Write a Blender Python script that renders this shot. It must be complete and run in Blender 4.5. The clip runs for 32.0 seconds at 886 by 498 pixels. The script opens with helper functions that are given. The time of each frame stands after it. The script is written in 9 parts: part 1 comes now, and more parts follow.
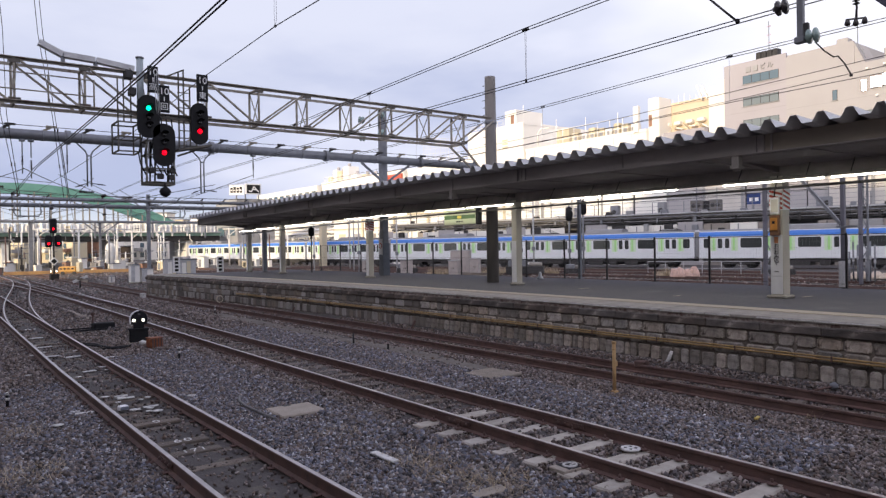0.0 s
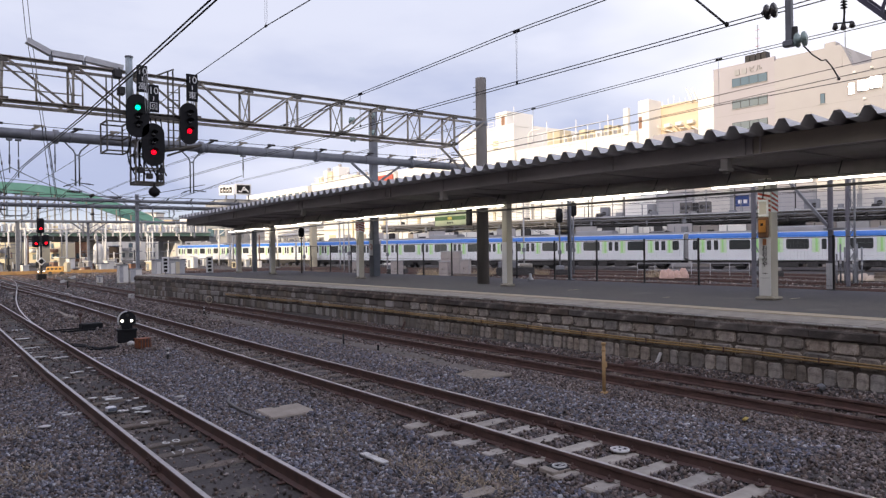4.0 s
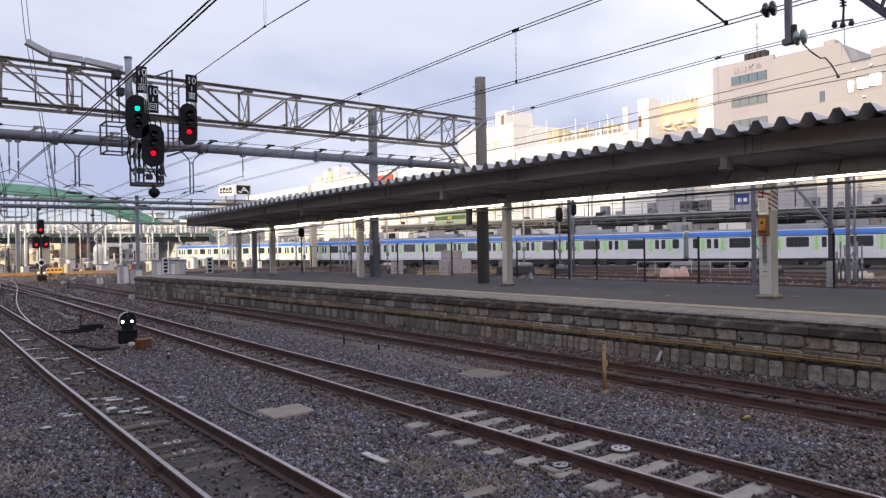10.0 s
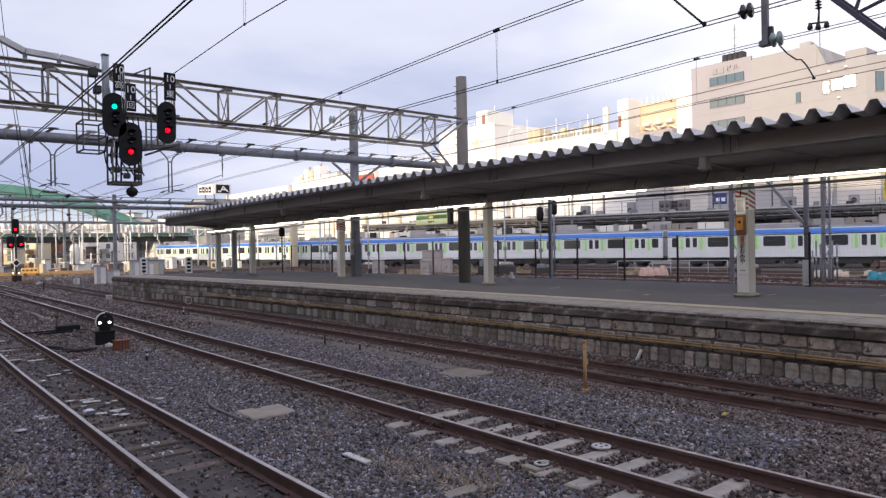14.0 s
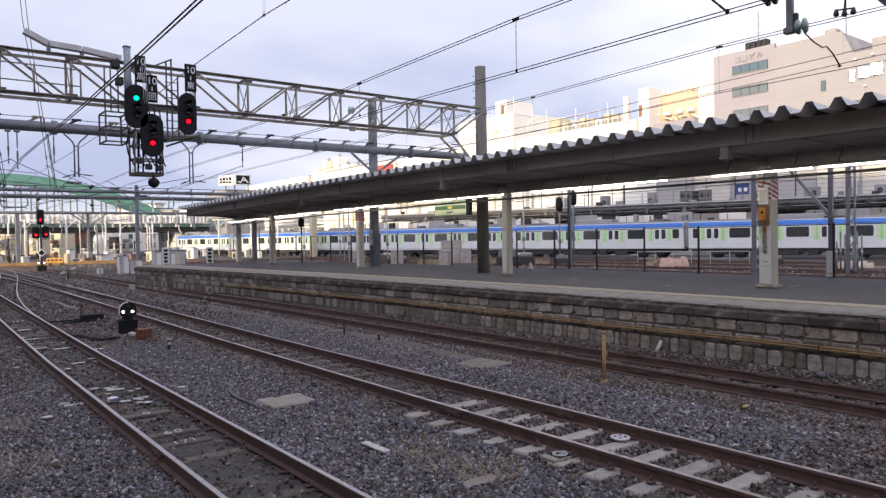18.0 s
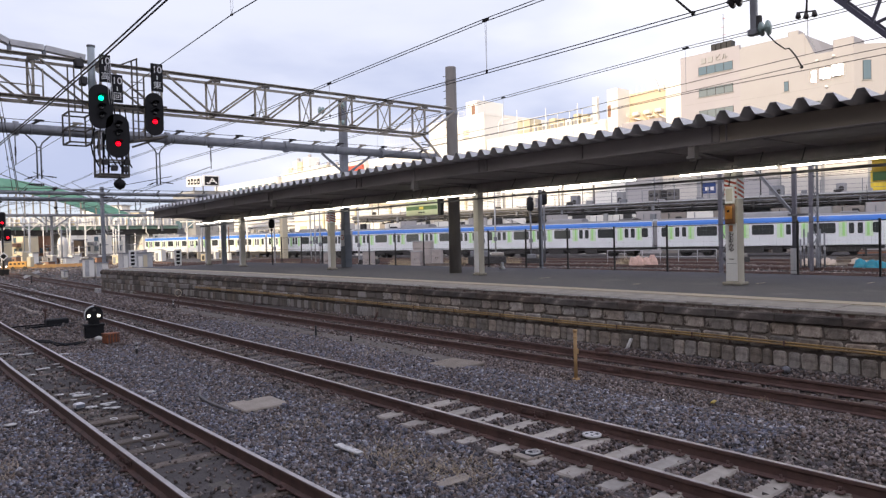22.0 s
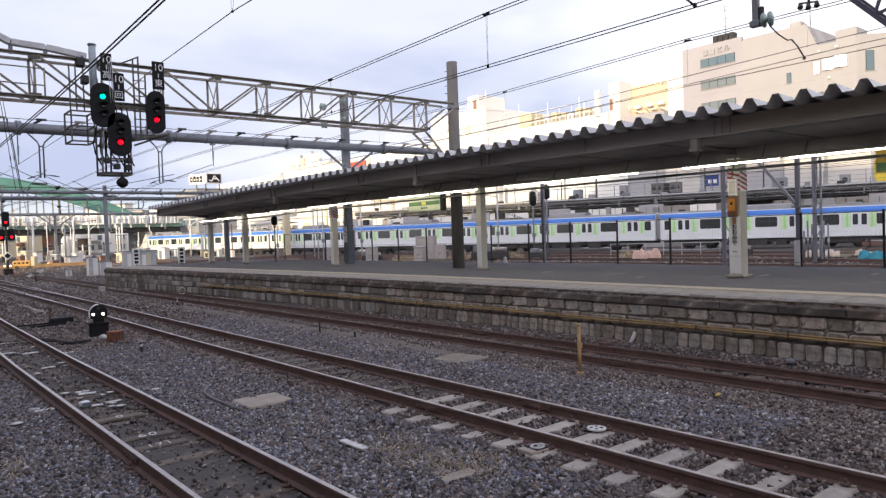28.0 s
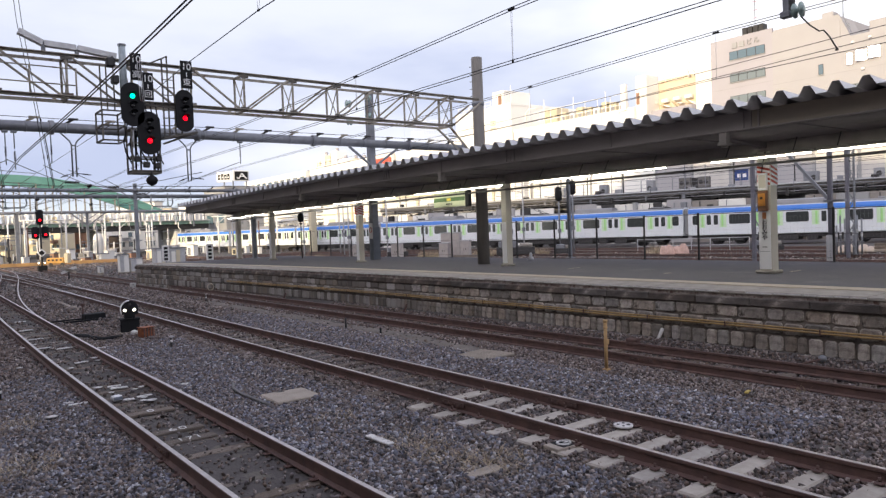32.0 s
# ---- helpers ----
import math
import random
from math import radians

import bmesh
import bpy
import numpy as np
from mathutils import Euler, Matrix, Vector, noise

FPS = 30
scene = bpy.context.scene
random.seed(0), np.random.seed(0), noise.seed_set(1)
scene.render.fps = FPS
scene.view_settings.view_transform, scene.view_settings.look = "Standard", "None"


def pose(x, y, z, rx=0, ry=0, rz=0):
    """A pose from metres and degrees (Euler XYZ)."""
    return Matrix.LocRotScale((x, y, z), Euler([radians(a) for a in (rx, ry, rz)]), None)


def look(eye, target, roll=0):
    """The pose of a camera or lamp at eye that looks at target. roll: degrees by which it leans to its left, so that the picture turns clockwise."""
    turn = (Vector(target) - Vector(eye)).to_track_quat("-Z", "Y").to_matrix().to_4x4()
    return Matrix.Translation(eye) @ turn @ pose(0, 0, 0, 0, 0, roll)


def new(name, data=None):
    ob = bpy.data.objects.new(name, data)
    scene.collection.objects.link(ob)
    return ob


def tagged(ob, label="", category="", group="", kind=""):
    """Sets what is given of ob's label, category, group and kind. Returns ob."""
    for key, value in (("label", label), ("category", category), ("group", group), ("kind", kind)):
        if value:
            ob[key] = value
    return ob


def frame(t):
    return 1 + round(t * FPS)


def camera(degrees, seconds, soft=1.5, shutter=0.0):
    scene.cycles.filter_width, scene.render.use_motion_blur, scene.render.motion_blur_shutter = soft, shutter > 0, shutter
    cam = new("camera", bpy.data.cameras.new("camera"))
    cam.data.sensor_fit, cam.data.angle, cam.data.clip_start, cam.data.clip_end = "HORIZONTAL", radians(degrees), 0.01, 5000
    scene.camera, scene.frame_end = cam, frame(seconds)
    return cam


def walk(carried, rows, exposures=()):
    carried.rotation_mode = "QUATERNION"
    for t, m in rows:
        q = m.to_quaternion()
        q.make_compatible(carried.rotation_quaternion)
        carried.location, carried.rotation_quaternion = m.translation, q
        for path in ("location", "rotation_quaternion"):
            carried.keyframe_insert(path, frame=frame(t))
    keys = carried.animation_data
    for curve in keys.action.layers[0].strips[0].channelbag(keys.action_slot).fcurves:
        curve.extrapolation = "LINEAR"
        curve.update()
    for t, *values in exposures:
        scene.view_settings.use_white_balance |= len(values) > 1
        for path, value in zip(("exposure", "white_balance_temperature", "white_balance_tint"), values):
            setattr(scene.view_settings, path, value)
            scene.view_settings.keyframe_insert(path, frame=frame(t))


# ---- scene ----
cam = camera(64.6, 32.0, 1.32)
EYE = (0.0, 0.0, 2.65)
# seconds and the three turns of a camera held by hand
PATH = [
    (0.0, 89.750, 0.950, -37.004),
    (0.5, 89.882, 1.088, -36.846),
    (1.0, 89.966, 0.752, -36.586),
    (1.5, 89.987, 0.519, -36.565),
    (2.0, 90.000, 0.569, -36.794),
    (2.5, 89.947, 0.583, -37.104),
    (3.0, 89.912, 0.602, -37.383),
    (3.5, 89.832, 0.729, -37.618),
    (5.5, 89.935, 0.767, -38.115),
    (6.0, 89.916, 0.885, -38.224),
    (6.5, 89.828, 0.977, -38.298),
    (7.0, 89.761, 1.047, -38.370),
    (7.5, 89.828, 0.991, -38.400),
    (8.0, 89.943, 1.036, -38.259),
    (8.5, 90.006, 1.052, -38.182),
    (9.0, 89.983, 1.343, -38.065),
    (9.5, 89.905, 1.182, -37.888),
    (10.0, 89.786, 1.025, -37.781),
    (10.5, 89.699, 0.937, -37.762),
    (11.0, 89.733, 0.694, -37.871),
    (11.5, 89.827, 0.737, -38.086),
    (12.0, 89.856, 0.872, -38.354),
    (12.5, 89.852, 0.974, -38.633),
    (13.0, 89.802, 1.074, -38.887),
    (13.5, 89.708, 1.196, -39.136),
    (14.0, 89.713, 1.093, -39.311),
    (14.5, 89.779, 1.061, -39.309),
    (16.5, 89.244, 1.497, -38.333),
    (17.0, 89.119, 1.322, -38.113),
    (17.5, 89.056, 1.365, -37.891),
    (18.0, 88.965, 1.051, -37.783),
    (18.5, 88.898, 1.044, -37.939),
    (19.0, 88.880, 1.237, -38.341),
    (19.5, 88.848, 1.442, -38.759),
    (20.0, 88.900, 1.336, -39.094),
    (20.5, 88.980, 1.184, -39.422),
    (21.0, 89.038, 1.188, -39.683),
    (21.5, 89.017, 1.315, -39.919),
    (22.0, 88.937, 1.449, -40.094),
    (22.5, 88.849, 1.519, -40.187),
    (23.0, 88.839, 1.360, -40.239),
    (23.5, 88.909, 1.249, -40.185),
    (24.0, 88.964, 1.485, -40.070),
    (24.5, 88.887, 1.566, -39.944),
    (25.0, 88.775, 1.559, -39.877),
    (25.5, 88.644, 1.684, -39.867),
    (27.5, 88.672, 1.763, -39.878),
    (28.0, 88.557, 1.999, -39.868),
    (28.5, 88.257, 2.198, -39.750),
    (29.0, 88.033, 2.140, -39.499),
    (29.5, 88.018, 2.161, -39.161),
    (30.0, 88.084, 2.103, -38.719),
    (30.5, 88.185, 2.026, -38.219),
    (31.0, 88.240, 2.437, -37.891),
    (31.5, 88.239, 2.575, -37.742),
    (32.0, 88.314, 2.215, -37.811),
]
EXPOSURES = [(0.0, 0.17, 6690.0, 6.0), (10.0, 0.17, 6690.0, 6.0), (16.0, 0.22, 6690.0, 6.0), (22.0, 0.31, 6770.0, 5.0), (32.0, 0.40, 6880.0, 3.0)]
walk(cam, [(t, pose(*EYE, rx, ry, rz)) for t, rx, ry, rz in PATH], EXPOSURES)

# ---- sky and sun: a low afternoon sun behind the camera, thin bright cloud ----
SUN_ELEVATION, SUN_TRAVEL = radians(10.6), Vector((0.96, 0.28, 0.0)).normalized()
CLOUD_SHIFT = (0.0, 0.0, 0.0)
world = bpy.data.worlds.new("sky")
scene.world = world
world.use_nodes = True
wn, wl = world.node_tree.nodes, world.node_tree.links
wn.clear()
sky = wn.new("ShaderNodeTexSky")
sky.sky_type, sky.sun_disc = "NISHITA", False
sky.sun_elevation = SUN_ELEVATION
sky.sun_rotation = math.atan2(-SUN_TRAVEL.x, -SUN_TRAVEL.y)
sky.air_density, sky.dust_density, sky.ozone_density = 1.0, 1.0, 3.0
coords = wn.new("ShaderNodeTexCoord")
stretch = wn.new("ShaderNodeMapping")
stretch.inputs["Scale"].default_value = (1.6, 1.6, 4.2)
stretch.inputs["Location"].default_value = CLOUD_SHIFT
puffs = wn.new("ShaderNodeTexNoise")
puffs.inputs["Scale"].default_value, puffs.inputs["Detail"].default_value = 1.3, 4.0
puffs.inputs["Roughness"].default_value = 0.42
spread = wn.new("ShaderNodeValToRGB")
spread.color_ramp.elements[0].position, spread.color_ramp.elements[1].position = 0.66, 1.0
cloud = wn.new("ShaderNodeMix")
cloud.data_type = "RGBA"
cloud.inputs["B"].default_value = (11.6, 11.3, 12.4, 1.0)
veil = wn.new("ShaderNodeMix")
veil.data_type = "RGBA"
veil.inputs["Factor"].default_value = 0.95
back = wn.new("ShaderNodeBackground")
back.inputs["Strength"].default_value = 0.10
wout = wn.new("ShaderNodeOutputWorld")
wl.new(coords.outputs["Generated"], stretch.inputs["Vector"])
wl.new(stretch.outputs["Vector"], puffs.inputs["Vector"])
# blue-grey clear air low down, whiter thin cloud higher up, broken by soft drifts
height = wn.new("ShaderNodeSeparateXYZ")
wl.new(coords.outputs["Generated"], height.inputs["Vector"])
flat = wn.new("ShaderNodeMapping")
flat.inputs["Scale"].default_value = (2.6, 2.6, 8.0)
wl.new(coords.outputs["Generated"], flat.inputs["Vector"])
drifts = wn.new("ShaderNodeTexNoise")
drifts.inputs["Scale"].default_value, drifts.inputs["Detail"].default_value, drifts.inputs["Roughness"].default_value = 1.7, 6.0, 0.5
wl.new(flat.outputs["Vector"], drifts.inputs["Vector"])
lift = wn.new("ShaderNodeMath")
lift.operation = "MULTIPLY_ADD"
lift.inputs[1].default_value, lift.inputs[2].default_value = 0.30, -0.15
wl.new(drifts.outputs["Fac"], lift.inputs[0])
level = wn.new("ShaderNodeMath")
level.operation = "ADD"
wl.new(height.outputs["Z"], level.inputs[0])
wl.new(lift.outputs["Value"], level.inputs[1])
thin = wn.new("ShaderNodeMapRange")
thin.interpolation_type = "SMOOTHSTEP"
thin.inputs["From Min"].default_value, thin.inputs["From Max"].default_value = 0.09, 0.33
wl.new(level.outputs["Value"], thin.inputs["Value"])
air = wn.new("ShaderNodeMix")
air.data_type = "RGBA"
air.inputs["A"].default_value, air.inputs["B"].default_value = (4.6, 5.05, 7.5, 1.0), (7.2, 7.4, 9.3, 1.0)
wl.new(thin.outputs["Result"], air.inputs["Factor"])
# pale haze on the horizon
haze = wn.new("ShaderNodeMapRange")
haze.interpolation_type = "SMOOTHSTEP"
haze.inputs["From Min"].default_value, haze.inputs["From Max"].default_value = 0.085, 0.03
wl.new(height.outputs["Z"], haze.inputs["Value"])
low = wn.new("ShaderNodeMix")
low.data_type = "RGBA"
low.inputs["B"].default_value = (7.0, 7.5, 8.8, 1.0)
wl.new(haze.outputs["Result"], low.inputs["Factor"])
wl.new(air.outputs["Result"], low.inputs["A"])
# darker sky overhead, out of view, added to lower the light on the ground
overhead_dim = wn.new("ShaderNodeMapRange")
overhead_dim.interpolation_type = "SMOOTHSTEP"
overhead_dim.inputs["From Min"].default_value, overhead_dim.inputs["From Max"].default_value = 0.36, 0.75
wl.new(level.outputs["Value"], overhead_dim.inputs["Value"])
top = wn.new("ShaderNodeMix")
top.data_type = "RGBA"
top.inputs["B"].default_value = (5.4, 5.6, 8.0, 1.0)
wl.new(overhead_dim.outputs["Result"], top.inputs["Factor"])
wl.new(low.outputs["Result"], top.inputs["A"])
wl.new(top.outputs["Result"], veil.inputs["B"])
# the cloud bank thickens towards the east
apart = wn.new("ShaderNodeSeparateXYZ")
bank = wn.new("ShaderNodeMath")
bank.operation = "MULTIPLY_ADD"
bank.inputs[1].default_value = 0.44
wl.new(coords.outputs["Generated"], apart.inputs["Vector"])
wl.new(apart.outputs["X"], bank.inputs[0])
wl.new(puffs.outputs["Fac"], bank.inputs[2])
wl.new(bank.outputs["Value"], spread.inputs["Fac"])
wl.new(sky.outputs["Color"], veil.inputs["A"])
wl.new(veil.outputs["Result"], cloud.inputs["A"])
wl.new(spread.outputs["Color"], cloud.inputs["Factor"])
# thin cloud scatters the low sun forward: the sky grows brighter towards it
towards = wn.new("ShaderNodeVectorMath")
towards.operation = "DOT_PRODUCT"
towards.inputs[1].default_value = (-SUN_TRAVEL.x * math.cos(SUN_ELEVATION), -SUN_TRAVEL.y * math.cos(SUN_ELEVATION), math.sin(SUN_ELEVATION))
wl.new(coords.outputs["Generated"], towards.inputs[0])
lobe = wn.new("ShaderNodeMapRange")
lobe.interpolation_type = "SMOOTHSTEP"
lobe.inputs["From Min"].default_value, lobe.inputs["From Max"].default_value = 0.22, 1.0
wl.new(towards.outputs["Value"], lobe.inputs["Value"])
warm = wn.new("ShaderNodeVectorMath")
warm.operation = "MULTIPLY"
warm.inputs[1].default_value = (2.75, 2.5, 2.08)
wl.new(cloud.outputs["Result"], warm.inputs[0])
glare = wn.new("ShaderNodeMix")
glare.data_type = "RGBA"
wl.new(lobe.outputs["Result"], glare.inputs["Factor"])
wl.new(cloud.outputs["Result"], glare.inputs["A"])
wl.new(warm.outputs["Vector"], glare.inputs["B"])
wl.new(glare.outputs["Result"], back.inputs["Color"])
wl.new(back.outputs["Background"], wout.inputs["Surface"])

sun = new("sun", bpy.data.lights.new("sun", "SUN"))
sun.data.energy, sun.data.angle, sun.data.color = 3.5, radians(0.6), (1.0, 0.80, 0.55)
sun.matrix_world = look((0, 0, 60), Vector((0, 0, 60)) + SUN_TRAVEL * math.cos(SUN_ELEVATION) - Vector((0, 0, math.sin(SUN_ELEVATION))))

# ---- materials ----
def surface(name, base, dark=None, scale=4.0, rough=0.7, metal=0.0, bump=0.15, fine=60.0, spots=None, spot_at=0.62, spot_scale=1.5,
            glow=None, glow_strength=1.0, per_piece=0.0, stretch=(1, 1, 1)):
    """A painted, stony or metal surface: two colours in broad stains, a fine grain in the relief, optional spots of a third colour."""
    m = bpy.data.materials.new(name)
    m.use_nodes = True
    n, l = m.node_tree.nodes, m.node_tree.links
    b = n["Principled BSDF"]
    b.inputs["Roughness"].default_value, b.inputs["Metallic"].default_value = rough, metal
    co, mp = n.new("ShaderNodeTexCoord"), n.new("ShaderNodeMapping")
    mp.inputs["Scale"].default_value = stretch
    l.new(co.outputs["Object"], mp.inputs["Vector"])
    broad, grain = n.new("ShaderNodeTexNoise"), n.new("ShaderNodeTexNoise")
    broad.inputs["Scale"].default_value, broad.inputs["Detail"].default_value, broad.inputs["Roughness"].default_value = scale, 6.0, 0.62
    grain.inputs["Scale"].default_value, grain.inputs["Detail"].default_value = fine, 3.0
    for t in (broad, grain):
        l.new(mp.outputs["Vector"], t.inputs["Vector"])
    ramp = n.new("ShaderNodeValToRGB")
    ramp.color_ramp.elements[0].position, ramp.color_ramp.elements[1].position = 0.32, 0.68
    d = dark or [c * 0.62 for c in base]
    ramp.color_ramp.elements[0].color, ramp.color_ramp.elements[1].color = (*d, 1), (*base, 1)
    l.new(broad.outputs["Fac"], ramp.inputs["Fac"])
    colour = ramp.outputs["Color"]
    if spots:
        sp, sr, mix = n.new("ShaderNodeTexNoise"), n.new("ShaderNodeValToRGB"), n.new("ShaderNodeMix")
        sp.inputs["Scale"].default_value, sp.inputs["Detail"].default_value = spot_scale, 9.0
        sp.inputs["Roughness"].default_value = 0.7
        l.new(mp.outputs["Vector"], sp.inputs["Vector"])
        sr.color_ramp.elements[0].position, sr.color_ramp.elements[1].position = spot_at - 0.05, spot_at + 0.06
        l.new(sp.outputs["Fac"], sr.inputs["Fac"])
        mix.data_type = "RGBA"
        mix.inputs["B"].default_value = (*spots, 1)
        l.new(sr.outputs["Color"], mix.inputs["Factor"])
        l.new(colour, mix.inputs["A"])
        colour = mix.outputs["Result"]
    if per_piece:
        info, rng, hsv = n.new("ShaderNodeObjectInfo"), n.new("ShaderNodeMapRange"), n.new("ShaderNodeHueSaturation")
        rng.inputs["To Min"].default_value, rng.inputs["To Max"].default_value = 1 - per_piece, 1 + per_piece
        l.new(info.outputs["Random"], rng.inputs["Value"])
        l.new(rng.outputs["Result"], hsv.inputs["Value"])
        tone, sat = n.new("ShaderNodeMath"), n.new("ShaderNodeMapRange")
        tone.operation = "PINGPONG"
        tone.inputs[1].default_value = 0.13
        l.new(info.outputs["Random"], tone.inputs[0])
        sat.inputs["From Max"].default_value = 0.13
        sat.inputs["To Min"].default_value, sat.inputs["To Max"].default_value = 1 - per_piece, 1 + 1.6 * per_piece
        l.new(tone.outputs["Value"], sat.inputs["Value"])
        l.new(sat.outputs["Result"], hsv.inputs["Saturation"])
        l.new(colour, hsv.inputs["Color"])
        colour = hsv.outputs["Color"]
    l.new(colour, b.inputs["Base Color"])
    vary = n.new("ShaderNodeMapRange")
    vary.inputs["To Min"].default_value, vary.inputs["To Max"].default_value = max(0.05, rough - 0.15), min(1.0, rough + 0.15)
    l.new(broad.outputs["Fac"], vary.inputs["Value"])
    l.new(vary.outputs["Result"], b.inputs["Roughness"])
    if bump:
        bp = n.new("ShaderNodeBump")
        bp.inputs["Strength"].default_value, bp.inputs["Distance"].default_value = bump, 0.02
        l.new(grain.outputs["Fac"], bp.inputs["Height"])
        l.new(bp.outputs["Normal"], b.inputs["Normal"])
    if glow:
        b.inputs["Emission Color"].default_value = (*glow, 1)
        b.inputs["Emission Strength"].default_value = glow_strength
    return m


def islands(name, colours, rough=0.85, bump=0.5):
    """Loose stones: each island of the mesh takes its own colour out of the list."""
    m = bpy.data.materials.new(name)
    m.use_nodes = True
    n, l = m.node_tree.nodes, m.node_tree.links
    b = n["Principled BSDF"]
    b.inputs["Roughness"].default_value = rough
    geo, ramp, grain, mix, bp = (n.new(k) for k in ("ShaderNodeNewGeometry", "ShaderNodeValToRGB", "ShaderNodeTexNoise", "ShaderNodeMix", "ShaderNodeBump"))
    ramp.color_ramp.interpolation = "CONSTANT"
    while len(ramp.color_ramp.elements) < len(colours):
        ramp.color_ramp.elements.new(0.5)
    for i, c in enumerate(colours):
        ramp.color_ramp.elements[i].position = i / len(colours)
        ramp.color_ramp.elements[i].color = (*c, 1)
    l.new(geo.outputs["Random Per Island"], ramp.inputs["Fac"])
    grain.inputs["Scale"].default_value, grain.inputs["Detail"].default_value = 45.0, 4.0
    mix.data_type, mix.blend_type = "RGBA", "MULTIPLY"
    mix.inputs["Factor"].default_value = 0.6
    l.new(ramp.outputs["Color"], mix.inputs["A"])
    l.new(grain.outputs["Color"], mix.inputs["B"])
    l.new(ramp.outputs["Color"], b.inputs["Base Color"])
    bp.inputs["Strength"].default_value, bp.inputs["Distance"].default_value = bump, 0.01
    l.new(grain.outputs["Fac"], bp.inputs["Height"])
    l.new(bp.outputs["Normal"], b.inputs["Normal"])
    return m


def glass(name, tint, rough=0.08):
    """Dark window glass seen from outside by day: a smooth gloss over a dark room."""
    m = bpy.data.materials.new(name)
    m.use_nodes = True
    b = m.node_tree.nodes["Principled BSDF"]
    b.inputs["Base Color"].default_value = (*tint, 1)
    b.inputs["Roughness"].default_value = rough
    b.inputs["Specular IOR Level"].default_value = 0.7
    return m


def glowing(name, colour, strength, base=(0.8, 0.8, 0.8)):
    return surface(name, base, base, rough=0.3, bump=0.0, glow=colour, glow_strength=strength)


BALLAST = surface("ballast_bed", (0.10, 0.088, 0.085), (0.05, 0.044, 0.043), 3.0, 0.95, bump=1.0, fine=26.0, spots=(0.17, 0.15, 0.12), spot_at=0.60, spot_scale=0.8)
STONES = islands("ballast_stones", [(0.116, 0.113, 0.132), (0.179, 0.179, 0.206), (0.048, 0.045, 0.052), (0.265, 0.266, 0.305), (0.142, 0.121, 0.117), (0.185, 0.192, 0.25), (0.081, 0.077, 0.088), (0.43, 0.43, 0.46), (0.170, 0.144, 0.137), (0.129, 0.133, 0.169), (0.205, 0.180, 0.176), (0.045, 0.041, 0.044)])
RUSTED_STONES = islands("rusty_ballast_stones", [(0.160, 0.124, 0.113), (0.213, 0.169, 0.152), (0.082, 0.063, 0.057), (0.262, 0.219, 0.204), (0.160, 0.115, 0.094), (0.179, 0.157, 0.162), (0.112, 0.082, 0.070), (0.359, 0.308, 0.289), (0.141, 0.123, 0.131), (0.058, 0.047, 0.043)])
DIRT = surface("packed_dirt", (0.19, 0.165, 0.145), (0.12, 0.105, 0.095), 2.0, 0.95, bump=0.6, fine=40.0)
RAIL_SIDE = surface("rusted_rail_side", (0.152, 0.088, 0.075), (0.084, 0.052, 0.047), 5.0, 0.75, 0.1, bump=0.3)
RAIL_TOP = surface("worn_rail_head", (0.58, 0.54, 0.53), (0.38, 0.345, 0.335), 6.0, 0.38, 0.85, bump=0.03)
RAIL_TOP_DULL = surface("dull_rail_head", (0.17, 0.115, 0.10), (0.11, 0.075, 0.066), 6.0, 0.5, 0.5, bump=0.1)
CONCRETE_TIE = surface("concrete_sleeper", (0.45, 0.415, 0.37), (0.31, 0.28, 0.25), 5.0, 0.85, per_piece=0.12)
WOOD_TIE = surface("weathered_wooden_sleeper", (0.21, 0.175, 0.15), (0.115, 0.094, 0.08), 4.0, 0.9, bump=0.5, stretch=(1, 6, 1), per_piece=0.2)
FAR_STONE = islands("far_wall_stone", [(0.26, 0.24, 0.225), (0.18, 0.160, 0.145), (0.34, 0.32, 0.31), (0.12, 0.107, 0.10), (0.21, 0.178, 0.15), (0.29, 0.273, 0.262), (0.15, 0.134, 0.124)], 0.9, 0.5)
STONE = surface("platform_stone", (0.43, 0.39, 0.35), (0.17, 0.15, 0.136), 7.0, 0.9, bump=0.9, fine=24.0, spots=(0.07, 0.057, 0.05), spot_at=0.57, spot_scale=4.0, per_piece=0.38)
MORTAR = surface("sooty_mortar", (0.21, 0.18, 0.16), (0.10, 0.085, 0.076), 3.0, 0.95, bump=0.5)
BEDDING = surface("crumbling_mortar", (0.40, 0.35, 0.32), (0.12, 0.09, 0.08), 6.0, 0.95, bump=0.9, fine=20.0, spots=(0.10, 0.06, 0.05), spot_at=0.55, spot_scale=5.0)
COPING = surface("sooty_coping", (0.16, 0.135, 0.12), (0.05, 0.043, 0.04), 5.0, 0.9, bump=0.9, fine=22.0, spots=(0.30, 0.26, 0.235), spot_at=0.62, spot_scale=5.0, stretch=(1, 0.5, 1), per_piece=0.3)
PAVING = surface("platform_asphalt", (0.106, 0.101, 0.118), (0.068, 0.065, 0.078), 0.9, 0.8, bump=0.35, fine=120.0, spots=(0.13, 0.127, 0.14), spot_at=0.62, spot_scale=0.5)
EDGE_SLAB = surface("platform_edge_slab", (0.38, 0.35, 0.31), (0.25, 0.23, 0.21), 2.4, 0.85, bump=0.3, spots=(0.13, 0.12, 0.115), spot_at=0.64, spot_scale=1.1)
YELLOW_LINE = surface("faded_yellow_paint", (0.52, 0.45, 0.345), (0.40, 0.355, 0.285), 5.0, 0.8, spots=(0.28, 0.25, 0.22), spot_at=0.63, spot_scale=3.0)
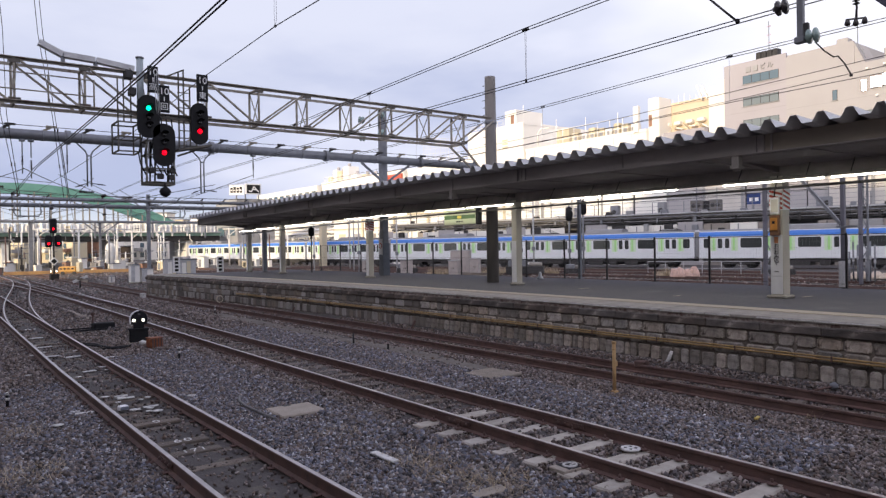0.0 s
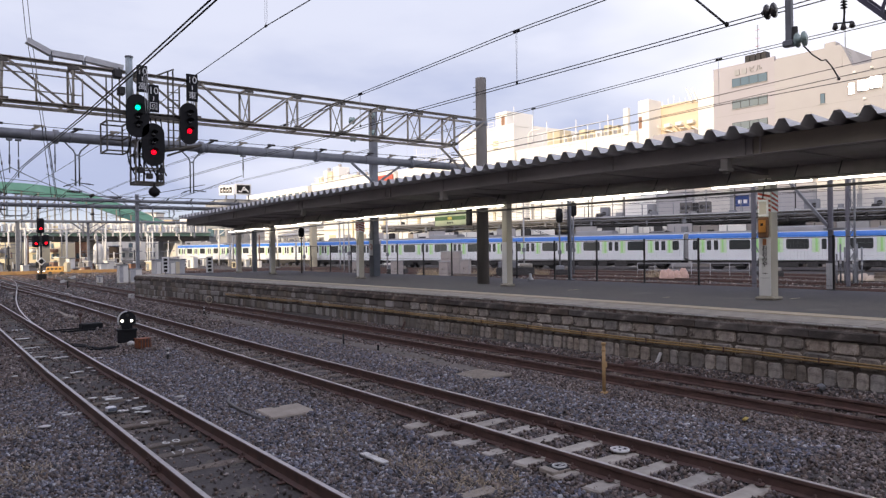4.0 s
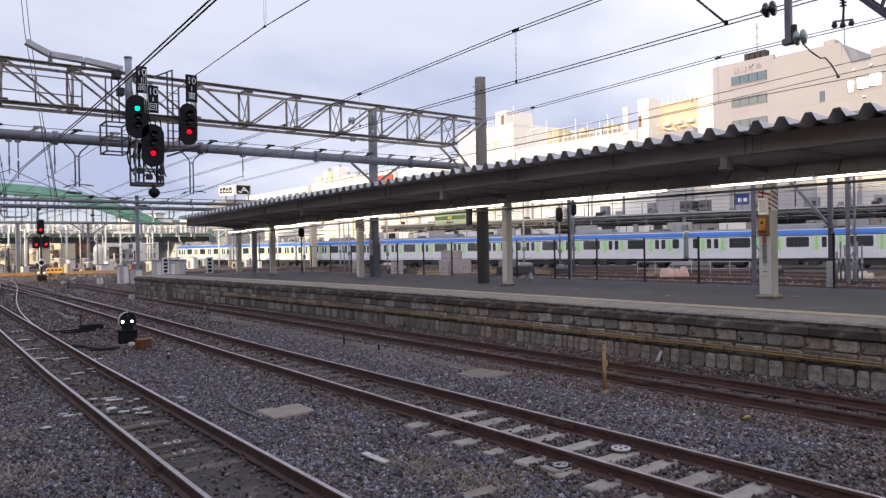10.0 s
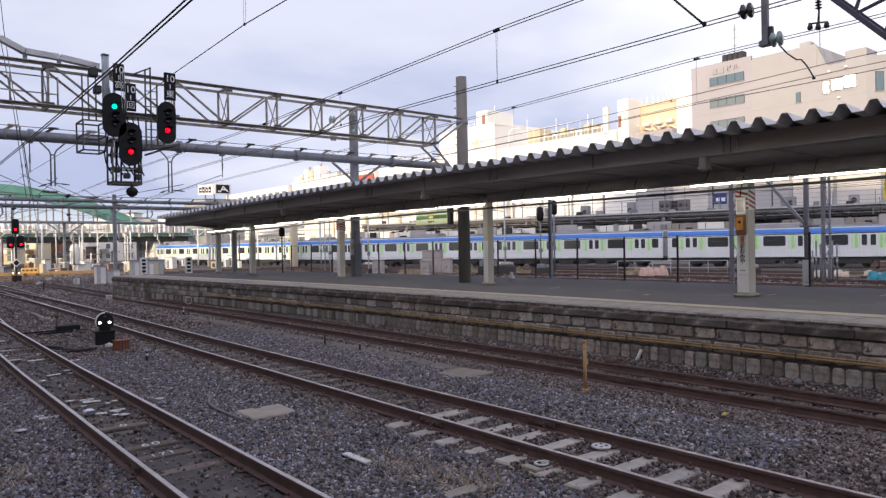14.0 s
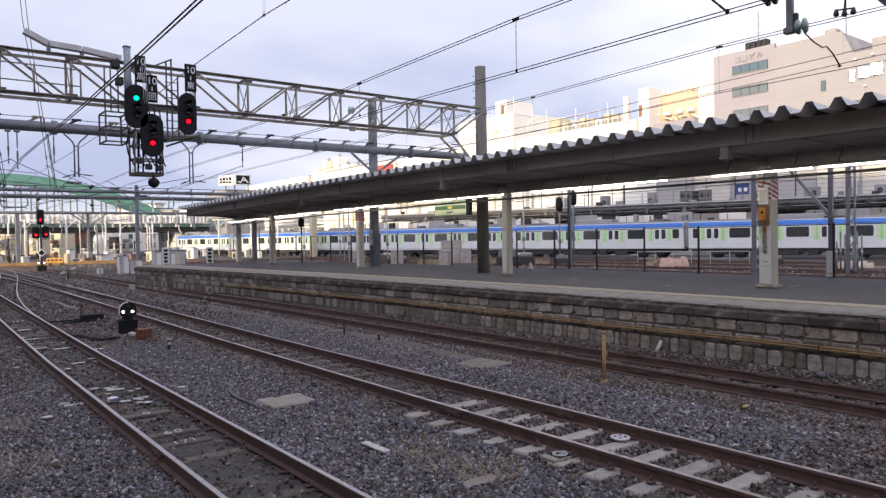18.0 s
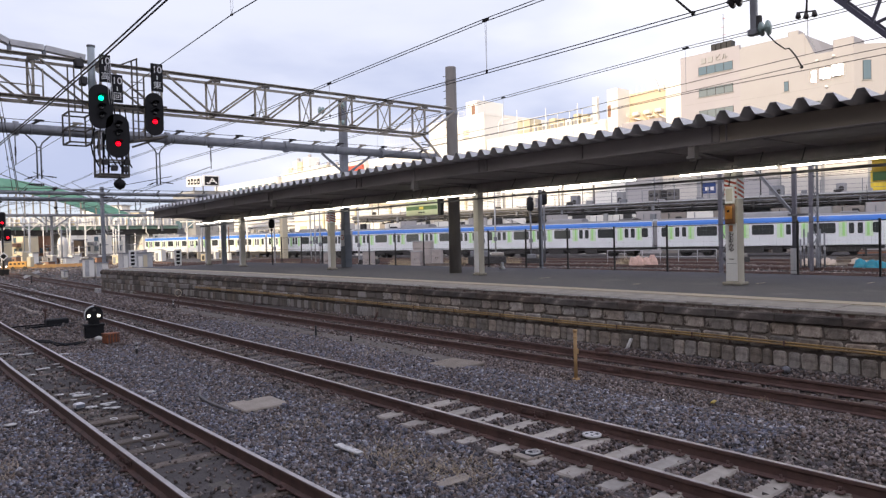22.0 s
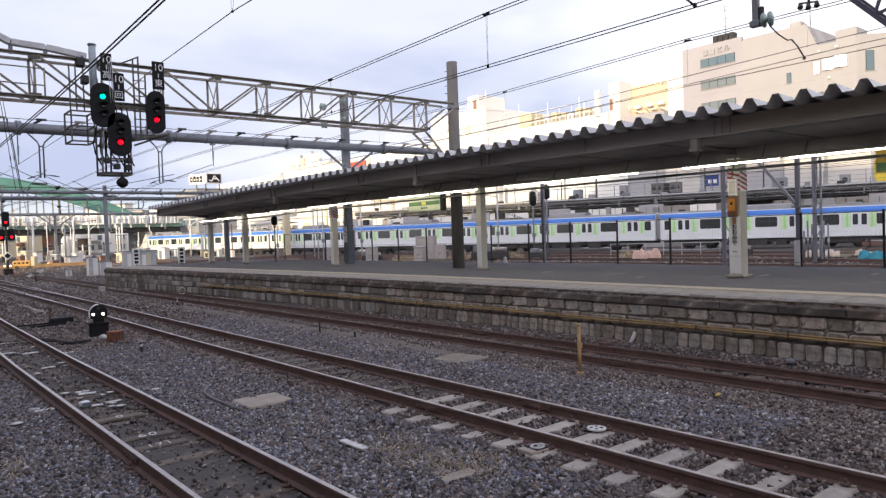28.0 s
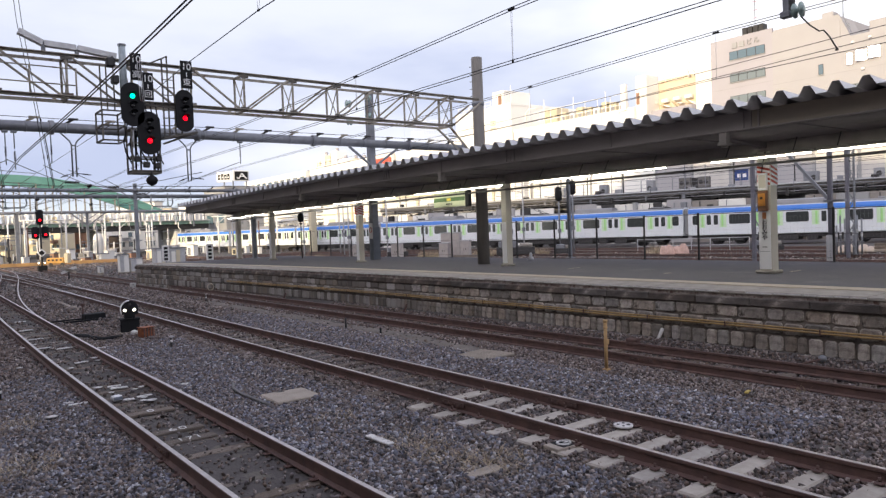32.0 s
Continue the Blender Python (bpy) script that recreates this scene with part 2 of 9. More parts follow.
WHITE_PAINT = surface("worn_white_paint", (0.74, 0.73, 0.72), (0.50, 0.49, 0.48), 5.0, 0.7, spots=(0.17, 0.155, 0.145), spot_at=0.585, spot_scale=9.0)
CREAM = surface("cream_column_paint", (0.55, 0.515, 0.455), (0.43, 0.40, 0.35), 2.0, 0.55, bump=0.05, stretch=(1, 1, 0.3))
WHITE_PANEL = surface("white_sign_panel", (0.80, 0.80, 0.82), (0.70, 0.70, 0.73), 1.5, 0.4, bump=0.0)
POLE_GREY = surface("concrete_pole", (0.24, 0.222, 0.208), (0.155, 0.143, 0.133), 2.0, 0.85, bump=0.2, stretch=(1, 1, 0.3))
STEEL = surface("galvanised_steel", (0.255, 0.265, 0.295), (0.17, 0.177, 0.20), 2.5, 0.55, 0.35, bump=0.08, spots=(0.20, 0.165, 0.145), spot_at=0.68, spot_scale=2.5)
TRUSS = surface("weathered_truss_paint", (0.42, 0.385, 0.33), (0.22, 0.195, 0.165), 2.2, 0.6, 0.2, bump=0.1, spots=(0.14, 0.085, 0.062), spot_at=0.60, spot_scale=2.6)
SIGNAL_STEEL = surface("sooty_cage_steel", (0.15, 0.135, 0.12), (0.07, 0.063, 0.056), 2.2, 0.6, 0.2, bump=0.1, spots=(0.12, 0.08, 0.06), spot_at=0.62, spot_scale=3.0)
DARK_STEEL = surface("dark_steel", (0.05, 0.048, 0.05), (0.03, 0.028, 0.03), 3.0, 0.6, 0.3, bump=0.1)
BLACK = surface("signal_black", (0.019, 0.019, 0.022), (0.013, 0.013, 0.015), 3.0, 0.7, bump=0.05)
BLACK.node_tree.nodes["Principled BSDF"].inputs["Specular IOR Level"].default_value = 0.2
WIRE = surface("copper_wire_tarnished", (0.045, 0.045, 0.05), (0.03, 0.03, 0.033), 3.0, 0.5, 0.5, bump=0.0)
ROOF_SHEET = surface("galvanised_roof_sheet", (0.62, 0.62, 0.64), (0.48, 0.48, 0.50), 1.4, 0.5, 0.2, bump=0.05)
ROOF_UNDER = surface("roof_underside", (0.26, 0.235, 0.232), (0.17, 0.152, 0.15), 1.5, 0.8, bump=0.1)
FASCIA = surface("grey_brown_fascia", (0.275, 0.25, 0.248), (0.185, 0.168, 0.168), 1.2, 0.7, bump=0.08, stretch=(1, 0.3, 1))
TUBE = glowing("fluorescent_tube", (1.0, 0.97, 0.90), 6.0)
YELLOW_PIPE = surface("ochre_pipe", (0.36, 0.235, 0.085), (0.22, 0.145, 0.065), 4.0, 0.6, bump=0.05)
OCHRE_POST = surface("ochre_post", (0.52, 0.34, 0.16), (0.36, 0.22, 0.10), 5.0, 0.6, bump=0.1)
RED = surface("red_paint", (0.50, 0.06, 0.035), None, 5.0, 0.5)
ORANGE = surface("rusty_orange", (0.32, 0.10, 0.035), (0.15, 0.05, 0.025), 6.0, 0.7)
GREEN_PAINT = surface("bridge_green", (0.17, 0.37, 0.31), (0.12, 0.29, 0.24), 0.4, 0.5, bump=0.0)
COVER = surface("buff_cover_slab", (0.39, 0.34, 0.29), (0.28, 0.243, 0.205), 3.0, 0.9, bump=0.4)
DRY_GRASS = islands("dry_grass", [(0.44, 0.35, 0.24), (0.36, 0.28, 0.19), (0.54, 0.44, 0.31), (0.27, 0.22, 0.15)], 0.9, 0.0)


# ---- mesh building ----
class Shape:
    """Vertices and faces of one mesh, gathered piece by piece."""

    def __init__(self):
        self.v, self.f, self.soft = [], [], []

    def add(self, verts, faces, soft=False):
        k = len(self.v)
        self.v.extend(tuple(p) for p in verts)
        self.f.extend(tuple(i + k for i in q) for q in faces)
        self.soft.extend([soft] * len(faces))
        return self

    def box(self, x0, x1, y0, y1, z0, z1, cut=0.0, m=None):
        """A box; cut chamfers its edges."""
        if cut <= 0:
            p = [(x, y, z) for x in (x0, x1) for y in (y0, y1) for z in (z0, z1)]
            q = [(0, 1, 3, 2), (4, 6, 7, 5), (0, 4, 5, 1), (2, 3, 7, 6), (0, 2, 6, 4), (1, 5, 7, 3)]
        else:
            p, at = [], {}
            c = min(cut, (x1 - x0) * 0.45, (y1 - y0) * 0.45, (z1 - z0) * 0.45)
            for i, x in ((0, x0), (1, x1)):
                for j, y in ((0, y0), (1, y1)):
                    for k, z in ((0, z0), (1, z1)):
                        sx, sy, sz = (c, -c)[i], (c, -c)[j], (c, -c)[k]
                        at[i, j, k] = len(p)
                        p += [(x, y + sy, z + sz), (x + sx, y, z + sz), (x + sx, y + sy, z)]
            q = []
            for i in (0, 1):
                a = [at[i, 0, 0], at[i, 0, 1], at[i, 1, 1], at[i, 1, 0]]
                q.append(a if i == 0 else a[::-1])
                a = [at[0, i, 0] + 1, at[1, i, 0] + 1, at[1, i, 1] + 1, at[0, i, 1] + 1]
                q.append(a if i == 0 else a[::-1])
                a = [at[0, 0, i] + 2, at[0, 1, i] + 2, at[1, 1, i] + 2, at[1, 0, i] + 2]
                q.append(a if i == 0 else a[::-1])
            for i in (0, 1):
                for j in (0, 1):
                    s = (i + j) % 2 == 0
                    for a in ([at[i, j, 0], at[i, j, 0] + 1, at[i, j, 1] + 1, at[i, j, 1]],):
                        q.append(a if s else a[::-1])
                    for a in ([at[i, 0, j], at[i, 1, j], at[i, 1, j] + 2, at[i, 0, j] + 2],):
                        q.append(a if s else a[::-1])
                    for a in ([at[0, i, j] + 1, at[0, i, j] + 2, at[1, i, j] + 2, at[1, i, j] + 1],):
                        q.append(a if s else a[::-1])
            for (i, j, k), b in at.items():
                a = [b, b + 2, b + 1]
                q.append(a if (i + j + k) % 2 == 0 else a[::-1])
        if m is not None:
            p = [m @ Vector(c) for c in p]
        return self.add(p, q)

    def rod(self, a, b, r, n=8, r2=None, caps=True):
        a, b = Vector(a), Vector(b)
        w = (b - a).normalized()
        u = w.orthogonal().normalized()
        v = w.cross(u)
        r2 = r if r2 is None else r2
        ring = [(math.cos(math.tau * i / n), math.sin(math.tau * i / n)) for i in range(n)]
        p = [a + (u * c + v * s) * r for c, s in ring] + [b + (u * c + v * s) * r2 for c, s in ring]
        self.add(p, [(i, (i + 1) % n, n + (i + 1) % n, n + i) for i in range(n)], n > 5)
        if caps:
            k = len(self.v) - 2 * n
            self.f += [tuple(k + i for i in reversed(range(n))), tuple(k + n + i for i in range(n))]
            self.soft += [False, False]
        return self

    def bar(self, a, b, w, h, up=(0, 0, 1)):
        """A rectangular bar from a to b, w across and h along up."""
        a, b = Vector(a), Vector(b)
        d = (b - a).normalized()
        s = d.cross(Vector(up))
        s = s.normalized() if s.length > 1e-4 else d.orthogonal().normalized()
        t = s.cross(d)
        p = [e + s * (i * w / 2) + t * (j * h / 2) for e in (a, b) for i, j in ((-1, -1), (1, -1), (1, 1), (-1, 1))]
        return self.add(p, [(0, 1, 5, 4), (1, 2, 6, 5), (2, 3, 7, 6), (3, 0, 4, 7), (3, 2, 1, 0), (4, 5, 6, 7)])

    def angle(self, a, b, w, t, up=(0, 0, 1), flip=1):
        """An L-section from a to b."""
        a, b = Vector(a), Vector(b)
        d = (b - a).normalized()
        s = d.cross(Vector(up))
        s = s.normalized() if s.length > 1e-4 else d.orthogonal().normalized()
        n = s.cross(d)
        self.bar(a + n * (w / 2 - t / 2), b + n * (w / 2 - t / 2), w, t, up)
        return self.bar(a + s * (flip * (w / 2 - t / 2)), b + s * (flip * (w / 2 - t / 2)), t, w - 2 * t, up)

    def tube(self, pts, r, n=6):
        """A bent pipe: one ring at each point, joined along the line."""
        pts = [Vector(p) for p in pts]
        k, last = len(self.v), len(pts) - 1
        side = None
        for i, p in enumerate(pts):
            d = (pts[min(i + 1, last)] - pts[max(i - 1, 0)]).normalized()
            if side is None:
                side = d.orthogonal().normalized()
            side = side - d * side.dot(d)
            side = side.normalized() if side.length > 1e-4 else d.orthogonal().normalized()
            up = d.cross(side)
            for j in range(n):
                a = math.tau * j / n
                self.v.append(tuple(p + side * (r * math.cos(a)) + up * (r * math.sin(a))))
        for i in range(last):
            for j in range(n):
                a, b = k + i * n + j, k + i * n + (j + 1) % n
                self.f.append((a, b, b + n, a + n))
                self.soft.append(True)
        self.f += [tuple(k + j for j in reversed(range(n))), tuple(k + last * n + j for j in range(n))]
        self.soft += [False, False]
        return self

    def sweep(self, pts, profile, closed=True):
        """A profile of (across, up) carried along points of the plan."""
        pts = [Vector(p) for p in pts]
        k, n = len(self.v), len(profile)
        for i, p in enumerate(pts):
            d = (pts[min(i + 1, len(pts) - 1)] - pts[max(i - 1, 0)])
            d.z = 0
            d.normalize()
            s = Vector((d.y, -d.x, 0))
            for a, u in profile:
                self.v.append(tuple(p + s * a + Vector((0, 0, u))))
        for i in range(len(pts) - 1):
            for j in range(n if closed else n - 1):
                a, b = k + i * n + j, k + i * n + (j + 1) % n
                self.f.append((a, b, b + n, a + n))
                self.soft.append(False)
        if closed:
            e = k + (len(pts) - 1) * n
            self.f += [tuple(k + j for j in reversed(range(n))), tuple(e + j for j in range(n))]
            self.soft += [False, False]
        return self

    def lathe(self, c, profile, n=12, axis="z"):
        """A turned body: (radius, along) pairs about an axis through c."""
        c, k = Vector(c), len(self.v)
        for r, h in profile:
            for i in range(n):
                x, y = r * math.cos(math.tau * i / n), r * math.sin(math.tau * i / n)
                o = {"z": (x, y, h), "x": (h, x, y), "y": (y, h, x)}[axis]
                self.v.append(tuple(c + Vector(o)))
        for j in range(len(profile) - 1):
            for i in range(n):
                a, b = k + j * n + i, k + j * n + (i + 1) % n
                self.f.append((a, b, b + n, a + n))
                self.soft.append(True)
        self.f += [tuple(k + i for i in reversed(range(n))), tuple(k + (len(profile) - 1) * n + i for i in range(n))]
        self.soft += [False, False]
        return self

    def data(self, name, *materials):
        me = bpy.data.meshes.new(name)
        me.from_pydata(self.v, [], self.f)
        me.polygons.foreach_set("use_smooth", self.soft)
        for m in materials:
            me.materials.append(m)
        me.update()
        return me


def part(name, shape, material, parent, label="", at=None):
    """One mesh object under a thing or a part."""
    ob = new(name, shape if isinstance(shape, bpy.types.Mesh) else shape.data(name, material))
    ob.parent = parent
    if at is not None:
        ob.matrix_basis = at
    if label:
        ob["label"] = label
    return ob


def thing(name, label, category, group="", kind="", at=None):
    ob = tagged(new(name), label, category, group, kind)
    ob.empty_display_size = 0.1
    if at is not None:
        ob.matrix_basis = at
    return ob


def solid(name, shape, material, label, category, group="", kind="", at=None):
    """A thing of one single mesh."""
    ob = tagged(new(name, shape.data(name, material)), label, category, group, kind)
    if at is not None:
        ob.matrix_basis = at
    return ob


def writing(name, text, size, material, parent, at, label="", align="CENTER", depth=0.004):
    """Letters as a mesh under their thing."""
    cu = bpy.data.curves.new(name, "FONT")
    cu.body, cu.size, cu.extrude, cu.align_x, cu.align_y = text, size, depth, align, "CENTER"
    tmp = bpy.data.objects.new(name, cu)
    me = bpy.data.meshes.new_from_object(tmp)
    bpy.data.objects.remove(tmp)
    me.materials.clear()
    me.materials.append(material)
    return part(name, me, material, parent, label, at)

# ---- plan: x across the tracks, y along them, both in metres; z = 0 is the head of the nearest rails ----
def bend(y, start=10.0, k=0.0012):
    return -k * max(0.0, y - start) ** 2


def drift(y):
    return 0.014 * max(0.0, y - 18.0)


def line_a(y):
    return 3.10 + drift(y)


def line_b(y):
    return 6.95 + 0.001 * y + 0.85 * drift(y)


def line_c(y):
    return 11.98 + bend(min(y, 38.0), 15.0, 0.0006)


def platform_edge(y):
    return 13.49 + bend(y, 11.3, 0.00141)


# platform, canopy and gantries are enlarged about the camera's eye, keeping their view
EYE_POINT, ENLARGE = Vector((0.0, 0.0, 2.65)), 1.134


def scale_about_eye(*names):
    """Scales the finished top-level things of these names about the camera's eye, to fit its view."""
    m = Matrix.Translation(EYE_POINT) @ Matrix.Scale(ENLARGE, 4) @ Matrix.Translation(-EYE_POINT)
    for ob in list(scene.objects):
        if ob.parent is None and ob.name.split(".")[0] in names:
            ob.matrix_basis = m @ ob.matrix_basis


def ground_height(x, y):
    """Ballast lies lowest by the nearest track, heaps up beside the second and again at the foot of the platform wall."""
    stops = ((-400, -0.35), (1.0, -0.22), (2.2, -0.17), (4.2, -0.16), (5.2, -0.16), (6.0, -0.07), (7.9, -0.06), (8.6, 0.0), (9.4, -0.02), (9.85, -0.10), (10.6, -0.12), (11.1, -0.20), (11.4, -0.22), (12.6, -0.22), (12.85, -0.14), (13.2, -0.03), (13.6, 0.0), (14.2, 0.0), (22, 0.0), (400, 0.0))
    for (a, za), (b, zb) in zip(stops, stops[1:]):
        if x <= b:
            return za + (zb - za) * (x - a) / (b - a)
    return 0.0


def build_ground():
    xs = [-3000, -400, -60, -10, 0] + [0.5 + 0.25 * i for i in range(54)] + [14.2, 16, 22, 40, 70, 120, 400, 3000]
    ys = [-3000, -300, -60, -10, 0] + [1 + 0.5 * i for i in range(60)] + [33, 38, 45, 60, 90, 140, 400, 3000]
    v, f = [], []
    for y in ys:
        for x in xs:
            near = 1.0 if 0 < x < 13 and 0 < y < 40 else 0.0
            v.append((x, y, ground_height(x, y) + near * 0.035 * (noise.noise((x * 0.9, y * 0.9, 0)) + 0.5 * noise.noise((x * 3, y * 3, 4)))))
    n = len(xs)
    for j in range(len(ys) - 1):
        for i in range(n - 1):
            f.append((j * n + i, j * n + i + 1, (j + 1) * n + i + 1, (j + 1) * n + i))
    s = Shape()
    s.add(v, f, True)
    solid("ground", s, BALLAST, "dark grey ballast and dirt of the station yard", "ground", kind="structure")


build_ground()


# ---- tracks ----
RAIL_PROFILE = [(-0.064, -0.153), (0.064, -0.153), (0.064, -0.142), (0.009, -0.125), (0.009, -0.045), (0.0325, -0.032), (0.0325, -0.006), (0.026, 0.0), (-0.026, 0.0), (-0.0325, -0.006), (-0.0325, -0.032), (-0.009, -0.045), (-0.009, -0.125), (-0.064, -0.142)]
RAIL_PROFILE = [(a, b * 1.14) for a, b in RAIL_PROFILE]
HALF_GAUGE = 0.566


def rail_pair(track, pts, side, top, wear=0.029):
    """Two rails with their polished running surfaces, along the middle line pts."""
    pts = [Vector(p) for p in pts]
    for sgn in (-1, 1):
        line = []
        for i, p in enumerate(pts):
            d = pts[min(i + 1, len(pts) - 1)] - pts[max(i - 1, 0)]
            d.z = 0
            d.normalize()
            line.append(p + Vector((d.y, -d.x, 0)) * sgn * HALF_GAUGE)
        rail = part("rail", Shape().sweep(line, RAIL_PROFILE), side, track)
        part("running_surface", Shape().sweep(line, [(-wear, 0.0005), (wear, 0.0005), (wear * 0.85, 0.003), (-wear * 0.85, 0.003)]), top, rail, "worn bright rail head")


TIE_CONCRETE = Shape().box(-1.0, 1.0, -0.12, 0.12, -0.17, 0.0, 0.02)
for side in (-1, 1):
    TIE_CONCRETE.box(side * 0.566 - 0.085, side * 0.566 + 0.085, -0.085, 0.085, 0.0, 0.012, 0.008)
TIE_CONCRETE = TIE_CONCRETE.data("concrete_sleeper", CONCRETE_TIE)
TIE_WOOD = Shape().box(-1.05, 1.05, -0.10, 0.10, -0.14, 0.0, 0.012).data("wooden_sleeper", WOOD_TIE)
CLIP = Shape().box(-0.05, 0.05, -0.045, 0.045, 0, 0.03, 0.012)
CLIP.rod((0.0, 0, 0.02), (0.0, 0, 0.07), 0.016, 6)
CLIP = CLIP.data("rail_clip", RAIL_SIDE)


def ties(track, f, z, y0, y1, step, mesh, rnd, clips=False):
    y, k = y0, 0
    while y < y1:
        a = math.degrees(math.atan2(f(y + 0.5) - f(y - 0.5), 1.0))
        tie = part("sleeper", mesh, None, track, at=pose(f(y) + rnd.uniform(-0.03, 0.03), y, z - 0.178 + rnd.uniform(-0.012, 0.012), rnd.uniform(-0.6, 0.6), rnd.uniform(-0.5, 0.5), -a + rnd.uniform(-1.2, 1.2)))
        if clips:
            for e in (-1, 1):
                for d in (-0.1, 0.1):
                    part("rail_clip", CLIP, None, tie, at=pose(e * HALF_GAUGE + d, 0, 0.012))
        y += step * rnd.uniform(0.96, 1.04)


def steps(y0, y1, n):
    return [y0 + (y1 - y0) * i / n for i in range(n + 1)]


def joined_ties(track, f, z, y0, y1, rnd):
    """Sleepers of a track that stays far off, in one mesh."""
    s = Shape()
    y = y0
    while y < y1:
        x = f(y)
        turn = pose(x + rnd.uniform(-0.04, 0.04), y, z, 0, 0, math.degrees(math.atan2(f(y - 0.5) - f(y + 0.5), 1.0)))
        s.box(-1.05, 1.05, -0.11, 0.11, -0.30, -0.165 + rnd.uniform(-0.015, 0.01), 0.015, m=turn)
        y += rnd.uniform(0.62, 0.7)
    tagged(part("sleepers", s, WOOD_TIE, track, "weathered sleepers half sunk in ballast"), kind="stuff")


def build_tracks():
    rnd = random.Random(3)
    a = thing("railway_track_a", "railway track on wooden sleepers sunk in ballast", "railway track", "tracks of the yard", "structure")
    rail_pair(a, [(line_a(y), y, 0.04) for y in steps(-30, 120, 60)], RAIL_SIDE, RAIL_TOP)
    ties(a, line_a, 0.018, 2.0, 44.0, 0.64, TIE_WOOD, rnd, True)
    b = thing("railway_track_b", "railway track on pale concrete and old wooden sleepers", "railway track", "tracks of the yard", "structure")
    rail_pair(b, [(line_b(y), y, 0.13) for y in steps(-30, 120, 60)], RAIL_SIDE, RAIL_TOP)
    ties(b, line_b, 0.145, 1.6, 9.2, 0.585, TIE_CONCRETE, rnd, True)
    ties(b, line_b, 0.135, 9.9, 44.0, 0.66, TIE_WOOD, rnd, True)
    c = thing("railway_track_c", "rusty railway track along the platform wall", "railway track", "tracks of the yard", "structure")
    rail_pair(c, [(line_c(y), y, 0.0) for y in steps(-30, 120, 75)], RAIL_SIDE, RAIL_TOP_DULL)
    ties(c, line_c, -0.01, 1.6, 50.0, 0.64, TIE_WOOD, rnd)
    # the same tracks beside and behind the camera
    back = random.Random(19)
    ties(a, line_a, 0.018, -13.0, 1.5, 0.64, TIE_WOOD, back)
    ties(b, line_b, 0.145, -13.0, 1.2, 0.585, TIE_CONCRETE, back)
    ties(c, line_c, -0.01, -13.0, 1.2, 0.64, TIE_WOOD, back)
    # a crossover from the nearest track to the next
    x = thing("railway_crossover", "curved crossover rails between two tracks", "railway track", "tracks of the yard", "structure")
    pts = []
    for i in range(41):
        y = 27.0 + 1.35 * i
        u = i / 40
        s = u * u * (3 - 2 * u)
        pts.append((line_a(y) + (line_b(y) - line_a(y)) * s, y, 0.044 + 0.086 * s))
    rail_pair(x, pts, RAIL_SIDE, RAIL_TOP)
    # a branch that leaves the second track towards the left and meets the nearest one far off
    w = thing("railway_branch", "diverging rails of a turnout", "railway track", "tracks of the yard", "structure")
    pts = [(line_b(y) - 0.0009 * (y - 31.0) ** 2, y, 0.126) for y in steps(31, 75, 30)]
    rail_pair(w, pts, RAIL_SIDE, RAIL_TOP)
    d = thing("railway_track_d", "railway track behind the platform", "railway track", "tracks of the yard", "structure")
    rail_pair(d, [(27.0, y, 0.15) for y in steps(-20, 120, 20)], RAIL_SIDE, RAIL_TOP_DULL)
    joined_ties(d, lambda y: 27.0, 0.15, -20, 120, back)
    e = thing("railway_track_e", "railway track behind the platform", "railway track", "tracks of the yard", "structure")
    rail_pair(e, [(31.0, y, 0.15) for y in steps(-20, 120, 20)], RAIL_SIDE, RAIL_TOP_DULL)
    joined_ties(e, lambda y: 31.0, 0.15, -20, 120, back)
    for k, x in enumerate((35.5, 41.0, 46.5, 52.0)):
        q = thing("railway_track_far", "railway track in the yard behind the platform", "railway track", "tracks of the yard", "structure")
        rail_pair(q, [(x - 0.0022 * (y - 10) ** 2 + 4, y, 0.15) for y in steps(-10, 90, 30)], RAIL_SIDE, RAIL_TOP_DULL)
        joined_ties(q, lambda y: x - 0.0022 * (y - 10) ** 2 + 4, 0.15, -10, 90, back)
    f = thing("railway_track_f", "far railway track at the edge of the yard", "railway track", "tracks of the yard", "structure")
    rail_pair(f, [(-0.9 + 0.01 * (y - 30), y, -0.1) for y in steps(30, 140, 20)], RAIL_SIDE, RAIL_TOP)


build_tracks()

# ---- the far platform ----
TOP = 1.10
PLATFORM_ENDS = (-13.0, 47.0)


def strip(x0, x1, z0, z1, y0, y1, n=40, f=platform_edge):
    s = Shape()
    s.sweep([(f(y), y, 0) for y in steps(y0, y1, n)], [(x0, z0), (x1, z0), (x1, z1), (x0, z1)])
    return s


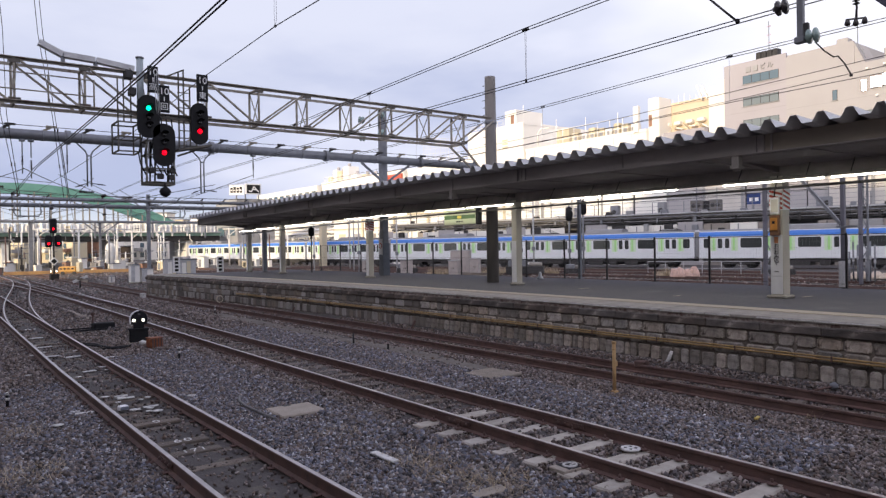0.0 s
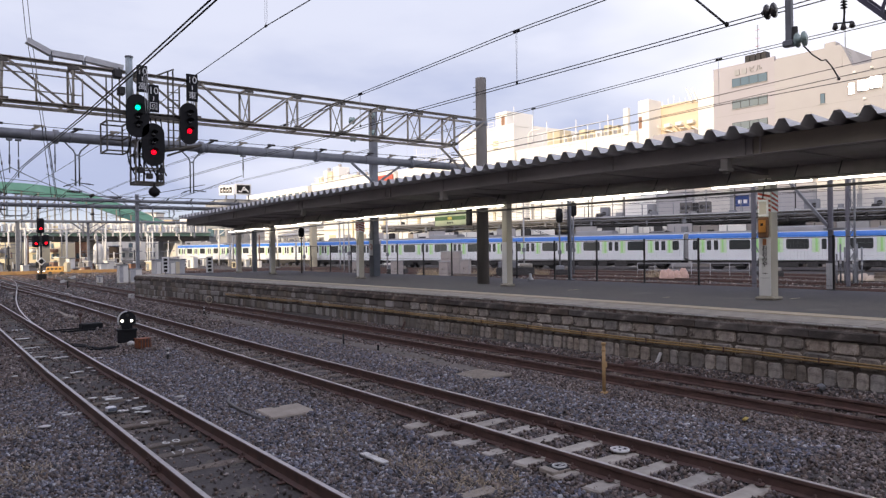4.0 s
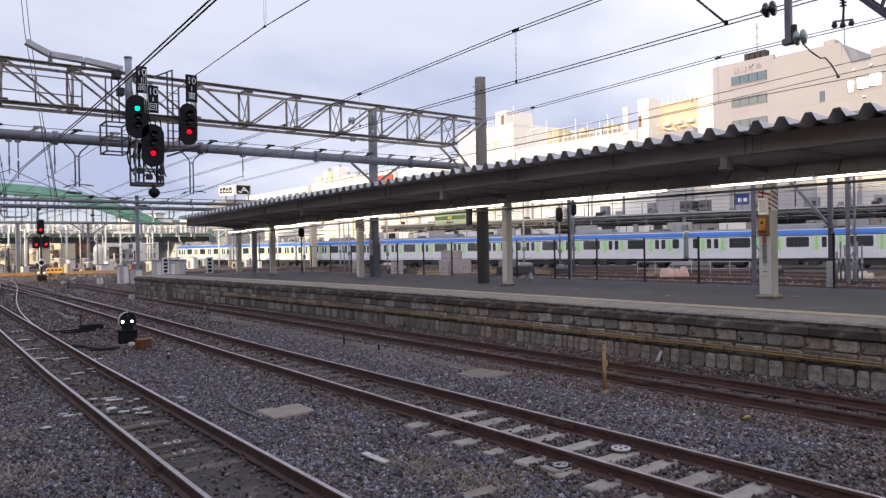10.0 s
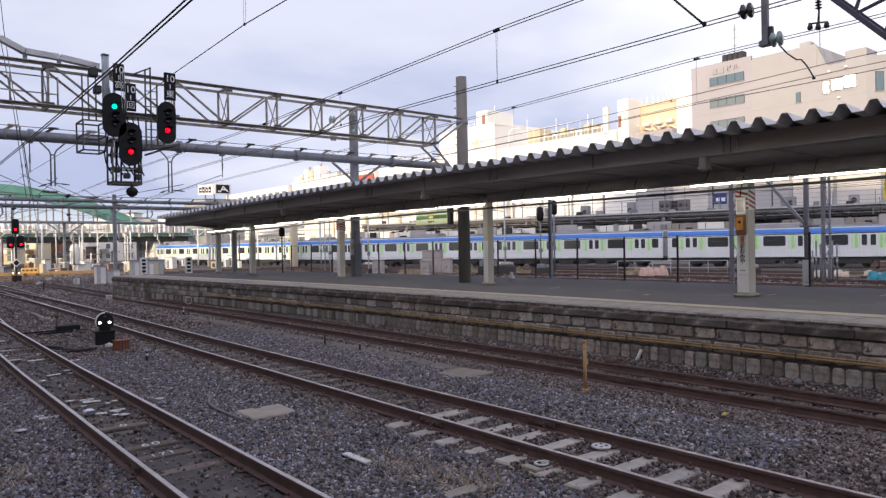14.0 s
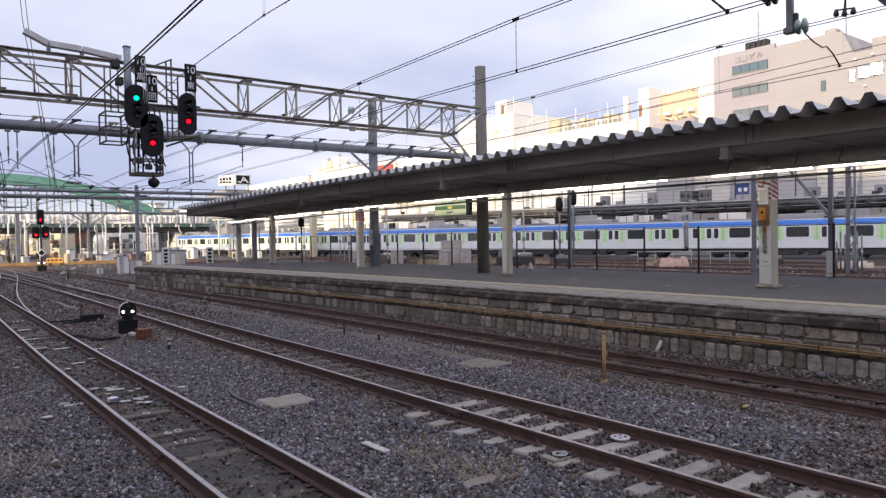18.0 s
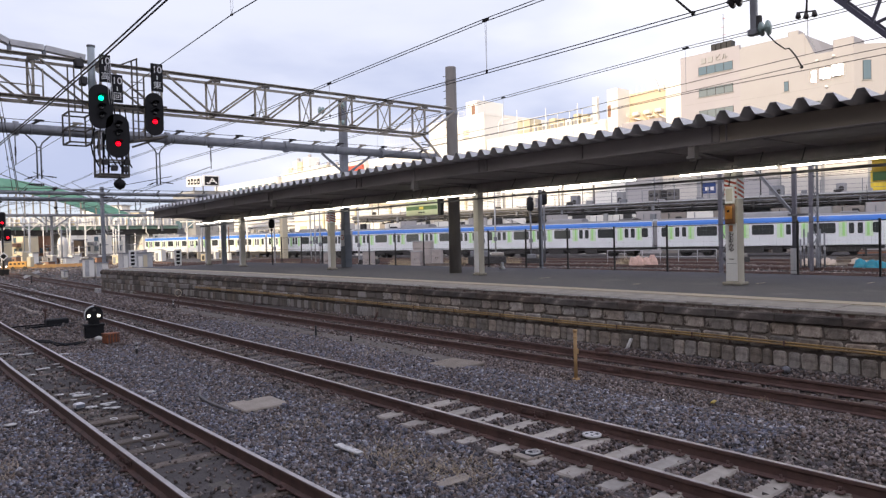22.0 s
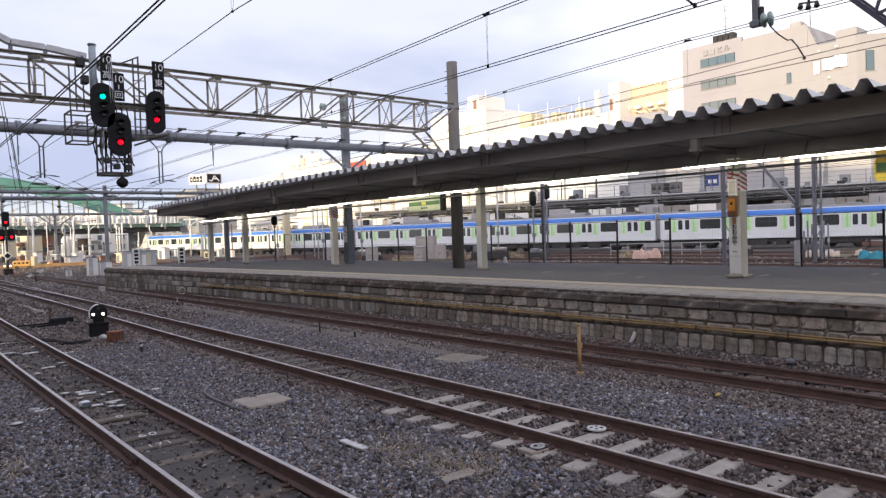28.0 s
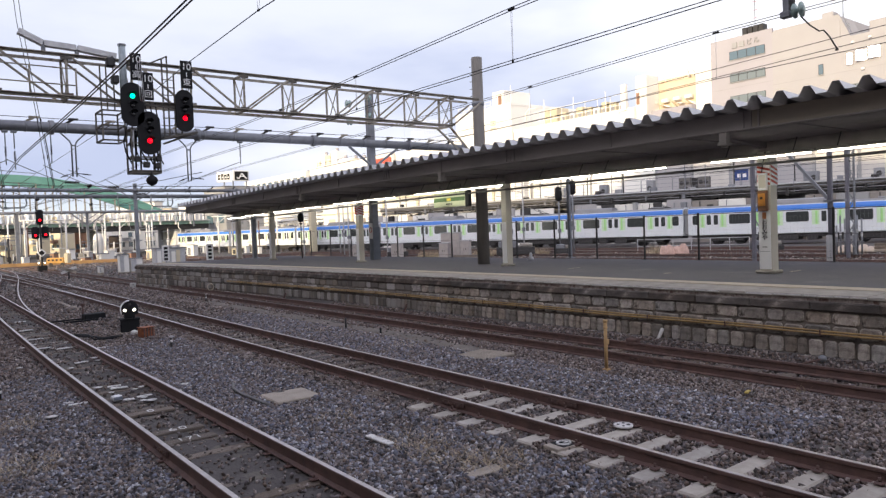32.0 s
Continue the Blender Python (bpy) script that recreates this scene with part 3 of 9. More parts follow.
def build_platform():
    y0, y1 = PLATFORM_ENDS
    p = thing("platform", "old station platform with a sooty stone wall", "platform", kind="structure")
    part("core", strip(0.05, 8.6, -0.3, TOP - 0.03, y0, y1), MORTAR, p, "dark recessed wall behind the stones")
    part("surface", Shape().sweep([(platform_edge(y), y, 0) for y in steps(y0, y1 - 0.3, 40)], [(1.562, TOP - 0.03), (10.1, TOP - 0.03), (10.1, TOP - 0.004), (4.5, TOP), (1.562, TOP + 0.05)]), PAVING, p, "dark grey asphalt paving")
    part("yellow_line", strip(1.06, 1.56, TOP - 0.03, TOP + 0.056, y0, y1 - 0.3), YELLOW_LINE, p, "faded yellow warning line")
    for x, y, w, d in ((5.7, 9.3, 0.05, 0.55), (3.6, 12.0, 0.06, 0.5), (7.2, 7.0, 0.05, 0.45), (4.7, 16.4, 0.06, 0.55)):
        part("faded_mark", Shape().box(platform_edge(y) + x, platform_edge(y) + x + d, y, y + w, TOP - 0.01, TOP + (0.012 if x < 4 else 0.003)), YELLOW_LINE, p, "faded paint mark on the asphalt")
    part("back_wall", strip(8.6, 10.15, -0.2, TOP - 0.035, y0, y1), COPING, p)
    slab = Shape().box(0, 1.055, -0.285, 0.279, -0.065, 0.0, 0.01).data("edge_slab", EDGE_SLAB)
    lip = Shape().box(-0.03, 0.5, -0.6, 0.592, -0.175, 0.0, 0.025).data("coping_stone", COPING)
    white = Shape().box(-0.005, -0.001, -0.275, 0.268, -0.04, -0.014).data("white_edge_mark", WHITE_PAINT)
    rnd = random.Random(5)
    y = y0 + 0.25
    while y < y1 - 0.2:
        a = -math.degrees(math.atan2(platform_edge(y + 0.5) - platform_edge(y - 0.5), 1.0))
        at = pose(platform_edge(y), y, TOP + 0.045 + rnd.uniform(-0.006, 0.004), 0, rnd.uniform(-0.3, 0.3), a)
        s = part("edge_slab", slab, None, p, at=at)
        if y > 0 and rnd.random() < 0.9:
            part("white_edge_mark", white, None, s, at=pose(0.0, 0, 0.0))
        y += 0.57
    y = y0 + 0.6
    while y < y1 - 0.4:
        a = -math.degrees(math.atan2(platform_edge(y + 0.5) - platform_edge(y - 0.5), 1.0))
        part("coping_stone", lip, None, p, at=pose(platform_edge(y) + rnd.uniform(-0.008, 0.012), y, TOP - 0.085, 0, rnd.uniform(-0.6, 0.6), a + rnd.uniform(-0.3, 0.3)))
        y += 1.2
    part("bedding", strip(0.03, 0.6, TOP - 0.09, TOP - 0.012, y0, y1 - 0.3), BEDDING, p, "pale crumbling mortar bed under the edge slabs")
    # stone courses of the wall: z range, mean length, bulge
    made = {}
    far = Shape()
    for z0, z1, length, proud in ((0.578, 0.838, 0.47, 0.0), (0.315, 0.568, 0.54, 0.010), (-0.04, 0.305, 0.27, 0.012), (-0.36, -0.05, 0.40, 0.012)):
        y = 1.5
        while y < y1 - 0.3:
            w = length * (1.0 if y < 10.5 else 0.88) * rnd.choice((0.72, 0.85, 0.95, 1.05, 1.15, 1.3))
            key = (z0, round(w, 3))
            if key not in made:
                h = z1 - z0
                s = Shape()
                g = 0.018
                e = (-w / 2 + g, w / 2 - g, g, h - g * 0.6)
                inner = (e[0] + 0.024, e[1] - 0.024, e[2] + 0.022, e[3] - 0.022)
                v = [(0.2, e[0], e[2]), (0.2, e[1], e[2]), (0.2, e[1], e[3]), (0.2, e[0], e[3])]
                for x, q, k in ((0.024, e, 0.04), (0.0, inner, 0.03)):
                    v += [(x, q[0] + k, q[2]), (x, q[1] - k, q[2]), (x, q[1], q[2] + k), (x, q[1], q[3] - k), (x, q[1] - k, q[3]), (x, q[0] + k, q[3]), (x, q[0], q[3] - k), (x, q[0], q[2] + k)]
                fc = [(12, 19, 18, 17, 16, 15, 14, 13)]
                for i in range(8):
                    j = (i + 1) % 8
                    fc.append((4 + i, 12 + i, 12 + j, 4 + j))
                fc += [(0, 4, 5, 1), (1, 5, 6), (1, 6, 7, 2), (2, 7, 8), (2, 8, 9, 3), (3, 9, 10), (3, 10, 11, 0), (0, 11, 4)]
                s.add(v, fc)
                made[key] = (s.data("wall_stone", STONE), s)
            a = -math.degrees(math.atan2(platform_edge(y + 0.5) - platform_edge(y - 0.5), 1.0))
            yy = y + w / 2
            at = pose(platform_edge(yy) + 0.02 - proud + rnd.uniform(-0.018, 0.016), yy, z0 + rnd.uniform(-0.012, 0.012), rnd.uniform(-2.2, 2.2), rnd.uniform(-2.2, 2.2), a + rnd.uniform(-1.5, 1.5))
            if yy < 19.0 and z1 > 0:
                part("wall_stone", made[key][0], None, p, at=at)
            else:
                far.add([at @ Vector(q) for q in made[key][1].v], made[key][1].f)
            y += w
    tagged(part("far_wall_stones", far, FAR_STONE, p, "sooty stones of the far stretch of wall"), kind="stuff")
    # the end of the platform
    part("end_wall", Shape().box(platform_edge(y1) + 0.1, platform_edge(y1) + 10.0, y1 - 0.02, y1 + 0.2, -0.2, TOP - 0.1, 0.02), COPING, p)


build_platform()


BLOCKER_END = 74.4


def build_home_platform():
    """The platform under the camera, and unseen blocks added behind it to shade the yard."""
    p = thing("home_platform", "asphalt platform under the camera", "platform", kind="structure")
    part("surface", Shape().box(-8.0, 1.5, -60, 0.9, 0.95, 1.1), PAVING, p)
    part("wall", Shape().box(-7.9, 1.4, -60, 0.8, -0.4, 0.95), COPING, p)
    # unseen blocks placed to keep the low sun off the yard
    h = thing("sun_blocker", "unseen block behind the camera, added to shade the yard", "building", kind="structure")
    part("wall", Shape().box(-60, -14, -190, 58, -0.4, 20.0), EDGE_SLAB, h)
    # added block, raised so that low sun still reaches the far yard
    part("raised_concourse", Shape().box(-22, -14, 58.5, BLOCKER_END, 9.2, 20.0), EDGE_SLAB, h)
    for y in (60.0, 66.0, 72.5):
        part("pillar", Shape().box(-20, -19, y, y + 1.0, -0.4, 9.2, 0.05), EDGE_SLAB, h)
    part("roof", Shape().box(-60.5, -13.5, -190.5, 58.4, 20.0, 20.6), PAVING, h)
    # taller unseen part, added to shade the far facade
    part("upper_storeys", Shape().box(-59, -40, -30, 25.5, 20.6, 35.0), EDGE_SLAB, h)


build_home_platform()

# ---- canopy (built smaller, then scaled about the camera's eye) ----
DECK = 1.283
CANOPY = (-9.0, 41.0)


def eave_x(y):
    return 13.0 + bend(y, 10.0, 0.0004)


def eave_z(y):
    return 4.79 - 0.00045 * max(0.0, y - 14.0) ** 2


COLUMN_YS = (-0.8, 8.47, 17.55, 27.05, 36.05, 40.6)
HALF_SPAN = 3.45
DROP = 0.18


# warmer beam tone that holds a gleam of light
GLEAM_BEAM = surface("beam_gleam_tone", (0.25, 0.215, 0.18), (0.17, 0.145, 0.12), 1.2, 0.7, bump=0.05, stretch=(1, 0.3, 1))
BRACKET = surface("pale_bracket", (0.27, 0.25, 0.24), (0.19, 0.175, 0.165), 2.0, 0.7)


def build_canopy():
    y0, y1 = CANOPY
    c = thing("platform_canopy", "long platform canopy with a folded steel roof and dark underside", "canopy", kind="structure")
    pitch, n = 0.49, int((CANOPY[1] - CANOPY[0]) / 0.49)
    wave = ((0.0, 0.0), (0.09, 0.0), (0.19, 0.17), (0.30, 0.17), (0.40, 0.0))
    # one folded bay of roof sheet a piece
    for wing, slope in ((1, 1), (2, 1)):
        for k in range(n):
            y = y0 + k * pitch
            s = Shape()
            pr = [(a, b) for a, b in wave] + [(pitch, 0.0)]
            xa, xb = (0.0, HALF_SPAN) if wing == 1 else (HALF_SPAN, 2 * HALF_SPAN)
            za, zb = (0.0, -DROP) if wing == 1 else (-DROP, 0.0)
            v = []
            for a, b in pr:
                v += [(xa, a, za + b), (xb, a, zb + b), (xa, a, za + b - 0.006), (xb, a, zb + b - 0.006)]
            f = []
            for i in range(len(pr) - 1):
                j = 4 * i
                f += [(j, j + 1, j + 5, j + 4), (j + 2, j + 6, j + 7, j + 3), (j, j + 4, j + 6, j + 2), (j + 1, j + 3, j + 7, j + 5)]
            s.add(v, f)
            key = "roof_sheet_%d" % wing
            me = bpy.data.meshes.get(key) or s.data(key, ROOF_SHEET)
            part("roof_sheet", me, None, c, at=pose(eave_x(y), y, eave_z(y)))
    # eave beams, purlins and middle beam
    for off in (0.5, 2 * HALF_SPAN - 0.62):
        for a, b in ((y0, 7.25), (7.27, 14.2), (14.22, 20.4), (20.42, 27.0), (27.02, 34.0), (34.02, y1)):
            # the nearest length has the gleam of light put into its colour
            paint = GLEAM_BEAM if a == y0 else FASCIA
            beam = part("eave_beam", Shape().sweep([(eave_x(y), y, eave_z(y)) for y in steps(a, b, 10)], [(off, -0.37), (off + 0.12, -0.37), (off + 0.12, -0.03), (off, -0.03)]), paint, c, "eave beam with a gleam put into its colour" if a == y0 else "dark grey eave beam")
            part("lower_flange", Shape().sweep([(eave_x(y), y, eave_z(y)) for y in steps(a, b, 10)], [(off - 0.05, -0.39), (off + 0.17, -0.39), (off + 0.17, -0.371), (off - 0.05, -0.371)]), FASCIA, beam)
            for y in (a + 0.15, 0.5 * (a + b), b - 0.15):
                part("stiffener", Shape().box(eave_x(y) + off - 0.045, eave_x(y) + off - 0.001, y - 0.012, y + 0.012, eave_z(y) - 0.37, eave_z(y) - 0.04), FASCIA, beam)
    for off in (1.15, 2.25, 4.6, 5.7):
        dz = -DROP * (off / HALF_SPAN if off < HALF_SPAN else 2 - off / HALF_SPAN)
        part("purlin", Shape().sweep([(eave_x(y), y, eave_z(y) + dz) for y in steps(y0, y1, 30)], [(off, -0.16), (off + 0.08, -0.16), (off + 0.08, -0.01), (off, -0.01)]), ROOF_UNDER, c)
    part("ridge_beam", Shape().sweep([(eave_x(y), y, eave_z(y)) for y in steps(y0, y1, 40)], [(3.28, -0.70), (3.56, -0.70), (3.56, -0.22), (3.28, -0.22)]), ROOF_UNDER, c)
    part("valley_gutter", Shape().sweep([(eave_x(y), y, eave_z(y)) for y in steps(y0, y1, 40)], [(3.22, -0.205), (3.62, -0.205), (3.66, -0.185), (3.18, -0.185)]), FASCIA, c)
    for y in COLUMN_YS:
        x, z = eave_x(y), eave_z(y)
        for sgn in (-1, 1):
            m = x + HALF_SPAN
            s = Shape()
            tip, root = m + sgn * (HALF_SPAN - 0.66), m + sgn * 0.1
            v = []
            for d in (-0.07, 0.07):
                v += [(root, y + d, z - 0.55), (tip, y + d, z - 0.30), (tip, y + d, z - 0.05), (root, y + d, z - 0.22)]
            s.add(v, [(0, 1, 2, 3), (7, 6, 5, 4), (0, 4, 5, 1), (1, 5, 6, 2), (2, 6, 7, 3), (3, 7, 4, 0)])
            part("cantilever_arm", s, ROOF_UNDER, c)
    # pale bolted brackets below the front beam
    for y in (-1.6, 7.87, 17.4, 26.9):
        x, z = eave_x(y) + 0.5, eave_z(y)
        b = part("bracket_box", Shape().box(x - 0.02, x + 0.16, y - 0.07, y + 0.09, z - 0.60, z - 0.39, 0.01), BRACKET, c, "pale bolted bracket")
        part("bracket_flange", Shape().box(x - 0.05, x + 0.19, y - 0.09, y + 0.11, z - 0.66, z - 0.60, 0.01), BRACKET, b)
        part("bracket_foot", Shape().box(x - 0.0, x + 0.12, y - 0.05, y + 0.07, z - 0.70, z - 0.66, 0.01), BRACKET, b)
    # flat sheets added below the roof to darken its open underside
    for k, (a, b) in enumerate(((0.64, 1.95), (1.97, 3.24), (3.6, 4.9), (4.92, 6.2))):
        part("lining", Shape().sweep([(eave_x(y), y, eave_z(y)) for y in steps(y0 + 0.2, y1 - 0.1, 40)], [(a, -0.40), (b, -0.40), (b, -0.375), (a, -0.375)]), ROOF_UNDER, c, "added dark sheet under the open roof")
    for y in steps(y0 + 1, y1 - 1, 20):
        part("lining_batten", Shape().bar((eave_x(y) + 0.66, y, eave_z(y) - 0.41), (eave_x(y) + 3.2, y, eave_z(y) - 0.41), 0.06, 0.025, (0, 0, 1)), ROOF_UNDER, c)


build_canopy()


def build_lights():
    """Fluorescent fittings in a row under the middle of the canopy, with their conduit."""
    body = Shape().box(-0.07, 0.07, -1.22, 1.22, 0.045, 0.10, 0.015).data("housing", CREAM)
    tube = Shape().rod((0, -1.19, 0.025), (0, 1.19, 0.025), 0.021, 8).data("tube", TUBE)
    for y in (-6.7, -4.2, -0.4, 2.12, 5.8, 8.33, 12.0, 14.53, 18.2, 20.73, 24.4, 26.93, 30.6, 33.13, 36.8, 39.3):
        x, z = eave_x(y) + 2.75, eave_z(y) - 0.82
        a = -math.degrees(math.atan2(eave_x(y + 0.5) - eave_x(y - 0.5), 1.0))
        lamp = thing("canopy_light", "lit fluorescent tube in a white fitting under the canopy", "ceiling light", "lights under the canopy", at=pose(x, y, z, 0, 0, a))
        part("housing", body, None, lamp)
        part("tube", tube, None, lamp, "glowing white tube")
        part("hanger", Shape().rod((0, -0.8, 0.11), (0.2, -0.8, 0.42), 0.012, 6), DARK_STEEL, lamp)
        part("hanger", Shape().rod((0, 0.8, 0.11), (0.2, 0.8, 0.42), 0.012, 6), DARK_STEEL, lamp)
    s = Shape().sweep([(eave_x(y) + 2.95, y, eave_z(y) - 0.93) for y in steps(-6, 40.5, 40)], [(-0.04, -0.03), (0.04, -0.03), (0.04, 0.03), (-0.04, 0.03)])
    solid("cable_duct", s, DARK_STEEL, "dark cable duct hung below the canopy lights", "cable duct", kind="structure")
    lit = new("canopy_glow", bpy.data.lights.new("canopy_glow", "AREA"))
    lit.data.shape, lit.data.size, lit.data.size_y, lit.data.energy, lit.data.color = "RECTANGLE", 0.23, 45.0, 185.0, (1.0, 0.97, 0.9)
    lit.matrix_world = pose(17.7, 20.4, 4.02)


build_lights()


def column(y):
    x = eave_x(y) + HALF_SPAN - 0.05
    top = eave_z(y) - 0.62
    c = thing("canopy_column", "cream steel column holding up the platform canopy", "column", "columns of the canopy", at=pose(x, y, DECK))
    h = top - DECK
    r = 0.155 if y < 12 else 0.125
    part("shaft", Shape().box(-r, r, -r, r, 0.06, h, 0.012), CREAM, c)
    part("plinth", Shape().box(-1.5 * r, 1.5 * r, -1.5 * r, 1.5 * r, 0, 0.075, 0.025), EDGE_SLAB, c, "low concrete plinth")
    part("white_panel", Shape().box(-r - 0.015, -r - 0.003, 0.01 - r, r - 0.01, 0.1, 1.5, 0.003), WHITE_PANEL, c, "white sign panel")
    return c, h


def bars(x, y0, y1, z, h, count, r):
    s = Shape()
    y = y0
    for k in range(count):
        w = (y1 - y0) / count
        s.box(x - 0.003, x, y + w * 0.1, y + w * r.uniform(0.7, 0.9), z, z + h)
        y += w
    return s


def build_columns():
    rnd = random.Random(8)
    for i, y in enumerate(COLUMN_YS):
        c, h = column(y)
        # red and white hazard bands at the top
        if i in (1, 3):
            for face in (0, 1):
                m = pose(0, 0, 0, 0, 0, 90 * face) @ pose(0.0 if i == 1 else 0.03, 0, 0)
                band = part("hazard_plate", Shape().box(-0.17, -0.164, -0.155, 0.155, 2.08, 2.58, m=m), WHITE_PANEL, c, "red and white striped plate")
                for k in range(4):
                    z = 2.09 + k * 0.11
                    s = Shape()
                    v = [(-0.174, -0.155, z), (-0.174, 0.155, z + 0.09), (-0.174, 0.155, z + 0.145), (-0.174, -0.155, z + 0.055)]
                    v += [(-0.1705, q[1], q[2]) for q in v]
                    v = [m @ Vector(q) for q in v]
                    s.add(v, [(3, 2, 1, 0), (4, 5, 6, 7), (0, 1, 5, 4), (1, 2, 6, 5), (2, 3, 7, 6), (3, 0, 4, 7)])
                    part("red_stripe", s, RED, band)
        if i == 1:
            box = part("notice_box", Shape().box(-0.24, -0.175, -0.11, 0.11, 1.98, 2.38, 0.008), WHITE_PANEL, c, "white notice box")
            part("notice_face", Shape().box(-0.244, -0.2395, -0.085, 0.085, 2.03, 2.33), CREAM, box)
            frame_box = part("telephone_box", Shape().box(-0.27, -0.175, -0.115, 0.115, 1.48, 1.96, 0.015), surface("brown_enamel", (0.20, 0.095, 0.05), None, 3.0, 0.5), c, "brown wall box with an orange front")
            part("orange_front", Shape().box(-0.29, -0.271, -0.085, 0.085, 1.60, 1.90, 0.008), surface("orange_plastic", (0.62, 0.26, 0.05), None, 3.0, 0.45), frame_box)
            part("dial", Shape().box(-0.296, -0.2905, -0.03, 0.03, 1.76, 1.82), BLACK, frame_box)
            part("orange_label", Shape().box(-0.179, -0.1755, -0.045, 0.045, 1.30, 1.45), surface("orange_label", (0.75, 0.30, 0.12), None, 3.0, 0.5), c)
            for k, ch in enumerate("おおみや"):
                writing("letter", ch, 0.145, BLACK, c, pose(-0.177, 0.0, 1.22 - k * 0.125, 90, 0, -90))
            part("roman_name", bars(-0.1755, -0.06, 0.06, 0.62, 0.022, 5, rnd), BLACK, c, "small dark lettering")
            part("grey_rule", Shape().box(-0.179, -0.1755, -0.12, 0.12, 0.52, 0.528), STEEL, c)
            part("cable", Shape().tube([(-0.185, 0.03, 2.4), (-0.185, 0.0, 2.62), (-0.185, -0.05, 2.8), (-0.17, -0.06, h)], 0.013), BLACK, c)


build_columns()


def build_fence():
    """Black posts with wire mesh along the back of the platform."""
    ys = [6.7 + 2.1 * i for i in range(-3, 16)]
    for a in ys:
        x = 20.65 + bend(a, 12.0, 0.0016)
        f = thing("fence_bay", "black post and thin wire mesh of the platform fence", "fence", "bays of the platform fence", at=pose(x, a, DECK))
        part("post", Shape().box(-0.027, 0.027, -0.027, 0.027, 0, 1.55, 0.006), DARK_STEEL, f)
        part("foot_plate", Shape().box(-0.07, 0.07, -0.09, 0.09, 0, 0.015), DARK_STEEL, f)
        dx = 20.65 + bend(a + 2.1, 12.0, 0.0016) - x
        for z in (0.12, 0.8, 1.5):
            part("top_rail" if z > 1 else "wire_rail", Shape().rod((0, 0.03, z), (dx, 2.07, z), 0.012 if z > 1 else 0.006, 5), DARK_STEEL, f)
        s = Shape()
        for k in range(1, 21):
            s.rod((dx * k / 21, 2.1 * k / 21, 0.12), (dx * k / 21, 2.1 * k / 21, 1.5), 0.0012, 3, caps=False)
        for z in (0.3, 0.48, 0.65, 0.98, 1.15, 1.33):
            s.rod((0, 0.03, z), (dx, 2.07, z), 0.0012, 3, caps=False)
        part("wire_mesh", s, STEEL, f, "fine grey wire mesh")


build_fence()

# ---- signal gantry ----
OFFWHITE_STEEL = surface("whitish_steel", (0.52, 0.52, 0.54), (0.38, 0.38, 0.40), 3.0, 0.5, bump=0.0)
GANTRY_Y = 19.5


PALE_TROUGH = surface("pale_trough", (0.66, 0.66, 0.68), (0.50, 0.50, 0.52), 3.0, 0.5, bump=0.0)
POST_PAINT = surface("pale_blue_post", (0.40, 0.46, 0.50), (0.29, 0.33, 0.36), 3.0, 0.5, bump=0.0)


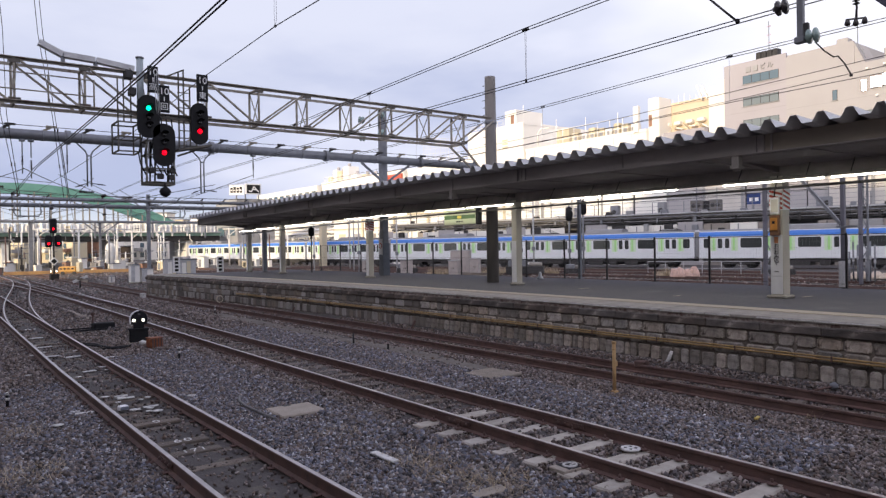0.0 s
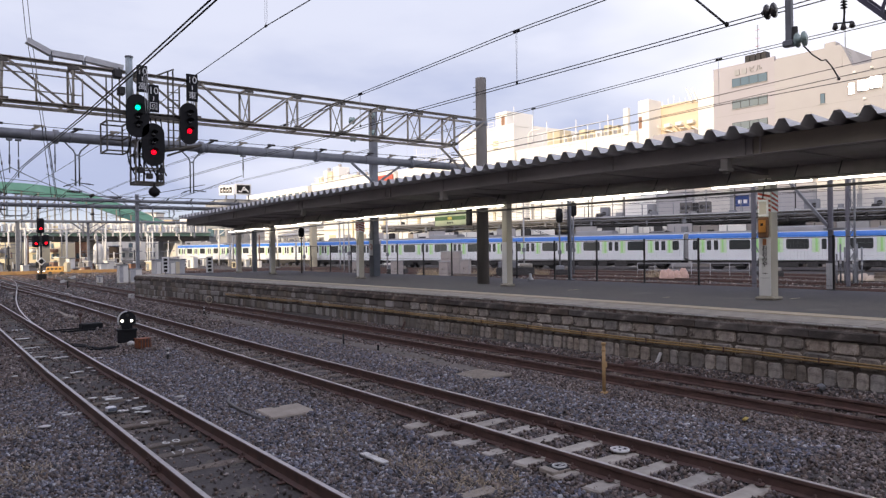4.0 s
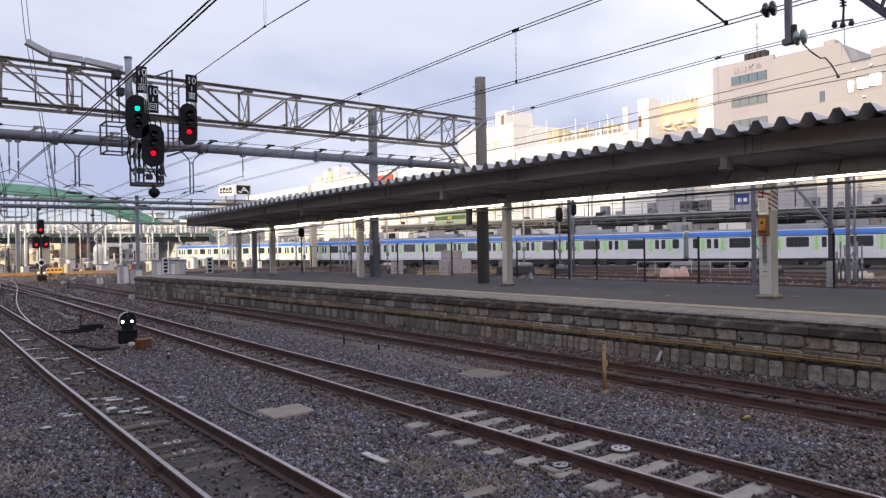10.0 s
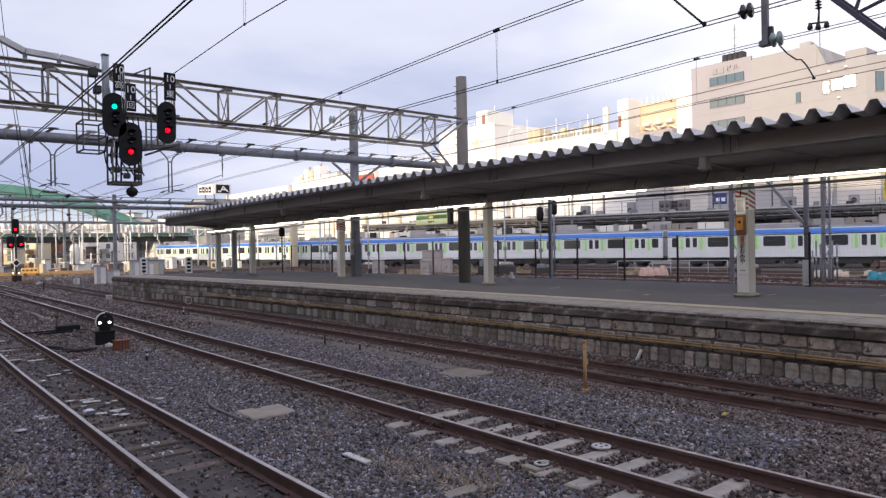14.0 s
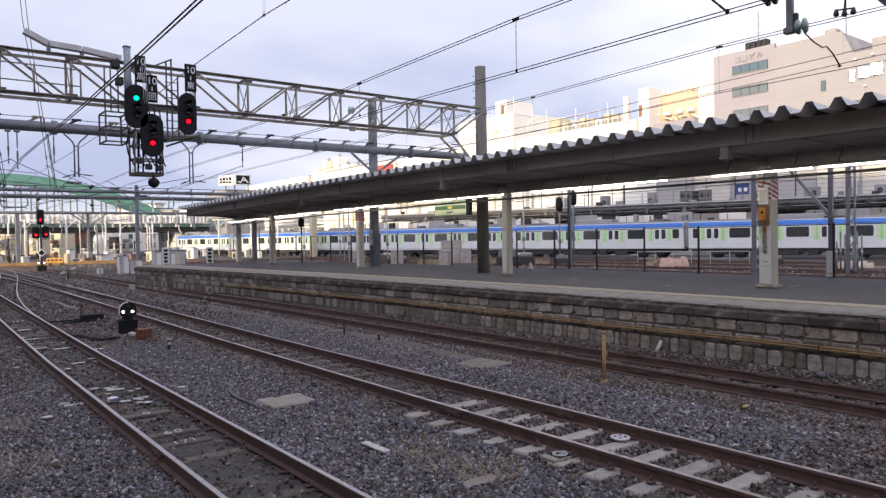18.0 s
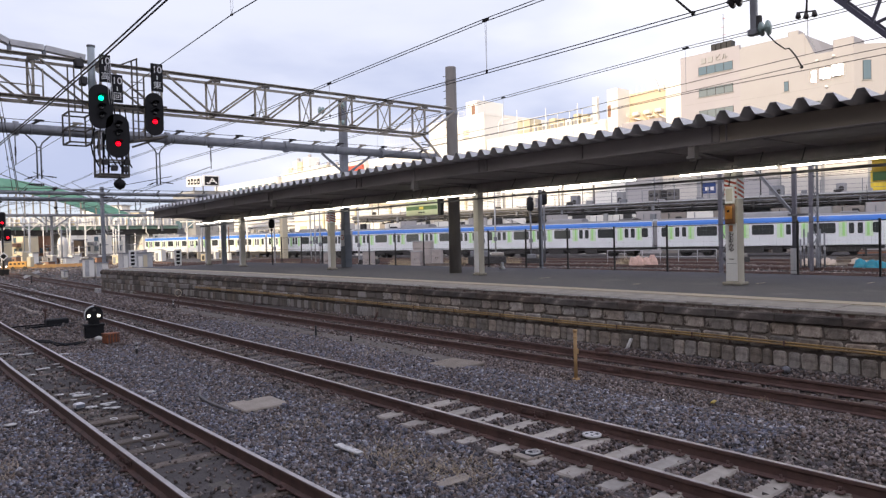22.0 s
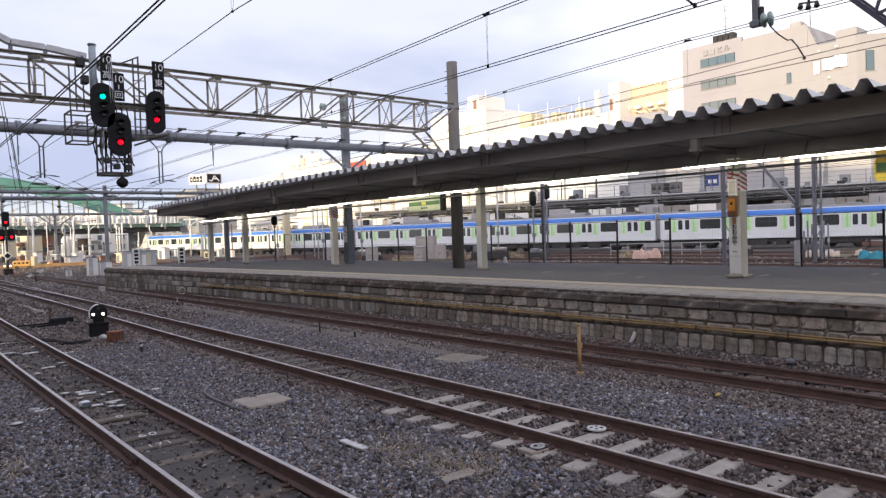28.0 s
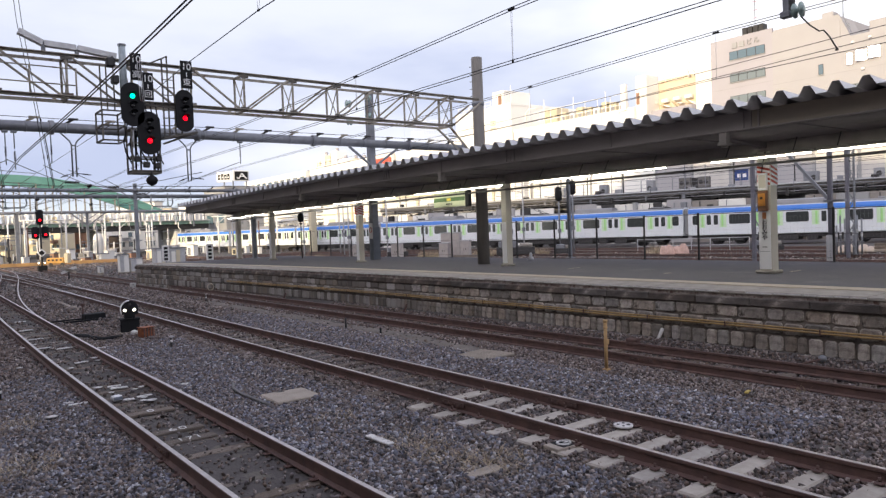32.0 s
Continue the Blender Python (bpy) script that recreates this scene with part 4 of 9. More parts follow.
def build_gantry():
    y, zt, zb = GANTRY_Y, 7.22, 6.2
    g = thing("signal_gantry", "weathered steel lattice gantry across the tracks", "gantry", "catenary gantries")
    x0, x1 = -7.1, 16.72
    panel = [15.42 - 1.5 * k for k in range(15, -1, -1)]
    for d in (-0.35, 0.35):
        part("top_chord", Shape().angle((x0, y + d, zt), (x1, y + d, zt), 0.095, 0.02, (0, 0, 1), 1 if d > 0 else -1), TRUSS, g)
        part("bottom_chord", Shape().angle((x0, y + d, zb), (x1 - 1.3, y + d, zb), 0.105, 0.02, (0, 0, 1), 1 if d > 0 else -1), TRUSS, g)
        for k in range(len(panel) - 1):
            a, b = panel[k], panel[k + 1]
            falls = b < 8.0
            part("upright", Shape().bar((a, y + d, zb), (a, y + d, zt), 0.05, 0.045, (0, 1, 0)), TRUSS, g)
            part("diagonal", Shape().bar((a + 0.08, y + d, zt if falls else zb), (b - 0.08, y + d, zb if falls else zt), 0.045, 0.055, (0, 1, 0)), TRUSS, g)
        part("upright", Shape().bar((x1 - 1.3, y + d, zb), (x1 - 1.3, y + d, zt), 0.06, 0.05, (0, 1, 0)), TRUSS, g)
        part("end_strut", Shape().bar((x1 - 1.3, y + d, zb), (x1 + 0.1, y + d, zt - 0.08), 0.05, 0.07, (0, 1, 0)), TRUSS, g)
        part("knee_brace", Shape().bar((x1 - 1.4, y + d, zb), (x1 + 0.1, y + d * 0.4, 4.95), 0.05, 0.07, (0, 1, 0)), TRUSS, g)
        # hand rails between the chords near the signals
        if d < 0:
            for z in (6.5, 6.9):
                part("hand_rail", Shape().rod((x0, y + d * 1.1, z), (3.62, y + d * 1.1, z), 0.016, 6), TRUSS, g)
            for x in (-1.0, 0.8, 2.62, 3.62):
                part("rail_post", Shape().rod((x, y + d * 1.1, zb), (x, y + d * 1.1, 6.92), 0.02, 6), TRUSS, g)
    for a in panel:
        for z, e in ((zt - 0.09, 1), (zb + 0.09, -1)):
            part("gusset", Shape().box(a - 0.13, a + 0.13, y - 0.385, y - 0.377, z - 0.045 + 0.03 * e, z + 0.045 + 0.03 * e, 0.03), SIGNAL_STEEL, g)
        for z in (zt, zb):
            part("cross_tie", Shape().bar((a, y - 0.35, z), (a, y + 0.35, z), 0.06, 0.05), TRUSS, g)
        part("sway_brace", Shape().bar((a, y - 0.33, zb), (a, y + 0.33, zt), 0.022, 0.022, (1, 0, 0)), TRUSS, g)
        part("sway_brace", Shape().bar((a + 0.05, y + 0.33, zb), (a + 0.05, y - 0.33, zt), 0.022, 0.022, (1, 0, 0)), TRUSS, g)
    # cable trough on top, stepping up to the left
    for a, b in (((2.46, 7.72), (2.96, 7.49)), ((2.98, 7.49), (3.68, 7.46)), ((3.72, 7.46), (4.6, 7.36))):
        part("cable_trough", Shape().bar((a[0], y - 0.2, a[1]), (b[0], y - 0.2, b[1]), 0.2, 0.13), PALE_TROUGH, g, "pale grey cable trough")
    part("trough_bracket", Shape().bar((2.97, y - 0.2, zt), (2.97, y - 0.2, 7.46), 0.08, 0.1, (0, 1, 0)), STEEL, g)
    part("trough_bracket", Shape().bar((3.7, y - 0.2, zt), (3.7, y - 0.2, 7.42), 0.08, 0.1, (0, 1, 0)), STEEL, g)
    p = thing("concrete_pole", "tall grey-brown concrete pole standing on the platform", "pole", at=pose(16.98, GANTRY_Y, DECK))
    part("shaft", Shape().rod((0, 0, 0), (0, 0, 7.55), 0.225, 20, 0.195), POLE_GREY, p)
    part("steel_band", Shape().lathe((0, 0, 0), [(0.212, 5.8), (0.225, 5.81), (0.225, 5.93), (0.212, 5.94)], 20), STEEL, p)
    for k in range(9):
        z = 5.1 + 0.27 * k
        part("step_bolt", Shape().rod((-0.05, 0.19, z), (-0.06, 0.36, z), 0.012, 5), DARK_STEEL, p)
    part("bent_conduit", Shape().tube([(-0.75, 0.1, 3.55), (-0.75, 0.1, 4.4), (-0.85, 0.1, 4.6), (-1.0, 0.1, 4.65), (-1.35, 0.1, 4.65)], 0.025), STEEL, p)


build_gantry()


def build_signals():
    """Three colour-light signals on a caged post that hangs from the gantry."""
    y = 18.8
    s = thing("signal_cluster", "black railway signals hung from the gantry, one green and two red", "railway signal")
    green = glowing("green_lamp", (0.0, 0.9, 0.46), 3.0, (0.02, 0.3, 0.15))
    red = glowing("red_lamp", (1.0, 0.0, 0.012), 3.2, (0.3, 0.01, 0.01))
    dark_lens = glass("dark_lens", (0.01, 0.01, 0.012))
    for x, z, lit, mat in ((4.82, 6.08, 1, green), (5.19, 5.38, 4, red), (6.11, 6.01, 3, red)):
        narrow = x > 6
        w, h = (0.225, 0.55) if narrow else (0.28, 0.55)
        head = part("signal_head", Shape(), BLACK, s, "black oval backing plate")
        shape = Shape()
        ring = []
        for k in range(24):
            a = math.tau * k / 24
            ring.append((x + w * math.cos(a), z + (h - w) * (1 if math.sin(a) > 0 else -1) * (1 if abs(math.sin(a)) > 0.01 else 0) + w * math.sin(a)))
        v = [(a, y - 0.03, b) for a, b in ring] + [(a, y + 0.03, b) for a, b in ring]
        shape.add(v, [tuple(range(23, -1, -1))[::-1], tuple(range(47, 23, -1))] + [(k, 24 + k, 24 + (k + 1) % 24, (k + 1) % 24) for k in range(24)])
        shape.box(x - w * 0.62, x + w * 0.62, y + 0.03, y + 0.28, z - h * 0.8, z + h * 0.8, 0.03)
        old = head.data
        head.data = shape.data("signal_head", BLACK)
        bpy.data.meshes.remove(old)
        zs = {1: (0.21, -0.03, -0.24), 4: (0.26, 0.05, -0.2), 3: (0.24, 0.03, -0.2)}[lit]
        glow_at = {1: 0, 4: 2, 3: 2}[lit]
        for k, dz in enumerate(zs):
            on = k == glow_at
            part("lamp", Shape().lathe((x, y - 0.05, z + dz), [(0.062, 0.03), (0.058, 0.0), (0.036, -0.015), (0.01, -0.02)], 16, "y"), mat if on else dark_lens, head, "lit lamp" if on else "")
            hood = Shape()
            n = 12
            v = []
            for q in range(n + 1):
                a = math.pi * (q / n * 0.7 + 0.15)
                for d, rr in ((0.0, 0.108), (-0.15, 0.112)):
                    v.append((x + rr * math.cos(a), y - 0.03 + d, z + dz + rr * math.sin(a)))
                for d, rr in ((0.0, 0.1), (-0.15, 0.104)):
                    v.append((x + rr * math.cos(a), y - 0.03 + d, z + dz + rr * math.sin(a)))
            f = []
            for q in range(n):
                b = 4 * q
                f += [(b, b + 1, b + 5, b + 4), (b + 2, b + 6, b + 7, b + 3), (b + 1, b + 3, b + 7, b + 5)]
            hood.add(v, f, True)
            part("hood", hood, BLACK, head)
    plates = ((4.94, 7.04, 0.26, 0.68, "10", "高"), (5.21, 6.57, 0.27, 0.70, "10", "回"), (6.2, 6.97, 0.3, 0.72, "10", "東"))
    for x, z, w, h, top, low in plates:
        p = part("name_plate", Shape().box(x - w / 2, x + w / 2, y - 0.02, y + 0.02, z - h / 2, z + h / 2, 0.01), BLACK, s, "black route plate with white characters")
        writing("letter", top, 0.25, WHITE_PANEL, p, pose(x, y - 0.024, z + h * 0.27, 90))
        part("dash", Shape().box(x - 0.012, x + 0.012, y - 0.026, y - 0.0205, z - 0.06, z + 0.05), WHITE_PANEL, p)
        writing("letter", low, 0.21, WHITE_PANEL, p, pose(x, y - 0.024, z - h * 0.30, 90))
    # post, cages and ladder
    part("post", Shape().rod((4.68, 19.0, 6.2), (4.68, 19.0, 7.58), 0.085, 12), POST_PAINT, s, "pale blue-grey pipe post")
    part("post_cap", Shape().rod((4.68, 19.0, 7.58), (4.68, 19.0, 7.62), 0.1, 12), STEEL, s)
    TRUSS = SIGNAL_STEEL

    def cage(name, x0, x1, y0, y1, z0, z1, r, rungs):
        for a in (x0, x1):
            for b in (y0, y1):
                part(name + "_upright", Shape().bar((a, b, z0), (a, b, z1), r, r, (0, 1, 0)), TRUSS, s)
        for k in range(rungs + 1):
            z = z0 + (z1 - z0) * k / rungs
            for b in (y0, y1):
                part(name + "_rail", Shape().bar((x0, b, z), (x1, b, z), r, r), TRUSS, s)
            for a in (x0, x1):
                part(name + "_rail", Shape().bar((a, y0, z), (a, y1, z), r, r), TRUSS, s)
    cage("basket", 4.14, 4.66, 19.0, 19.7, 5.19, 5.93, 0.035, 2)
    for a in (4.14, 4.28, 4.45):
        part("basket_stanchion", Shape().bar((a, 19.02, 5.93), (a, 19.02, 7.05 if a < 4.4 else 7.3), 0.03, 0.03, (0, 1, 0)), TRUSS, s)
    part("walkway_edge", Shape().bar((4.1, 18.98, 6.16), (6.3, 18.98, 6.1), 0.05, 0.06), TRUSS, s)
    cage("lower_cage", 4.78, 5.46, 18.9, 19.4, 4.42, 5.48, 0.04, 3)
    for a in (4.86, 4.98, 5.3, 5.4):
        part("conduit", Shape().rod((a, 18.92, 4.44), (a + 0.03, 18.95, 5.46), 0.022, 6), BLACK, s)
    part("cage_floor", Shape().box(4.76, 5.48, 18.88, 19.42, 4.36, 4.42), TRUSS, s)
    # ladder and grid between the middle heads and the single one
    for a, z in ((5.63, 7.36), (5.76, 7.42), (5.92, 7.0), (6.08, 6.5)):
        part("ladder_stile", Shape().bar((a, 18.98, 5.36), (a, 18.98, z), 0.035, 0.03, (0, 1, 0)), TRUSS, s)
    for k in range(8):
        z = 5.42 + 0.2 * k
        part("ladder_rung", Shape().rod((5.6, 18.98, z), (6.1 if z < 6.5 else 5.94, 18.98, z + 0.01), 0.013, 5), TRUSS, s)
    part("stay", Shape().bar((5.28, 18.98, 7.18), (5.78, 18.98, 7.44), 0.035, 0.035), TRUSS, s)
    part("side_floor", Shape().bar((5.55, 19.0, 5.28), (6.42, 19.0, 5.46), 0.5, 0.05), TRUSS, s)
    part("side_brace", Shape().bar((5.58, 18.97, 5.14), (6.3, 18.97, 5.42), 0.04, 0.05), TRUSS, s)
    part("relay_box", Shape().box(4.42, 4.58, 18.95, 19.2, 6.62, 6.82, 0.02), DARK_STEEL, s)
    part("side_relay_box", Shape().box(4.3, 4.5, 18.92, 19.15, 7.02, 7.25, 0.03), DARK_STEEL, s)
    for x, z in ((4.9, 4.72), (5.12, 4.58), (5.42, 4.74), (5.38, 4.56), (5.05, 5.05)):
        part("junction_box", Shape().box(x - 0.075, x + 0.075, 18.85, 19.0, z - 0.07, z + 0.07, 0.02), DARK_STEEL, s)
    part("horn_stem", Shape().rod((5.2, 18.8, 4.3), (5.2, 18.8, 4.42), 0.02, 8), DARK_STEEL, s)
    part("horn", Shape().lathe((5.2, 18.8, 4.17), [(0.02, 0.16), (0.05, 0.12), (0.12, 0.07), (0.15, 0.0), (0.12, -0.08), (0.05, -0.13), (0.02, -0.14)], 12), BLACK, s, "round black repeater lamp housing")
    for k in range(7):
        x = 4.66 + 0.13 * k
        part("cable", Shape().tube([(x, 19.05, 6.2), (x + 0.05, 18.98, 5.6), (x - 0.05 + 0.02 * (k % 3), 18.98, 5.15), (x - 0.02, 18.96, 4.9), (x + 0.1, 18.9, 4.6 + 0.06 * (k % 2))], 0.018, 5), BLACK, s)
    for x in (4.97, 5.02, 5.06):
        part("white_cable", Shape().tube([(x, 18.76, 7.2), (x + 0.01, 18.74, 6.75), (x + 0.02, 18.72, 6.3), (x + 0.05, 18.78, 6.15)], 0.008, 5), OFFWHITE_STEEL, s)
    part("stirrup", Shape().tube([(4.82, 18.86, 5.0), (4.82, 18.86, 5.42), (4.88, 18.86, 5.5), (4.94, 18.86, 5.42), (4.94, 18.86, 5.0)], 0.018, 5), OFFWHITE_STEEL, s)


build_signals()


def insulator(c, r, n, axis="z"):
    """A stack of porcelain sheds."""
    prof = [(r * 0.3, 0.0)]
    for k in range(n):
        h = k * r * 0.9
        prof += [(r * 0.35, h + r * 0.1), (r, h + r * 0.3), (r * 0.95, h + r * 0.45), (r * 0.35, h + r * 0.7)]
    prof.append((r * 0.3, n * r * 0.9 + r * 0.1))
    return Shape().lathe(c, prof, 12, axis)


PORCELAIN = surface("grey_green_porcelain", (0.32, 0.42, 0.40), (0.24, 0.32, 0.31), 4.0, 0.2, bump=0.0)
DARK_PORCELAIN = surface("brown_porcelain", (0.05, 0.042, 0.045), None, 4.0, 0.25, bump=0.0)


def build_pipe_gantry(name, y, z, x0, x1, r, mast_x, mast_foot, mast_top, hangers, label, fittings=True):
    g = thing(name, label, "gantry", "catenary gantries")
    part("beam", Shape().rod((x0, y, z), (x1, y, z), r, 18), STEEL, g)
    for k in range(int((x1 - x0) / 5.2) + 1):
        part("flange", Shape().rod((x0 + 2.0 + 5.2 * k, y, z), (x0 + 2.16 + 5.2 * k, y, z), r * 1.35, 18), STEEL, g)
    part("mast", Shape().box(mast_x - 0.16, mast_x + 0.16, y + 0.1, y + 0.42, mast_foot, mast_top, 0.02), STEEL, g)
    for e in (-1, 1):
        part("knee_brace", Shape().bar((mast_x + e * 1.35, y, z - r), (mast_x + e * 0.1, y + 0.1, z - 1.05), 0.09, 0.09, (0, 1, 0)), STEEL, g)
    if fittings:
        part("feeder_wire", Shape().tube([(x0, y - 0.05, z + 0.36), ((x0 + x1) / 2, y - 0.05, z + 0.30), (x1, y - 0.05, z + 0.34)], 0.012, 5), WIRE, g)
        n = int((x1 - x0) / 1.25)
        for k in range(n):
            x = x0 + 0.6 + k * 1.25
            part("wire_clamp", Shape().bar((x - 0.13, y, z + r - 0.01), (x + 0.1, y - 0.05, z + 0.31), 0.08, 0.06, (0, 1, 0)).box(x - 0.06, x + 0.26, y - 0.1, y, z + 0.29, z + 0.36), TRUSS if k % 2 else DARK_STEEL, g)
            part("pipe_band", Shape().rod((x - 0.2, y, z), (x - 0.14, y, z), r * 1.06, 18), STEEL, g)
    for x, w, d in hangers:
        def leg(e):
            return Shape().tube([(x + e * w, y, z - r), (x + e * w * 0.7, y, z - 0.30), (x + e * w * 0.3, y, z - 0.46), (x + e * 0.065, y, z - 0.6), (x + e * 0.065, y, z - d)], 0.028, 8)
        h = part("hanger", leg(-1), STEEL, g)
        part("hanger_leg", leg(1), STEEL, h)
        part("hanger_tie", Shape().bar((x - 0.09, y, z - 0.62), (x + 0.09, y, z - 0.62), 0.05, 0.05), STEEL, h)
        for e in (-1, 1):
            for dz in (0.12,):
                a, b = Vector((x + e * 0.07, y, z - d + dz)), Vector((x + e * 0.5, y - 0.2, z - d + dz - 0.12 + 0.05 * e))
                arm = part("hanger_arm", Shape().rod(a, b, 0.016, 6), DARK_STEEL, h)
                for u in (0.45, 0.58, 0.71):
                    part("shed", Shape().rod(a.lerp(b, u), a.lerp(b, u + 0.06), 0.033, 8, 0.022), DARK_PORCELAIN, arm)
    return g


MAST_BLUE = surface("blue_grey_mast_foot", (0.16, 0.18, 0.22), (0.11, 0.125, 0.155), 2.0, 0.6)
g2 = build_pipe_gantry("pipe_gantry", 28.4, 6.8, -8.0, 23.6, 0.185, 18.06, DECK, 9.3, ((5.17, 0.40, 1.75), (9.31, 0.40, 1.85)), "grey steel pipe gantry with hangers over the tracks")
for x, dz in ((3.05, 0.9), (3.32, 1.05), (4.45, 0.8), (11.45, 0.65)):
    part("drop_rod", Shape().rod((x, 28.4, 6.62), (x, 28.4, 6.62 - dz * 0.6), 0.02, 6), STEEL, g2)
    part("drop_flange", Shape().box(x - 0.09, x + 0.09, 28.3, 28.5, 6.55, 6.63, 0.01), STEEL, g2)
    part("drop_insulator", insulator((x, 28.4, 6.62 - dz), 0.042, 9), DARK_PORCELAIN, g2)
    part("drop_tail", Shape().rod((x, 28.4, 6.62 - dz - 0.3), (x, 28.4, 6.62 - dz), 0.02, 6), STEEL, g2)
part("mast_foot", Shape().box(17.87, 18.25, 28.47, 28.85, DECK, DECK + 1.55, 0.01), MAST_BLUE, g2, "blue-grey painted foot of the mast")
plate = part("warning_plate", Shape().box(17.85, 17.868, 28.5, 28.82, DECK + 1.0, DECK + 1.75, 0.004), WHITE_PANEL, g2, "white warning plate with a red ring")
part("red_ring", Shape().tube([(17.845, 28.66 + 0.11 * math.cos(math.tau * k / 16), DECK + 1.42 + 0.11 * math.sin(math.tau * k / 16)) for k in range(17)], 0.018, 5), RED, plate)
part("post_arm", Shape().bar((18.0, 28.4, 9.2), (17.7, 28.4, 9.05), 0.06, 0.06), STEEL, g2)
for x, z in ((16.55, 8.57), (17.63, 8.91), (16.6, 7.76), (17.63, 8.08)):
    part("strain_insulator", insulator((x, 28.3, z), 0.17, 2, "x"), PORCELAIN, g2, "pale porcelain insulator")

g3 = build_pipe_gantry("far_pipe_gantry", 75.0, 7.68, -14.0, 31.0, 0.17, 19.1, 0.0, 8.4, (), "grey steel pipe gantry far down the line", False)
for x in (8.4, 21.6, 34.0):
    if x < 31:
        part("loop_hanger", Shape().tube([(x - 1.0, 75, 7.3), (x - 1.1, 75, 6.4), (x - 0.9, 75, 6.05), (x + 0.9, 75, 6.05), (x + 1.1, 75, 6.4), (x + 1.0, 75, 7.3)], 0.07, 6), STEEL, g3)
for k in range(18):
    x = -12 + 2.4 * k
    part("clamp", Shape().rod((x, 75, 7.68), (x + 0.14, 75, 7.68), 0.21, 14), STEEL, g3)
    if k % 3 != 1:
        part("drop_rod", Shape().rod((x + 0.6, 75, 7.4), (x + 0.6, 75, 6.6 - 0.5 * (k % 2)), 0.05, 6), STEEL, g3)
        part("drop_insulator", insulator((x + 0.6, 75, 6.1 - 0.5 * (k % 2)), 0.11, 5), DARK_PORCELAIN if k % 2 else PORCELAIN, g3)
    part("feed_clamp", Shape().bar((x + 0.3, 75, 7.8), (x + 0.6, 74.9, 8.1), 0.1, 0.08, (0, 1, 0)), DARK_STEEL, g3)
part("feeder_wire", Shape().tube([(-14, 74.9, 8.15), (8, 74.9, 8.08), (31, 74.9, 8.12)], 0.03, 5), WIRE, g3)
part("second_beam", Shape().rod((-14, 75.8, 7.12), (31, 75.8, 7.12), 0.2, 12), STEEL, g3)
g4 = build_pipe_gantry("farther_pipe_gantry", 112.0, 7.0, -20.0, 52.0, 0.2, 21.7, 0.0, 7.2, (), "pale pipe gantry beside the road bridge", False)
for x in (-2, 6, 13, 21, 29, 37, 45):
    part("drop_post", Shape().bar((x, 112, 4.6), (x, 112, 6.9), 0.2, 0.2, (0, 1, 0)), STEEL, g4)
part("left_mast", Shape().box(12.6, 13.1, 112.0, 112.5, 0, 7.2, 0.03), STEEL, g4)
for x0, x1 in ((21.7, 19.5), (21.7, 24.2)):
    part("arm_brace", Shape().bar((x0, 112, 5.0), (x1, 112, 6.9), 0.18, 0.18, (0, 1, 0)), STEEL, g4)


def wire(pts, r, parent, name="wire", sag=0.0, n=1):
    """One wire through points, sagging a little in each span."""
    line = []
    for a, b in zip(pts, pts[1:]):
        a, b = Vector(a), Vector(b)
        for k in range(n):
            u = k / n
            line.append(a.lerp(b, u) - Vector((0, 0, 4 * sag * u * (1 - u))))
    line.append(Vector(pts[-1]))
    s, k = Shape(), 6
    for i, p in enumerate(line):
        d = (line[min(i + 1, len(line) - 1)] - line[max(i - 1, 0)]).normalized()
        u = d.cross(Vector((0, 0, 1)))
        u = u.normalized() if u.length > 1e-3 else Vector((1, 0, 0))
        v = u.cross(d)
        s.v += [tuple(p + (u * math.cos(math.tau * j / k) + v * math.sin(math.tau * j / k)) * r) for j in range(k)]
    for i in range(len(line) - 1):
        for j in range(k):
            s.f.append((i * k + j, i * k + (j + 1) % k, (i + 1) * k + (j + 1) % k, (i + 1) * k + j))
            s.soft.append(True)
    return part(name, s, WIRE, parent)


def catenary(label):
    return thing("catenary", label, "overhead wire", "overhead wires")


def clip(parent, p, w=0.09):
    x, y, z = p
    part("wire_clip", Shape().box(x - 0.03, x + 0.03, y - w, y + w, z - 0.035, z + 0.035, 0.015), BLACK, parent)


